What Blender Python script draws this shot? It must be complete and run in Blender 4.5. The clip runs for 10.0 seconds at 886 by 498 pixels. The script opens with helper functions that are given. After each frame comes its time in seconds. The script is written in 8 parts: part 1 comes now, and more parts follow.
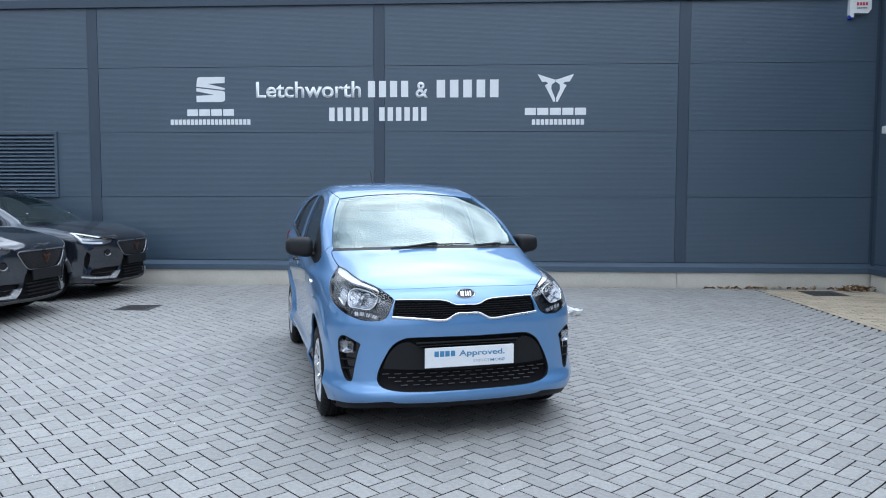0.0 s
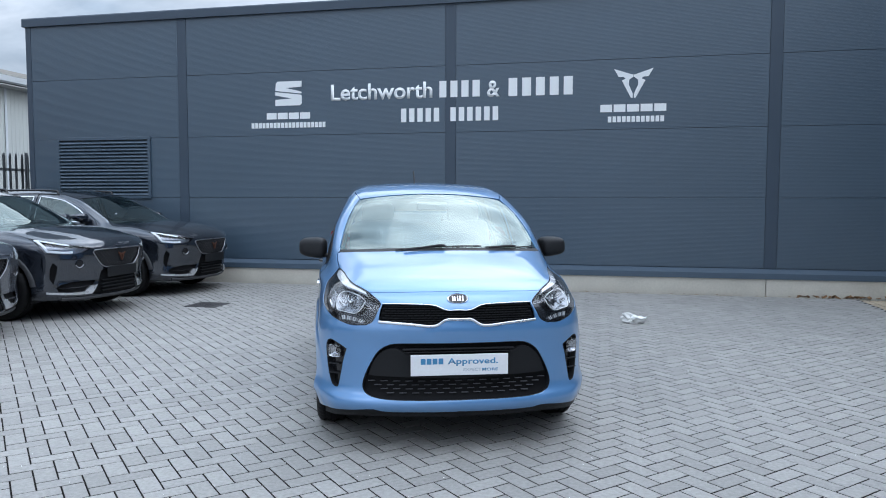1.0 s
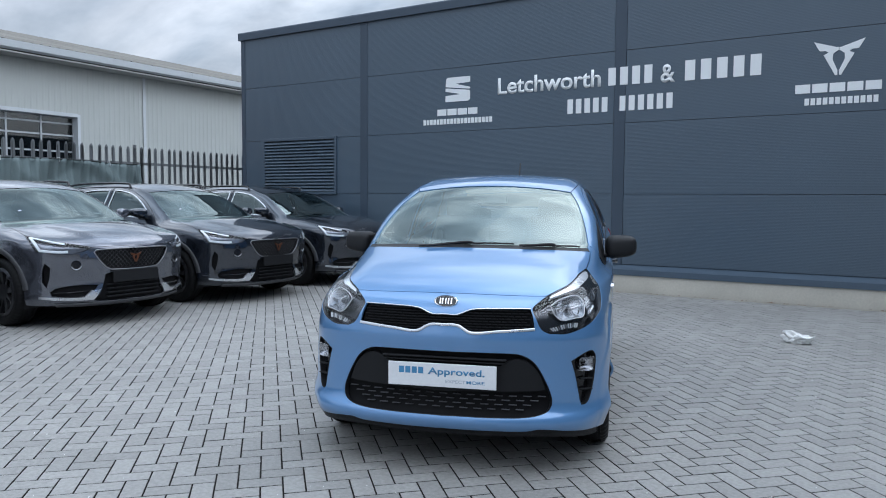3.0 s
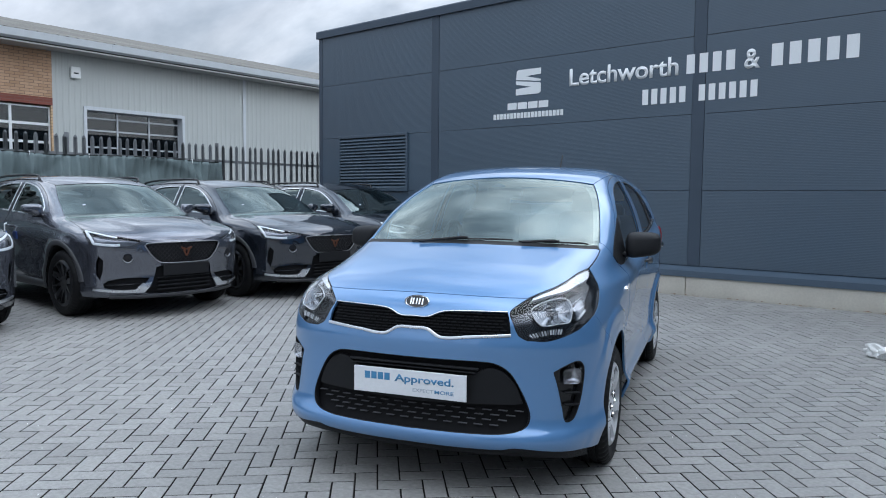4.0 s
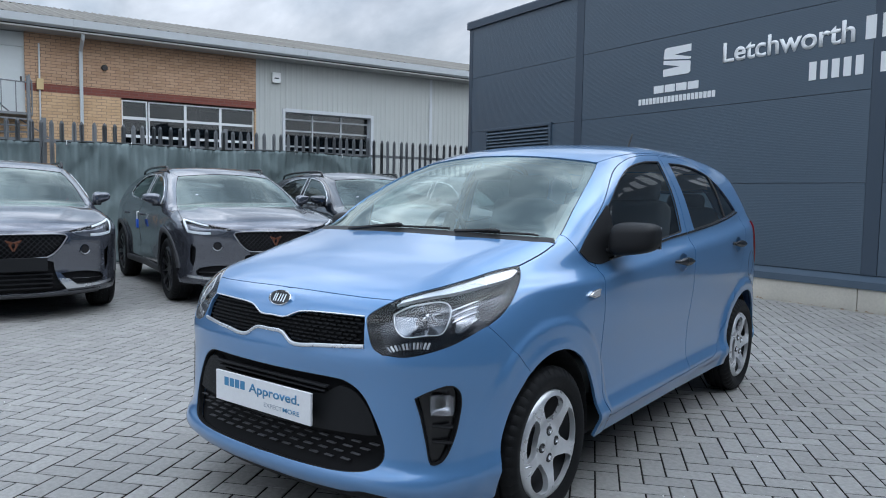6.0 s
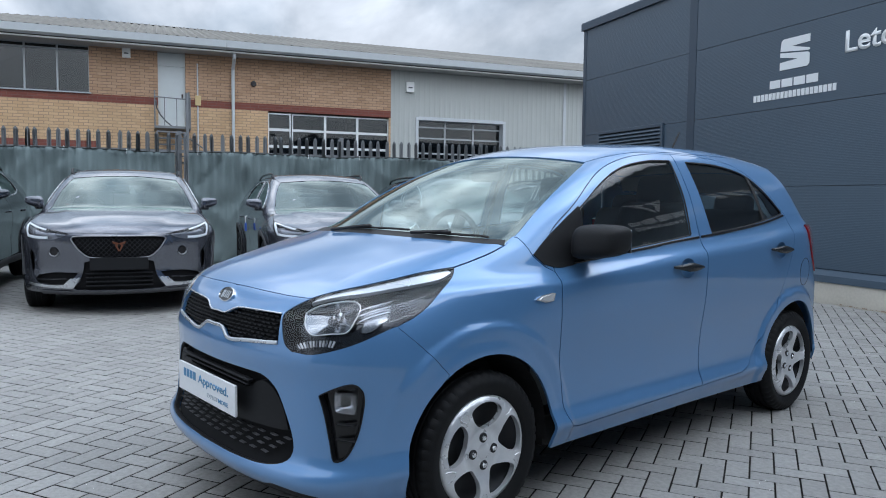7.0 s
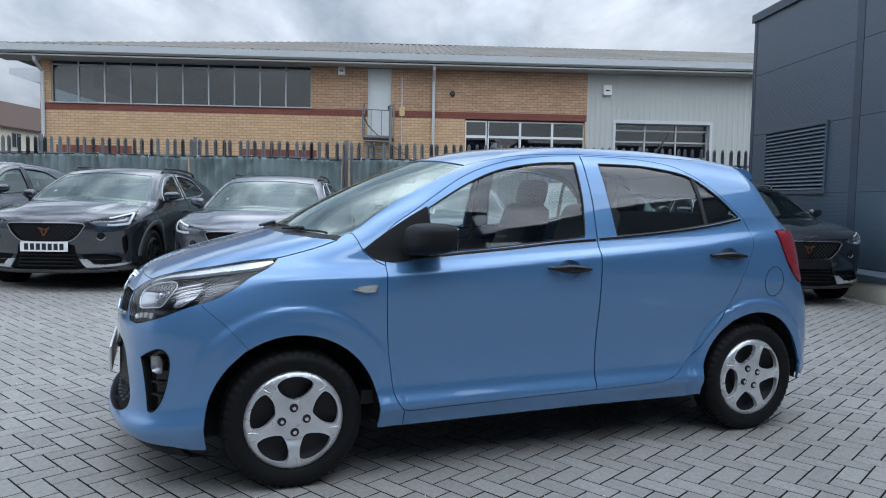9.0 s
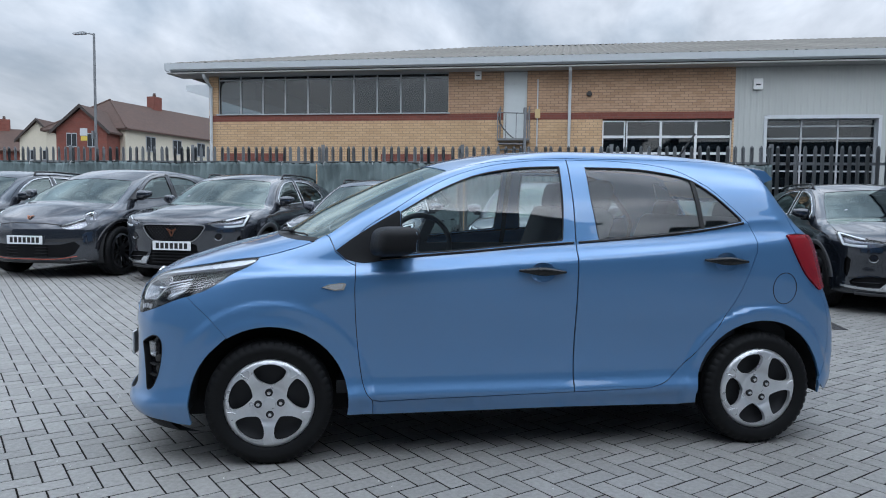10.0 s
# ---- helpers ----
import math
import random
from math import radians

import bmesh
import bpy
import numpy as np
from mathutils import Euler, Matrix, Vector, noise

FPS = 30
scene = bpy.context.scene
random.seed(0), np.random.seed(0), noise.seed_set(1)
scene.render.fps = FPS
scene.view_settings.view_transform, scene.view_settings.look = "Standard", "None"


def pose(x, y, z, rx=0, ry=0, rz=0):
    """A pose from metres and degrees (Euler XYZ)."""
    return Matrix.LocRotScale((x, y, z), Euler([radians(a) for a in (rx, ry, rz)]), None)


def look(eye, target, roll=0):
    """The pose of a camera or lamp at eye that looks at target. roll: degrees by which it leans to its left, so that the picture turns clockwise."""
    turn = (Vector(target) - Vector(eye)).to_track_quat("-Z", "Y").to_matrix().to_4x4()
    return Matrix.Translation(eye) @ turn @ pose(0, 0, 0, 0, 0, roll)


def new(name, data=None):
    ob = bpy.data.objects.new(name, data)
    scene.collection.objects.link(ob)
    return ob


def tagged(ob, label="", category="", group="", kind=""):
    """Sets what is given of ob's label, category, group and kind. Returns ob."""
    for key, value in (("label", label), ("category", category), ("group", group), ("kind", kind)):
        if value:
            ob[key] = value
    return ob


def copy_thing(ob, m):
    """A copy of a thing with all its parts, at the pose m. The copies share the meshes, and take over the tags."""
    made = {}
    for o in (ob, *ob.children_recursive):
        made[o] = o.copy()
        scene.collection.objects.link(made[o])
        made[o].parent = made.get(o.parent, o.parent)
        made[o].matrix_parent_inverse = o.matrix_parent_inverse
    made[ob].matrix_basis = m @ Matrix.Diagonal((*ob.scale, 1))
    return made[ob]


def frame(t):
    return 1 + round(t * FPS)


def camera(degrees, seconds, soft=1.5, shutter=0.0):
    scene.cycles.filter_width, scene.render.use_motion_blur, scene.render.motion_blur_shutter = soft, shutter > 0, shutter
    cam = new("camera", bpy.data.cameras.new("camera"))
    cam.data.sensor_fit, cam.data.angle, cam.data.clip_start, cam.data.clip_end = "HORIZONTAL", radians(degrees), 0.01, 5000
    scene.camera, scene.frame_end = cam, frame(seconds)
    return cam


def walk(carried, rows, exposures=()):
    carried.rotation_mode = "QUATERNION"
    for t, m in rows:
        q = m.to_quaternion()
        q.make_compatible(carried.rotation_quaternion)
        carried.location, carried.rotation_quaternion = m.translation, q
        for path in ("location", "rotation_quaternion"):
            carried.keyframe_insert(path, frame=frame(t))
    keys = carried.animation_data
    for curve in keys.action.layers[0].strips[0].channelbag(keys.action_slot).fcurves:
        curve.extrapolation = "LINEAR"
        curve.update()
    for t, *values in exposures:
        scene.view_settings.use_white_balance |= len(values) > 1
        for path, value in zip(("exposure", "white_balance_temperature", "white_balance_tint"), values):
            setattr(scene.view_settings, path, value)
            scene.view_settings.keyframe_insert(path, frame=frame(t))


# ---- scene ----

cam = camera(62.9, 10.0, soft=1.0)
PATH = [
    (0, (0.01, 0.294, 1.341), (-0.1, 2.286, 1.207), 0.1),
    (0.5, (0.303, 0.444, 1.338), (0.04, 2.423, 1.206), 0.1),
    (1, (0.65, 0.578, 1.333), (0.23, 2.529, 1.203), 0.1),
    (1.5, (0.927, 0.753, 1.326), (0.358, 2.666, 1.195), 0.0),
    (2, (1.185, 0.967, 1.326), (0.464, 2.828, 1.194), 0.1),
    (2.5, (1.497, 1.177, 1.326), (0.609, 2.964, 1.193), 0.3),
    (3, (1.696, 1.434, 1.298), (0.654, 3.136, 1.162), 0.4),
    (4.5, (2.113, 2.399, 1.236), (0.746, 3.852, 1.092), 0.7),
    (5, (2.208, 2.774, 1.205), (0.757, 4.142, 1.055), 0.9),
    (5.5, (2.297, 3.131, 1.209), (0.748, 4.387, 1.059), 0.9),
    (6, (2.383, 3.443, 1.189), (0.718, 4.541, 1.041), 0.9),
    (7.5, (2.96, 4.532, 1.18), (1.045, 5.095, 1.048), 0.7),
    (8, (3.149, 4.925, 1.195), (1.199, 5.352, 1.064), 0.9),
    (8.5, (3.232, 5.282, 1.179), (1.256, 5.563, 1.047), 0.9),
    (9, (3.35, 5.664, 1.184), (1.357, 5.759, 1.051), 1.0),
    (9.5, (3.452, 6.055, 1.192), (1.46, 5.936, 1.059), 0.8),
    (10, (3.47, 6.522, 1.208), (1.504, 6.182, 1.074), 0.7),
]
walk(cam, [(t, look(eye, target, roll)) for t, eye, target, roll in PATH], [(0.0, 0.90, 5800, 10.0), (1.2, 0.76, 5820, 10.0), (2.5, 0.60, 5850, 10.0), (5.0, 0.53, 5900, 10.0), (10.0, 0.47, 5920, 10.0)])


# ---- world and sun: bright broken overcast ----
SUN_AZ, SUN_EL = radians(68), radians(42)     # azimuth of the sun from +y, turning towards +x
world = bpy.data.worlds.new("sky")
scene.world = world
world.use_nodes = True
wn, wl = world.node_tree.nodes, world.node_tree.links
wn.clear()
w_out = wn.new("ShaderNodeOutputWorld")
w_bg = wn.new("ShaderNodeBackground")
w_sky = wn.new("ShaderNodeTexSky")
w_sky.sky_type, w_sky.sun_disc = "NISHITA", False
w_sky.sun_elevation, w_sky.sun_rotation = SUN_EL, SUN_AZ
w_dim = wn.new("ShaderNodeVectorMath")
w_dim.operation = "SCALE"
w_dim.inputs["Scale"].default_value = 0.10
wl.new(w_sky.outputs["Color"], w_dim.inputs[0])
w_tc = wn.new("ShaderNodeTexCoord")
w_sep = wn.new("ShaderNodeSeparateXYZ")
wl.new(w_tc.outputs["Generated"], w_sep.inputs[0])


def w_math(op, a, b):
    n = wn.new("ShaderNodeMath")
    n.operation = op
    for i, v in enumerate((a, b)):
        if isinstance(v, (int, float)):
            n.inputs[i].default_value = v
        else:
            wl.new(v, n.inputs[i])
    return n.outputs[0]


w_h = w_math("ADD", w_math("ABSOLUTE", w_sep.outputs["Z"], 0), 0.34)
w_cx, w_cy = w_math("DIVIDE", w_sep.outputs["X"], w_h), w_math("DIVIDE", w_sep.outputs["Y"], w_h)
w_com = wn.new("ShaderNodeCombineXYZ")
wl.new(w_cx, w_com.inputs[0])
wl.new(w_cy, w_com.inputs[1])


def w_ramp(scale, detail, rough, lo, hi, col_lo, col_hi, shift):
    m = wn.new("ShaderNodeMapping")
    m.inputs["Location"].default_value = shift
    m.inputs["Scale"].default_value = (0.75, 1.15, 1.0)
    wl.new(w_com.outputs[0], m.inputs[0])
    n = wn.new("ShaderNodeTexNoise")
    n.inputs["Scale"].default_value, n.inputs["Detail"].default_value, n.inputs["Roughness"].default_value = scale, detail, rough
    n.inputs["Distortion"].default_value = 0.35
    wl.new(m.outputs[0], n.inputs["Vector"])
    r = wn.new("ShaderNodeValToRGB")
    r.color_ramp.elements[0].position, r.color_ramp.elements[1].position = lo, hi
    r.color_ramp.elements[0].color, r.color_ramp.elements[1].color = (*col_lo, 1), (*col_hi, 1)
    wl.new(n.outputs["Fac"], r.inputs[0])
    return r.outputs["Color"]


w_big = w_ramp(1.9, 6, 0.52, 0.36, 0.60, (0.36, 0.41, 0.46), (0.70, 0.71, 0.725), (3.1, 1.7, 0))
w_fine = w_ramp(5.0, 7, 0.55, 0.32, 0.68, (0.82, 0.84, 0.85), (1.12, 1.12, 1.12), (0.4, 5.2, 0))
w_mul = wn.new("ShaderNodeMix")
w_mul.data_type, w_mul.blend_type = "RGBA", "MULTIPLY"
w_mul.inputs["Factor"].default_value = 1.0
wl.new(w_big, w_mul.inputs["A"])
wl.new(w_fine, w_mul.inputs["B"])
w_mix = wn.new("ShaderNodeMix")
w_mix.data_type = "RGBA"
w_mix.inputs["Factor"].default_value = 0.90
wl.new(w_dim.outputs[0], w_mix.inputs["A"])
wl.new(w_mul.outputs["Result"], w_mix.inputs["B"])
# an overcast sky is about three times brighter overhead than at the horizon
w_up = w_math("ADD", w_math("MULTIPLY", w_math("MAXIMUM", w_sep.outputs["Z"], 0.0), 1.40), 0.56)
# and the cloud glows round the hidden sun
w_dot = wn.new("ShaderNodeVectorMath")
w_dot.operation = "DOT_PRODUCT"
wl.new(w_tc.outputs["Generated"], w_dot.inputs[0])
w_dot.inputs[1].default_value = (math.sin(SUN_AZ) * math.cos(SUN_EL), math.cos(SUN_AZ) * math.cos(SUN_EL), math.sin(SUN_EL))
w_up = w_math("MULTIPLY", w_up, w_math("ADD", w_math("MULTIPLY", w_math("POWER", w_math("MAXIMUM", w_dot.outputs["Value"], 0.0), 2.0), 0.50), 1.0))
w_gap = w_ramp(2.3, 6, 0.55, 0.40, 0.60, (0.64, 0.68, 0.72), (1.80, 1.79, 1.76), (7.7, 2.9, 0))
w_hi = wn.new("ShaderNodeMix")
w_hi.data_type, w_hi.blend_type = "RGBA", "MULTIPLY"
wl.new(w_math("MINIMUM", w_math("MAXIMUM", w_math("MULTIPLY", w_math("SUBTRACT", w_sep.outputs["Z"], 0.14), 3.0), 0.0), 1.0), w_hi.inputs["Factor"])
wl.new(w_mix.outputs["Result"], w_hi.inputs["A"])
wl.new(w_gap, w_hi.inputs["B"])
w_gain = wn.new("ShaderNodeVectorMath")
w_gain.operation = "SCALE"
wl.new(w_hi.outputs["Result"], w_gain.inputs[0])
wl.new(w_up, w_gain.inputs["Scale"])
wl.new(w_gain.outputs[0], w_bg.inputs["Color"])
w_bg.inputs["Strength"].default_value = 0.89
wl.new(w_bg.outputs[0], w_out.inputs["Surface"])

sun = bpy.data.lights.new("sun", "SUN")
sun.energy, sun.angle, sun.color = 0.60, radians(120), (1.0, 0.95, 0.88)
sun_ob = new("sun", sun)
s_dir = Vector((math.sin(SUN_AZ) * math.cos(SUN_EL), math.cos(SUN_AZ) * math.cos(SUN_EL), math.sin(SUN_EL)))
sun_ob.matrix_world = look(s_dir * 60, (0, 0, 0))


# ---- materials ----
def mat(name, colour, rough=0.6, metal=0.0, vary=0.12, scale=6.0, fine=0.06, fscale=90.0, bump=0.0, bscale=200.0, coat=0.0, rand="", randamt=0.12,
        rvary=0.1, spec=0.5):
    """A surface with large-scale stains, fine grain, relief and a changing gloss. rand: 'object' or 'island' shades piece by piece."""
    m = bpy.data.materials.new(name)
    m.use_nodes = True
    nt = m.node_tree
    n, l = nt.nodes, nt.links
    b = n["Principled BSDF"]
    b.inputs["Metallic"].default_value = metal
    b.inputs["Coat Weight"].default_value = coat
    b.inputs["Coat Roughness"].default_value = 0.03
    b.inputs["Specular IOR Level"].default_value = spec
    tc = n.new("ShaderNodeTexCoord")

    def nz(sc, det):
        t = n.new("ShaderNodeTexNoise")
        t.inputs["Scale"].default_value, t.inputs["Detail"].default_value = sc, det
        l.new(tc.outputs["Object"], t.inputs["Vector"])
        return t.outputs["Fac"]

    def ma(op, a, c, d=None):
        q = n.new("ShaderNodeMath")
        q.operation = op
        for i, v in enumerate((a, c, d)):
            if v is None:
                continue
            if isinstance(v, (int, float)):
                q.inputs[i].default_value = v
            else:
                l.new(v, q.inputs[i])
        return q.outputs[0]
    big = nz(scale, 5)
    v = ma("ADD", ma("MULTIPLY_ADD", big, 2 * vary, 1 - vary), ma("MULTIPLY_ADD", nz(fscale, 3), 2 * fine, -fine))
    if rand:
        if rand == "object":
            r = n.new("ShaderNodeObjectInfo").outputs["Random"]
        else:
            r = n.new("ShaderNodeNewGeometry").outputs["Random Per Island"]
        v = ma("MULTIPLY", v, ma("MULTIPLY_ADD", r, 2 * randamt, 1 - randamt))
    sc = n.new("ShaderNodeVectorMath")
    sc.operation = "SCALE"
    sc.inputs[0].default_value = colour
    l.new(v, sc.inputs["Scale"])
    l.new(sc.outputs[0], b.inputs["Base Color"])
    l.new(ma("MULTIPLY_ADD", big, 2 * rvary, rough - rvary), b.inputs["Roughness"])
    if bump:
        bp = n.new("ShaderNodeBump")
        bp.inputs["Strength"].default_value, bp.inputs["Distance"].default_value = 1.0, bump
        l.new(nz(bscale, 4), bp.inputs["Height"])
        l.new(bp.outputs[0], b.inputs["Normal"])
    return m


def glass(name, tint=(0.9, 0.95, 0.95), clear=0.9, rough=0.0, sheen=(1, 1, 1)):
    """A thin pane: see-through, with a reflection that grows at a flat angle, alike from both sides."""
    m = bpy.data.materials.new(name)
    m.use_nodes = True
    n, l = m.node_tree.nodes, m.node_tree.links
    n.clear()
    o, mx = n.new("ShaderNodeOutputMaterial"), n.new("ShaderNodeMixShader")
    tr, gl, lw = n.new("ShaderNodeBsdfTransparent"), n.new("ShaderNodeBsdfGlossy"), n.new("ShaderNodeLayerWeight")
    lw.inputs["Blend"].default_value = 0.5
    f0 = ((clear - 1) / (clear + 1)) ** 2
    pw, fr = n.new("ShaderNodeMath"), n.new("ShaderNodeMath")
    pw.operation, fr.operation = "POWER", "MULTIPLY_ADD"
    pw.inputs[1].default_value = 5.0
    fr.inputs[1].default_value, fr.inputs[2].default_value = 1 - f0, f0
    l.new(lw.outputs["Facing"], pw.inputs[0])
    l.new(pw.outputs[0], fr.inputs[0])
    tr.inputs["Color"].default_value = (*tint, 1)
    gl.inputs["Roughness"].default_value = rough
    gl.inputs["Color"].default_value = (*sheen, 1)
    l.new(fr.outputs[0], mx.inputs[0])
    l.new(tr.outputs[0], mx.inputs[1])
    l.new(gl.outputs[0], mx.inputs[2])
    l.new(mx.outputs[0], o.inputs["Surface"])
    return m


def brickwork(name, col_a, col_b, mortar):
    """Far brickwork, courses of 75 mm, on walls that face along x or y."""
    m = mat(name, col_a, 0.85, vary=0.08, scale=1.5)
    n, l = m.node_tree.nodes, m.node_tree.links
    b = n["Principled BSDF"]
    tc = n.new("ShaderNodeTexCoord")
    sp, ad, cb = n.new("ShaderNodeSeparateXYZ"), n.new("ShaderNodeMath"), n.new("ShaderNodeCombineXYZ")
    l.new(tc.outputs["Object"], sp.inputs[0])
    l.new(sp.outputs[0], ad.inputs[0])
    l.new(sp.outputs[1], ad.inputs[1])
    l.new(ad.outputs[0], cb.inputs[0])
    l.new(sp.outputs[2], cb.inputs[1])
    t = n.new("ShaderNodeTexBrick")
    t.inputs["Scale"].default_value = 1.0
    t.inputs["Brick Width"].default_value, t.inputs["Row Height"].default_value = 0.27, 0.092
    t.inputs["Mortar Size"].default_value = 0.009
    t.inputs["Color1"].default_value, t.inputs["Color2"].default_value, t.inputs["Mortar"].default_value = (*col_a, 1), (*col_b, 1), (*mortar, 1)
    t.inputs["Mortar Smooth"].default_value = 0.2
    l.new(cb.outputs[0], t.inputs["Vector"])
    mx = n.new("ShaderNodeMix")
    mx.data_type, mx.blend_type = "RGBA", "MULTIPLY"
    mx.inputs["Factor"].default_value = 1.0
    st = n.new("ShaderNodeTexNoise")
    st.inputs["Scale"].default_value, st.inputs["Detail"].default_value = 0.9, 6
    l.new(tc.outputs["Object"], st.inputs["Vector"])
    rp = n.new("ShaderNodeValToRGB")
    rp.color_ramp.elements[0].color, rp.color_ramp.elements[1].color = (0.78, 0.77, 0.75, 1), (1.1, 1.08, 1.05, 1)
    l.new(st.outputs["Fac"], rp.inputs[0])
    l.new(t.outputs["Color"], mx.inputs["A"])
    l.new(rp.outputs["Color"], mx.inputs["B"])
    l.new(mx.outputs["Result"], b.inputs["Base Color"])
    bp = n.new("ShaderNodeBump")
    bp.inputs["Distance"].default_value, bp.inputs["Strength"].default_value = 0.004, 0.8
    bp.invert = True
    l.new(t.outputs["Fac"], bp.inputs["Height"])
    l.new(bp.outputs[0], b.inputs["Normal"])
    return m


M = {
    "asphalt": mat("asphalt", (0.07, 0.07, 0.072), 0.9, vary=0.25, scale=0.4, bump=0.004),
    # near-black colour for the upright sides of the paving blocks
    "dark_side": mat("dark block side", (0.030, 0.029, 0.027), 0.95, spec=0.1, vary=0.3, scale=4),
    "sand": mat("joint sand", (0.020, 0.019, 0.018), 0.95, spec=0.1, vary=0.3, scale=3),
    "paver": mat("grey concrete block", (0.285, 0.278, 0.264), 0.62, spec=0.5, vary=0.20, scale=0.55, fine=0.36, fscale=45, bump=0.0026, bscale=160, rand="island", randamt=0.11),
    "paver_one": mat("grey concrete block single", (0.285, 0.278, 0.264), 0.62, spec=0.5, vary=0.14, scale=3.0, fine=0.36, fscale=45, bump=0.0026, bscale=160, rand="object", randamt=0.11),
    "buff": mat("buff concrete block", (0.43, 0.355, 0.255), 0.8, vary=0.22, scale=0.8, fine=0.14, fscale=55, bump=0.0016, bscale=160, rand="island", randamt=0.16),
    "clad": mat("anthracite coated steel", (0.056, 0.086, 0.121), 0.34, spec=0.78, vary=0.10, scale=0.7, fine=0.03, fscale=30, rvary=0.06),
    "clad_flash": mat("anthracite folded steel", (0.044, 0.064, 0.092), 0.40, vary=0.10, scale=1.5, rvary=0.06),
    "concrete": mat("pale concrete kerb", (0.56, 0.53, 0.46), 0.85, vary=0.25, scale=1.6, fine=0.12, fscale=40, bump=0.002),
    "sign_white": mat("white vinyl lettering", (0.80, 0.82, 0.83), 0.5, vary=0.03),
    "white_plastic": mat("white plastic", (0.78, 0.79, 0.78), 0.4, vary=0.05),
    "blue_plastic": mat("blue plastic lens", (0.03, 0.06, 0.45), 0.2),
    "red_ink": mat("red print", (0.55, 0.05, 0.06), 0.5),
    "iron": mat("cast iron cover", (0.06, 0.058, 0.06), 0.7, metal=0.4, vary=0.25, bump=0.002),
    "galv": mat("galvanised steel", (0.20, 0.21, 0.22), 0.55, metal=0.35, vary=0.22, scale=3),
    "scrim": mat("grey green woven screen", (0.160, 0.205, 0.208), 0.85, vary=0.26, scale=2.0, fine=0.2, fscale=120, bump=0.002, bscale=60),
    "tag_blue": mat("blue plastic tag", (0.02, 0.10, 0.55), 0.35),
    "hem": mat("dark rope", (0.03, 0.036, 0.036), 0.9, vary=0.2),
    "brick_buff": brickwork("buff brickwork", (0.66, 0.46, 0.275), (0.57, 0.38, 0.22), (0.34, 0.245, 0.165)),
    "brick_tan": brickwork("tan brickwork", (0.54, 0.36, 0.235), (0.44, 0.275, 0.17), (0.24, 0.17, 0.125)),
    "brick_red": brickwork("red brickwork", (0.24, 0.075, 0.055), (0.19, 0.06, 0.045), (0.20, 0.10, 0.08)),
    "grey_clad": mat("pale grey profiled steel", (0.455, 0.475, 0.455), 0.55, vary=0.10, scale=0.7),
    "grey_trim": mat("pale grey trim", (0.55, 0.58, 0.60), 0.5, vary=0.06),
    "soffit": mat("grey soffit board", (0.40, 0.40, 0.39), 0.7, vary=0.06),
    "roof_sheet": mat("weathered fibre cement sheet", (0.215, 0.205, 0.185), 0.95, spec=0.15, vary=0.40, scale=0.35, fine=0.25, fscale=9),
    "frame_grey": mat("grey aluminium frame", (0.40, 0.42, 0.44), 0.45, vary=0.05),
    "frame_white": mat("white frame", (0.72, 0.74, 0.75), 0.45, vary=0.05),
    "door_grey": mat("pale painted door", (0.56, 0.60, 0.60), 0.5, vary=0.06),
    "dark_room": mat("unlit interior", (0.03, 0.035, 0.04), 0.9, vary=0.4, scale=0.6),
    "win_glass": glass("window pane", (0.45, 0.50, 0.52), 1.65),
    "render_cream": mat("cream render", (0.62, 0.57, 0.46), 0.9, vary=0.1),
    "tile_brown": mat("brown clay tile roof", (0.088, 0.054, 0.043), 0.85, vary=0.30, scale=0.8, fine=0.35, fscale=5),
    "timber_dark": mat("dark stained timber", (0.05, 0.04, 0.035), 0.7),
    "paper": mat("crumpled white paper", (0.78, 0.78, 0.76), 0.8),
    "leaf_dry": mat("dry brown leaf", (0.20, 0.11, 0.05), 0.85, vary=0.4, scale=30),
    "buff_plastic": mat("buff plastic", (0.62, 0.47, 0.24), 0.6),
    "yellow_sign": mat("yellow panel", (0.65, 0.50, 0.08), 0.6),
}


# ---- mesh helpers ----
def part(name, bm, material, parent=None, label="", smooth=None):
    """Links a bmesh as one mesh object under a thing or a part."""
    me = bpy.data.meshes.new(name)
    bm.normal_update()
    bm.to_mesh(me)
    bm.free()
    return part_me(name, me, material, parent, label, smooth)


def part_me(name, me, material, parent=None, label="", smooth=None):
    for m in (material if isinstance(material, (list, tuple)) else [material]):
        if m is not None and len(me.materials) < 8:
            me.materials.append(m)
    if smooth is not None:
        me.shade_smooth()
        if smooth < 180:
            me.set_sharp_from_angle(angle=radians(smooth))
    ob = new(name, me)
    if parent is not None:
        ob.parent = parent
    if label:
        ob["label"] = label
    return ob


def thing(name, label, category, m=None, group="", kind=""):
    ob = new(name)
    ob.empty_display_size = 0.1
    if m is not None:
        ob.matrix_world = m
    return tagged(ob, label, category, group, kind)


def box(bm, x0, x1, y0, y1, z0, z1, bev=0.0):
    r = bmesh.ops.create_cube(bm, size=1.0, matrix=Matrix.Translation(((x0 + x1) / 2, (y0 + y1) / 2, (z0 + z1) / 2)) @ Matrix.Diagonal((x1 - x0, y1 - y0, z1 - z0, 1)))
    if bev:
        ed = list({e for v in r["verts"] for e in v.link_edges})
        bmesh.ops.bevel(bm, geom=ed, offset=bev, segments=2, profile=0.5, affect="EDGES")
    return bm


def boxed(x0, x1, y0, y1, z0, z1, bev=0.0):
    return box(bmesh.new(), x0, x1, y0, y1, z0, z1, bev)


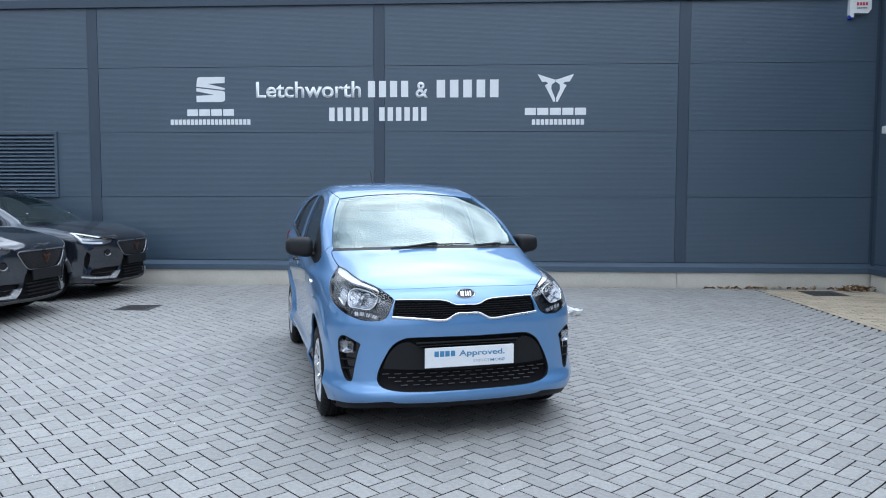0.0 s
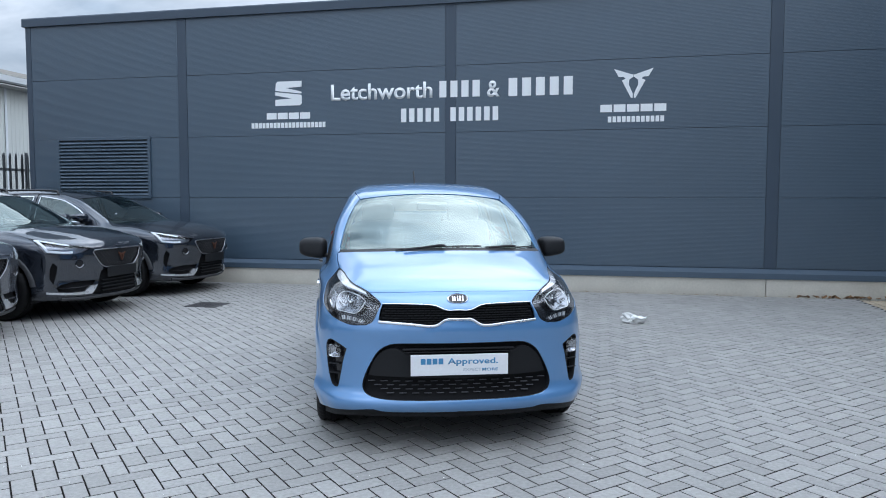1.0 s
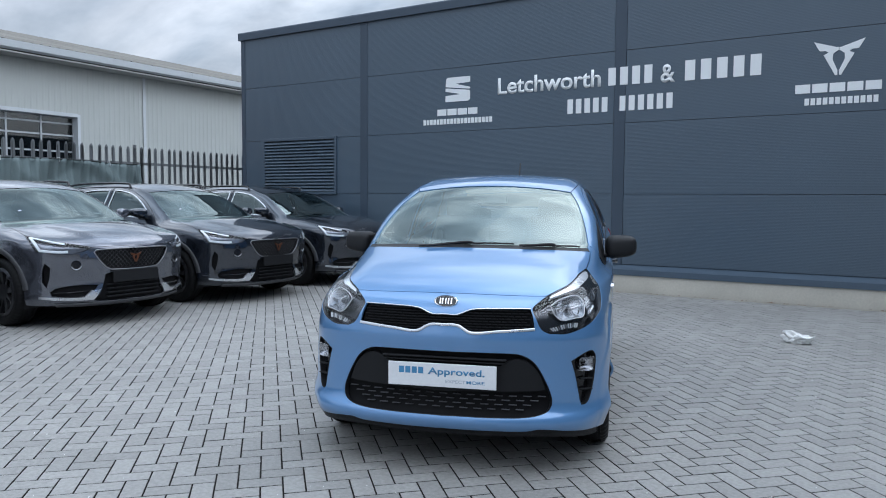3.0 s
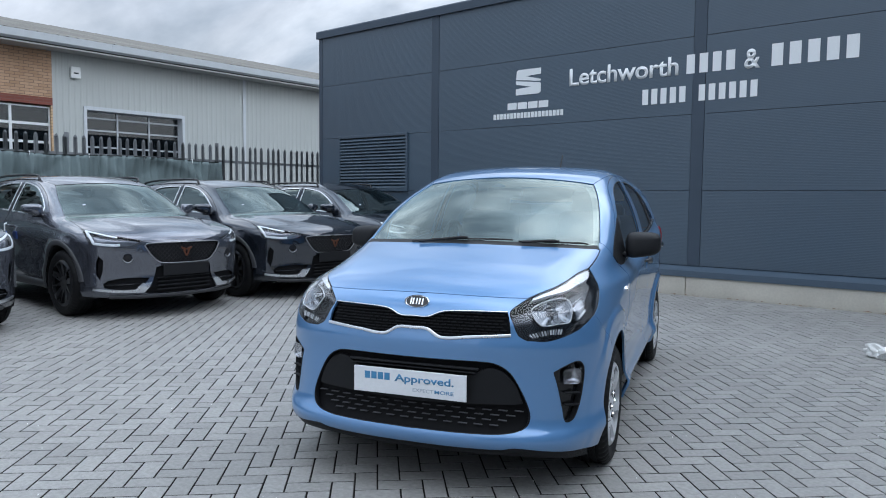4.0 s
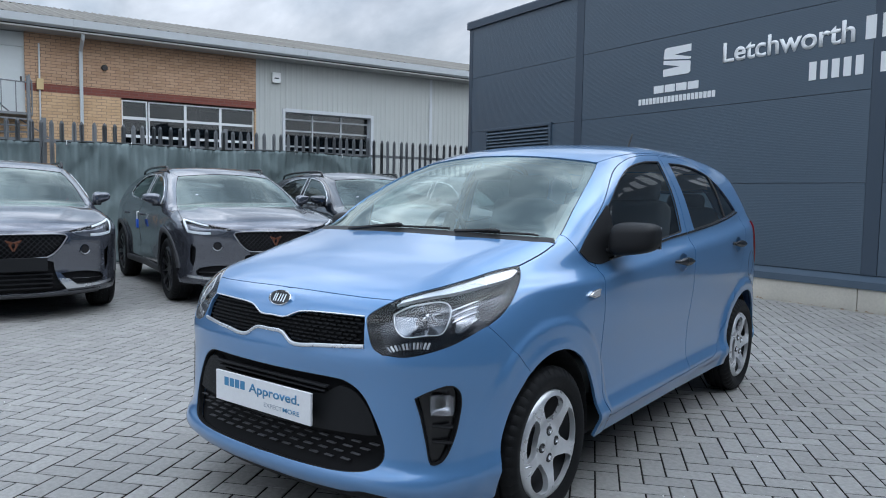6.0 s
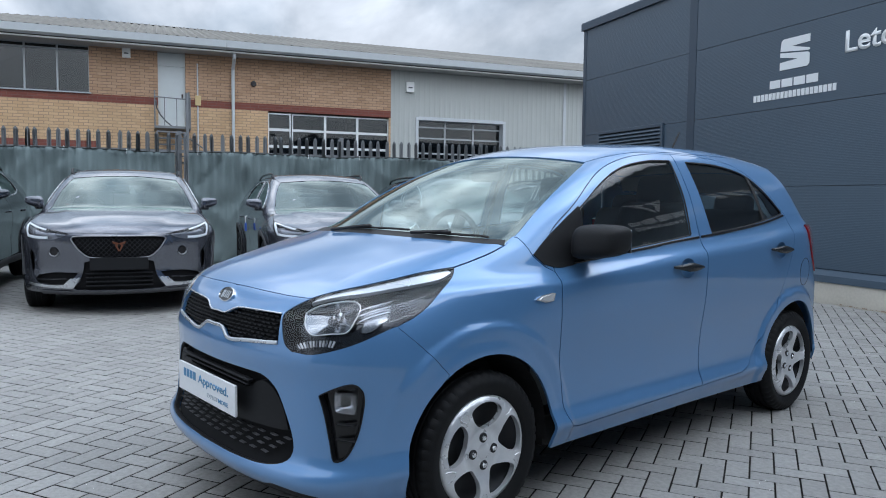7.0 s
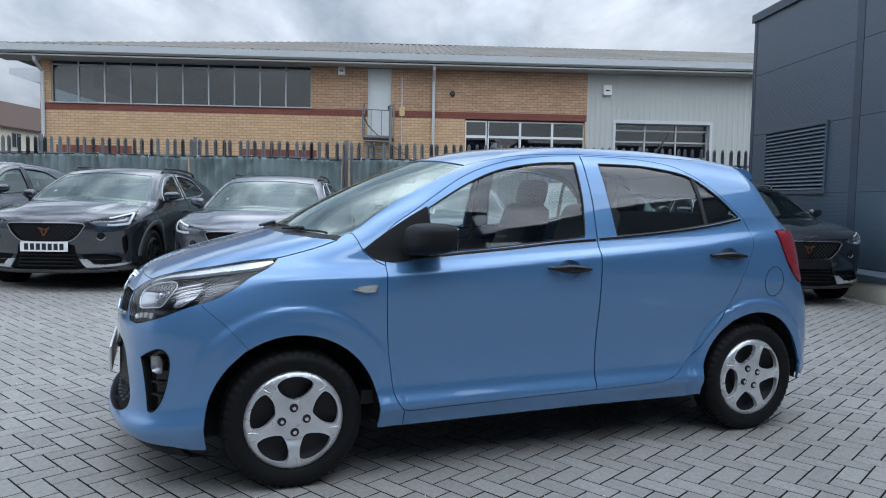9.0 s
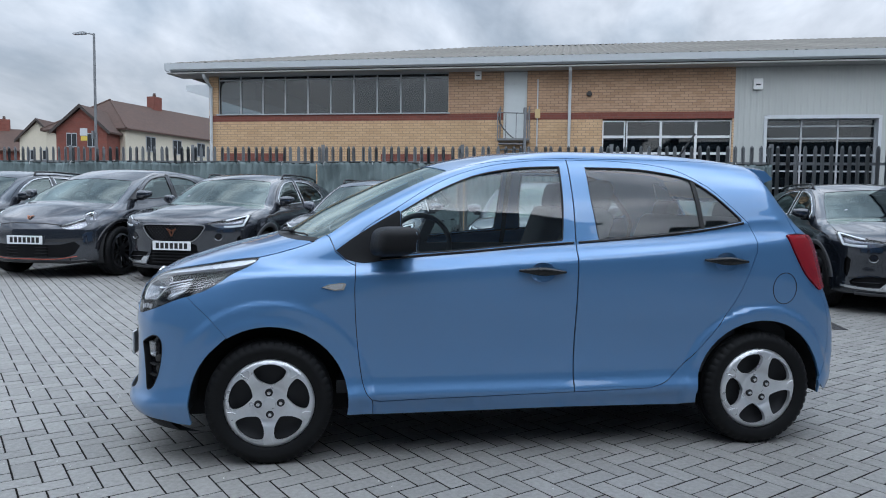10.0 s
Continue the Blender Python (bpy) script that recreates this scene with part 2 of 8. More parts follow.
def prism(bm, pts, axis, a0, a1):
    """Extrudes a closed outline of 2D points along axis 'x', 'y' or 'z' from a0 to a1."""
    def at(p, a):
        return {"x": (a, p[0], p[1]), "y": (p[0], a, p[1]), "z": (p[0], p[1], a)}[axis]
    lo, hi = [bm.verts.new(at(p, a0)) for p in pts], [bm.verts.new(at(p, a1)) for p in pts]
    k = len(pts)
    for i in range(k):
        bm.faces.new((lo[i], lo[(i + 1) % k], hi[(i + 1) % k], hi[i]))
    bm.faces.new(lo[::-1])
    bm.faces.new(hi)
    bmesh.ops.recalc_face_normals(bm, faces=bm.faces)
    return bm


def tube(bm, pts, r, sides=8, closed=False):
    """A round bar along a line of points."""
    P = [Vector(p) for p in pts]
    rings = []
    for i, p in enumerate(P):
        a, b = P[max(i - 1, 0)], P[min(i + 1, len(P) - 1)]
        if closed:
            a, b = P[i - 1], P[(i + 1) % len(P)]
        q = (b - a).normalized().to_track_quat("Z", "Y")
        rings.append([bm.verts.new(p + q @ Vector((r * math.cos(2 * math.pi * j / sides), r * math.sin(2 * math.pi * j / sides), 0))) for j in range(sides)])
    for i in range(len(P) - (0 if closed else 1)):
        A, B = rings[i], rings[(i + 1) % len(P)]
        for j in range(sides):
            bm.faces.new((A[j], A[(j + 1) % sides], B[(j + 1) % sides], B[j]))
    if not closed:
        bm.faces.new(rings[0][::-1])
        bm.faces.new(rings[-1])
    return bm


def lathe(bm, prof, axis="z", centre=(0, 0, 0), sides=24, closed=False):
    """Turns a profile of (radius, height) about an axis."""
    rings = []
    c = Vector(centre)
    for r, h in prof:
        ring = []
        for j in range(sides):
            a = 2 * math.pi * j / sides
            u, v = r * math.cos(a), r * math.sin(a)
            ring.append(bm.verts.new(c + Vector({"z": (u, v, h), "y": (u, h, -v), "x": (h, u, v)}[axis])))
        rings.append(ring)
    k = len(rings)
    for i in range(k if closed else k - 1):
        A, B = rings[i], rings[(i + 1) % k]
        for j in range(sides):
            bm.faces.new((A[j], A[(j + 1) % sides], B[(j + 1) % sides], B[j]))
    bmesh.ops.recalc_face_normals(bm, faces=bm.faces)
    return bm


# ---- ground and paving ----
YARD = (-10.2, 4.15, -16.0, 11.48)     # grey blocks: x0, x1, y0, y1
BUFF = (4.15, 5.80, -16.0, 11.48)
def rise(x, y):
    """The yard climbs a little towards its far corner by the fence."""
    a, b = np.clip((4.5 - y) / 4.5, 0, 1), np.clip((-2.5 - x) / 3.0, 0, 1)
    return 0.11 * a * a * (3 - 2 * a) * b * b * (3 - 2 * b)


bm = bmesh.new()
bmesh.ops.create_grid(bm, x_segments=40, y_segments=40, size=2500)
part("ground", bm, M["asphalt"])
tagged(bpy.data.objects["ground"], "dark asphalt ground reaching the horizon", "ground", kind="structure")
bpy.data.objects["ground"].location.z = -0.06
bed = boxed(YARD[0], BUFF[1], YARD[2], YARD[3], -0.058, -0.0100)
bmesh.ops.subdivide_edges(bed, edges=bed.edges[:], cuts=48, use_grid_fill=True)
for v in bed.verts:
    v.co.z += float(rise(v.co.x, v.co.y))
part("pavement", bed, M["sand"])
pavement = tagged(bpy.data.objects["pavement"], "sandy bed of the block-paved yard", "pavement", kind="structure")


def block_shape(l, w, low):
    """Corner rings of one paving block about its centre: top, chamfer, foot."""
    j, c = 0.0037, 0.0023
    out = []
    for inset, z in ((j + c, 0.0), (j, -0.0020), (j, -0.024)):
        a, b = l / 2 - inset, w / 2 - inset
        out += [(-a, -b, z), (a, -b, z), (a, b, z), (-a, b, z)]
    return np.array(out if not low else out[:8])


BLOCK_FACES = np.array([(0, 1, 2, 3)] + [(4 + i, 4 + (i + 1) % 4, (i + 1) % 4, i) for i in range(4)] + [(8 + i, 8 + (i + 1) % 4, 4 + (i + 1) % 4, 4 + i) for i in range(4)])


def laid(centres, angles, sizes, seed, bounds=None):
    """One mesh of many blocks, each a little out of true."""
    rng = np.random.default_rng(seed)
    n = len(centres)
    base = block_shape(sizes[0], sizes[1], False)
    co, s = np.cos(angles), np.sin(angles)
    tx, ty, dz = rng.normal(0, 0.0026, n), rng.normal(0, 0.0026, n), rng.normal(0, 0.0004, n)
    X = centres[:, None, 0] + base[None, :, 0] * co[:, None] - base[None, :, 1] * s[:, None]
    Y = centres[:, None, 1] + base[None, :, 0] * s[:, None] + base[None, :, 1] * co[:, None]
    Z = base[None, :, 2] + dz[:, None] + base[None, :, 0] * tx[:, None] + base[None, :, 1] * ty[:, None]
    if bounds:           # blocks cut along the edges
        X, Y = np.clip(X, bounds[0] + 0.003, bounds[1] - 0.003), np.clip(Y, bounds[2] + 0.003, bounds[3] - 0.003)
    Z = Z + rise(X, Y)
    verts = np.stack([X, Y, Z], -1).reshape(-1, 3)
    faces = (BLOCK_FACES[None] + (12 * np.arange(n))[:, None, None]).reshape(-1, 4)
    me = bpy.data.meshes.new("blocks")
    me.vertices.add(len(verts))
    me.vertices.foreach_set("co", verts.ravel())
    me.loops.add(faces.size)
    me.loops.foreach_set("vertex_index", faces.ravel().astype(np.int32))
    me.polygons.add(len(faces))
    me.polygons.foreach_set("loop_start", np.arange(0, faces.size, 4, dtype=np.int32))
    me.polygons.foreach_set("material_index", np.tile(np.array([0] * 5 + [1] * 4, dtype=np.int32), n))     # top and arris, then the darker sides
    me.update(calc_edges=True)
    me.shade_flat()
    return me


def herringbone(x0, x1, y0, y1):
    """Centres and angles of 200 x 100 mm blocks laid in herringbone at 45 degrees."""
    w, a = 0.1, math.pi / 4
    r = int(1.5 * max(x1 - x0, y1 - y0) / w)
    i, j = np.meshgrid(np.arange(-r, r), np.arange(-r, r), indexing="ij")
    k = (i - j) % 4
    parts = []
    for kk, du, dv, turn in ((0, 1.0, 0.5, a), (3, 0.5, 1.0, a + math.pi / 2)):
        u, v = (i[k == kk] + du) * w, (j[k == kk] + dv) * w
        parts.append(np.stack([u * math.cos(a) - v * math.sin(a) - 3, u * math.sin(a) + v * math.cos(a) - 2, np.full(u.shape, turn)], 1))
    p = np.concatenate(parts)
    ok = (p[:, 0] > x0 - 0.06) & (p[:, 0] < x1 + 0.06) & (p[:, 1] > y0 - 0.06) & (p[:, 1] < y1 + 0.06)
    return p[ok]


# ---- the dealership building: wall behind the car ----
WY, WX0, WX1, WTOP = 11.63, -9.20, 5.90, 4.50
STRIPS = [(-6.27, -6.10), (-1.70, -1.53), (2.96, 3.13)]
JOINTS = [0.39, 1.395, 2.403, 3.42, 4.36]
part("wall_north", boxed(WX0 + 0.02, WX1 + 0.4, WY + 0.012, WY + 0.3, 0.0, WTOP - 0.02), M["clad_flash"])
wall_north = tagged(bpy.data.objects["wall_north"], "dark anthracite clad wall of the dealership", "wall", kind="structure")


def rib_panel(length, height, pitch=0.019, depth=0.0005):
    """A micro-ribbed panel in the xz plane, facing -y."""
    rows = max(1, round(height / pitch))
    p = height / rows
    zy = [(0.0, 0.012)]
    for i in range(rows):
        zy += [(i * p + 0.10 * p, 0.0), (i * p + 0.62 * p, 0.0), (i * p + 0.74 * p, depth), (i * p + 0.96 * p, depth)]
    zy.append((height, 0.012))
    bm = bmesh.new()
    a = [bm.verts.new((0, y, z)) for z, y in zy]
    b = [bm.verts.new((length, y, z)) for z, y in zy]
    for i in range(len(zy) - 1):
        bm.faces.new((a[i], b[i], b[i + 1], a[i + 1]))
    bm.faces.new(a)
    bm.faces.new(b[::-1])
    me = bpy.data.meshes.new("panel")
    bm.to_mesh(me)
    bm.free()
    me.materials.append(M["clad"])
    return me


bays = [(WX0 + 0.10, STRIPS[0][0]), (STRIPS[0][1], STRIPS[1][0]), (STRIPS[1][1], STRIPS[2][0]), (STRIPS[2][1], WX1 - 0.03)]
for x0, x1 in bays:
    for z0, z1 in zip(JOINTS, JOINTS[1:]):
        p = new("panel", rib_panel(x1 - x0 - 0.004, z1 - z0 - 0.006))
        p.parent, p.location = wall_north, (x0 + 0.002, WY, z0 + 0.003)
for x0, x1 in STRIPS:
    part("flashing", boxed(x0 + 0.003, x1 - 0.003, WY - 0.006, WY + 0.015, 0.39, 4.36, 0.002), M["clad_flash"], wall_north)
part("corner_flashing", boxed(WX0, WX0 + 0.10, WY - 0.008, WY + 0.30, 0.30, 4.37, 0.003), M["clad_flash"], wall_north)
cop = bmesh.new()
prism(cop, [(WY - 0.045, WTOP - 0.145), (WY - 0.045, WTOP - 0.02), (WY - 0.035, WTOP), (WY + 0.36, WTOP + 0.03), (WY + 0.36, WTOP - 0.145)], "x", WX0 - 0.04, WX1 + 0.4)
part("coping", cop, M["clad_flash"], wall_north, "folded anthracite parapet coping")
drip = bmesh.new()
prism(drip, [(WY + 0.01, 0.385), (WY - 0.10, 0.325), (WY - 0.105, 0.245), (WY + 0.01, 0.245)], "x", WX0, WX1)
part("drip_flashing", drip, mat("sill flashing", (0.062, 0.090, 0.125), 0.38, vary=0.08), wall_north, "sloping steel sill flashing above the kerb")
for x0, x1 in zip([WX0] + [s[0] + 0.02 for s in STRIPS], [s[0] + 0.02 for s in STRIPS] + [WX1]):
    part("plinth_kerb", boxed(x0 + 0.004, x1 - 0.004, WY - 0.085, WY + 0.1, -0.05, 0.243, 0.006), M["concrete"], wall_north, "pale cast concrete plinth")
part("wall_west", boxed(WX0, WX0 + 0.25, WY + 0.301, 40, 0, WTOP - 0.15), M["clad"])
tagged(bpy.data.objects["wall_west"], "return side wall of the dealership", "wall", kind="structure")
part("roof", boxed(WX0 + 0.26, 30, WY + 0.37, 40, 4.0, 4.2), M["roof_sheet"])
tagged(bpy.data.objects["roof"], "flat roof of the dealership behind its parapet", "roof", kind="structure")

# the wing that comes forward on the far side of the buff strip
ETOP = 5.75
part("wall_east", boxed(WX1 + 0.012, WX1 + 0.3, -16, WY - 0.002, 0, ETOP - 0.02), M["clad_flash"])
wall_east = tagged(bpy.data.objects["wall_east"], "anthracite clad wing beside the buff paving", "wall", kind="structure")
for y1 in (WY - 0.12, WY - 4.7, WY - 9.3, WY - 13.9, WY - 18.5, WY - 23.1):
    for z0, z1 in list(zip(JOINTS, JOINTS[1:])) + [(JOINTS[-1], ETOP - 0.14)]:
        p = new("panel", rib_panel(4.4, z1 - z0 - 0.006))
        p.parent, p.matrix_basis = wall_east, pose(WX1, y1, z0 + 0.003, 0, 0, -90)
cop = bmesh.new()
prism(cop, [(WX1 - 0.045, ETOP - 0.145), (WX1 - 0.045, ETOP - 0.02), (WX1 + 0.36, ETOP + 0.03), (WX1 + 0.36, ETOP - 0.145)], "y", -16, WY + 0.36)
part("coping", cop, M["clad_flash"], wall_east)
part("plinth_kerb", boxed(WX1 - 0.06, WX1 + 0.01, -16, WY - 0.15, -0.05, 0.243, 0.006), M["concrete"], wall_east)
drip = bmesh.new()
prism(drip, [(WX1 + 0.01, 0.385), (WX1 - 0.085, 0.325), (WX1 - 0.09, 0.245), (WX1 + 0.01, 0.245)], "y", -16, WY - 0.12)
part("drip_flashing", drip, M["clad_flash"], wall_east)

# louvre
LX0, LX1, LZ0, LZ1 = -8.62, -6.80, 1.38, 2.43
louvre = thing("louvre_vent", "anthracite metal louvre vent set in the clad wall", "vent", pose(LX0, WY, LZ0))
lw, lh = LX1 - LX0, LZ1 - LZ0
fr = bmesh.new()
box(fr, 0, lw, -0.035, 0.0, 0, 0.05, 0.003), box(fr, 0, lw, -0.035, 0.0, lh - 0.05, lh, 0.003)
box(fr, 0, 0.05, -0.034, 0.0, 0.051, lh - 0.051, 0.003), box(fr, lw - 0.05, lw, -0.034, 0.0, 0.051, lh - 0.051, 0.003)
part("frame", fr, M["clad"], louvre)
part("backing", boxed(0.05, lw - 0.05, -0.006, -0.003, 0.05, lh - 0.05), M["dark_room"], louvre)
sl = bmesh.new()
prism(sl, [(-0.034, 0.0), (-0.038, 0.012), (-0.008, 0.046), (-0.004, 0.044)], "x", 0.052, lw - 0.052)
slat = part("slat", sl, M["clad"], louvre)
for i in range(16):
    s = slat if i == 0 else new("slat", slat.data)
    s.parent, s.location.z = louvre, 0.056 + i * (lh - 0.115) / 16


# ---- the sign ----
def lettering(name, text, x0, x1, z0, z1, y, material, label, category="lettering", thick=0.006, m=None, parent=None, bold=0.018):
    """Raised lettering in the xz plane that fills the given width; capitals reach from z0 to z1."""
    cu = bpy.data.curves.new(name, "FONT")
    cu.body, cu.size, cu.extrude, cu.offset = text, 1.0, 0.0, bold
    tmp = new(name + "_tmp", cu)
    me = bpy.data.meshes.new_from_object(tmp.evaluated_get(bpy.context.evaluated_depsgraph_get()))
    bpy.data.objects.remove(tmp)
    v = np.empty(len(me.vertices) * 3)
    me.vertices.foreach_get("co", v)
    v = v.reshape(-1, 3)
    cap = 0.729
    low = v[:, 0].min()
    v[:, 0] = (v[:, 0] - low) / (v[:, 0].max() - low) * (x1 - x0) + x0
    v[:, 2] = v[:, 1] / cap * (z1 - z0) + z0
    v[:, 1] = y
    me.vertices.foreach_set("co", v.ravel())
    bm = bmesh.new()
    bm.from_mesh(me)
    bmesh.ops.remove_doubles(bm, verts=bm.verts, dist=1e-5)
    g = bmesh.ops.extrude_face_region(bm, geom=bm.faces[:])
    bmesh.ops.translate(bm, verts=[q for q in g["geom"] if isinstance(q, bmesh.types.BMVert)], vec=(0, -thick, 0))
    bmesh.ops.recalc_face_normals(bm, faces=bm.faces)
    ob = part(name, bm, material, parent)
    if m is not None:
        ob.matrix_world = m
    if parent is None:
        tagged(ob, label, category)
    return ob


def bars(name, count, x0, x1, z0, z1, y, material, label, category="sign", gap=0.22, thick=0.006, skip=(), parent=None):
    """Plain bars in place of characters."""
    w = (x1 - x0) / count
    top = parent if parent is not None else thing(name, label, category, pose(x0, y, z0))
    off = (0, 0, 0) if parent is not None else (x0, y, z0)
    for i in range(count):
        if i not in skip:
            part("bar", boxed(x0 + i * w + w * gap / 2 - off[0], x0 + (i + 1) * w - w * gap / 2 - off[0], y - thick - off[1], y - off[1], z0 - off[2], z1 - off[2]), material, top)
    return top


SY, SW = WY - 0.0015, M["sign_white"]
lettering("sign_lettering", "Letchworth", -3.56, -1.90, 2.945, 3.20, SY, SW, "white raised town name on the dark cladding")
bars("sign_bars", 4, -1.82, -1.13, 2.94, 3.19, SY, SW, "white bars of a maker's name on the dark cladding", gap=0.36)
lettering("sign_ampersand", "&", -1.045, -0.852, 2.935, 3.186, SY, SW, "white ampersand on the dark cladding")
bars("sign_bars", 5, -0.756, 0.274, 2.93, 3.20, SY, SW, "white bars of a second maker's name on the cladding", gap=0.36)
bars("number_bars", 12, -2.426, -0.851, 2.575, 2.785, SY, SW, "white bars of a phone number on the cladding", gap=0.36, skip=(5,))
bars("web_bars", 20, -4.948, -3.65, 2.525, 2.61, SY, SW, "small white bars of a web address on the cladding", gap=0.25)
bars("web_bars", 12, 0.745, 1.557, 2.505, 2.59, SY, SW, "small white bars of a web address on the cladding", gap=0.25)
bars("name_bars", 4, -4.68, -3.91, 2.665, 2.768, SY, SW, "wide white bars below the striped emblem", gap=0.12)
bars("name_bars", 5, 0.631, 1.589, 2.655, 2.764, SY, SW, "wide white bars below the angular emblem", gap=0.12)
# striped emblem
em = bmesh.new()
ex0, ex1, ez0, ez1 = -4.515, -4.06, 2.881, 3.269
ew, eh = ex1 - ex0, ez1 - ez0
for pts in ([(0.03, 0.94), (0.10, 1.0), (1.0, 1.0), (1.0, 0.76), (0.40, 0.73), (1.0, 0.56), (1.0, 0.50), (0.93, 0.49), (0.0, 0.62)],
            [(0.0, 0.57), (0.0, 0.43), (0.06, 0.42), (0.62, 0.29), (0.0, 0.25), (0.0, 0.0), (0.92, 0.0), (1.0, 0.07), (1.0, 0.40), (0.94, 0.44)]):
    prism(em, [(ex0 + u * ew, ez0 + v * eh) for u, v in pts], "y", SY - 0.006, SY)
tagged(part("striped_emblem", em, SW), "white striped emblem fixed to the cladding", "emblem")


def angular_emblem(x0, z0, w, h, y0, y1):
    bm = bmesh.new()
    half = [(0.0, 1.0), (0.46, 0.80), (0.495, 0.80), (0.495, 0.72), (0.47, 0.70), (0.39, 0.62), (0.38, 0.46), (0.485, 0.14), (0.485, 0.0), (0.44, 0.0), (0.20, 0.60), (0.30, 0.66), (0.24, 0.72), (0.12, 0.72)]
    for pts in (half, [(1 - u, v) for u, v in half]):
        prism(bm, [(x0 + u * w, z0 + v * h) for u, v in pts], "y", y0, y1)
    return bm


tagged(part("angular_emblem", angular_emblem(0.833, 2.855, 0.556, 0.422, SY - 0.006, SY), SW), "white angular emblem fixed to the cladding", "emblem")

# alarm box and small light on the wall
alarm = thing("alarm_box", "white alarm box with a blue lens near the roofline", "alarm box", pose(5.42, WY - 0.001, 4.06))
ab = bmesh.new()
prism(ab, [(0, 0.03), (0.03, 0.0), (0.06, 0.0), (0.06, 0.06), (0.27, 0.06), (0.31, 0.12), (0.31, 0.27), (0.28, 0.28), (0.03, 0.28), (0, 0.26)], "y", -0.075, 0.0)
part("case", ab, M["white_plastic"], alarm)
part("lens", boxed(0.0, 0.065, -0.07, 0.0, -0.02, 0.05, 0.01), M["blue_plastic"], alarm, "blue strobe lens")
bars("print", 4, 0.09, 0.26, 0.17, 0.215, -0.0755, M["red_ink"], "", thick=0.002, parent=alarm)
bars("print", 6, 0.10, 0.25, 0.125, 0.14, -0.0755, M["dark_room"], "", thick=0.002, parent=alarm)
wlight = thing("wall_light", "small white bulkhead light on the clad wing", "light", pose(WX1, WY - 0.33, 2.32))
part("case", boxed(-0.09, 0.0, -0.28, 0.0, 0, 0.11, 0.015), M["white_plastic"], wlight)
part("bracket", boxed(-0.05, 0.0, 0.002, 0.06, 0.02, 0.09, 0.01), M["galv"], wlight)
cab = bmesh.new()
tube(cab, [(WX1 - 0.008, WY - 0.36, 2.44), (WX1 - 0.008, WY - 0.36, 3.1), (WX1 - 0.008, WY - 0.35, 3.4)], 0.006, 6)
tagged(part("cable", cab, M["galv"]), "thin grey cable running up the clad wing", "cable")


# ---- covers, litter, leaves ----
def cover(x, y, w, d, label):
    t = thing("drain_cover", label, "drain cover", pose(x, y, 0))
    bm = bmesh.new()
    for a in ((-w / 2, w / 2, -d / 2, -d / 2 + 0.03), (-w / 2, w / 2, d / 2 - 0.03, d / 2), (-w / 2, -w / 2 + 0.03, -d / 2 + 0.031, d / 2 - 0.031), (w / 2 - 0.03, w / 2, -d / 2 + 0.031, d / 2 - 0.031)):
        box(bm, *a, -0.01, 0.006)
    part("frame", bm, M["iron"], t)
    bm = boxed(-w / 2 + 0.034, w / 2 - 0.034, -d / 2 + 0.034, d / 2 - 0.034, -0.01, 0.003)
    for i in range(8):
        for j in range(7):
            x0, y0 = -w / 2 + 0.05 + i * (w - 0.12) / 8, -d / 2 + 0.05 + j * (d - 0.12) / 7
            box(bm, x0, x0 + 0.026, y0, y0 + 0.018, 0.003, 0.006)
    part("plate", bm, M["iron"], t)


cover(-4.27, 9.01, 0.43, 0.41, "dark cast iron drain cover in the grey paving")
cover(4.94, 11.02, 0.50, 0.52, "dark rusty drain cover in the buff paving")
bm = bmesh.new()
bmesh.ops.create_icosphere(bm, subdivisions=4, radius=0.1)
for v in bm.verts:
    c = v.co * 13
    v.co = Vector((v.co.x * 1.25, v.co.y * 0.75, v.co.z * 0.55)) * (0.80 + 0.55 * abs(noise.noise(c)) + 0.35 * noise.noise(c * 2.3))
    v.co.z += 0.035 + 0.05 * max(0, noise.noise(v.co * 9 + Vector((3, 1, 2))))
    v.co.z = max(v.co.z, 0.002)
litter = part("litter", bm, M["paper"])
tagged(litter, "crumpled white paper lying on the paving", "litter").location = (1.04, 8.77, 0.0)
rng = random.Random(4)
bm = bmesh.new()
for i in range(150):
    cx, cy = (5.55 + rng.gauss(0, 0.12), 11.40 - abs(rng.gauss(0, 0.07))) if i < 70 else (rng.uniform(3.4, 5.7), 11.53 - abs(rng.gauss(0, 0.03)))
    s, a = rng.uniform(0.02, 0.05), rng.uniform(0, 6.3)
    z = 0.006 + (rng.uniform(0, 0.07) if i < 70 else rng.uniform(0, 0.012))
    q = [Vector((s * u, s * 0.6 * w, s * h)) for u, w, h in ((-1, 0, 0.1), (-0.3, -1, 0.3), (0.6, -0.7, 0.1), (1, 0, 0.4), (0.4, 0.8, 0.1), (-0.4, 0.7, 0.35))]
    r = Euler((rng.uniform(-0.6, 0.6), rng.uniform(-0.6, 0.6), a)).to_matrix()
    bm.faces.new([bm.verts.new(Vector((cx, cy, z)) + r @ p) for p in q])
for i in range(170):
    cx, cy = rng.uniform(-3.5, 3.6), 11.525 - abs(rng.gauss(0, 0.035))
    s, a = rng.uniform(0.008, 0.028), rng.uniform(0, 6.3)
    bm.faces.new([bm.verts.new((cx + s * math.cos(a + t_), cy + 0.6 * s * math.sin(a + t_), 0.004 + rng.uniform(0, 0.35) * s)) for t_ in (0.0, 1.3, 2.6, 4.0, 5.1)])
tagged(part("leaf_litter", bm, M["leaf_dry"]), "dry brown leaves drifted against the kerb", "leaves", kind="stuff")
bm = bmesh.new()
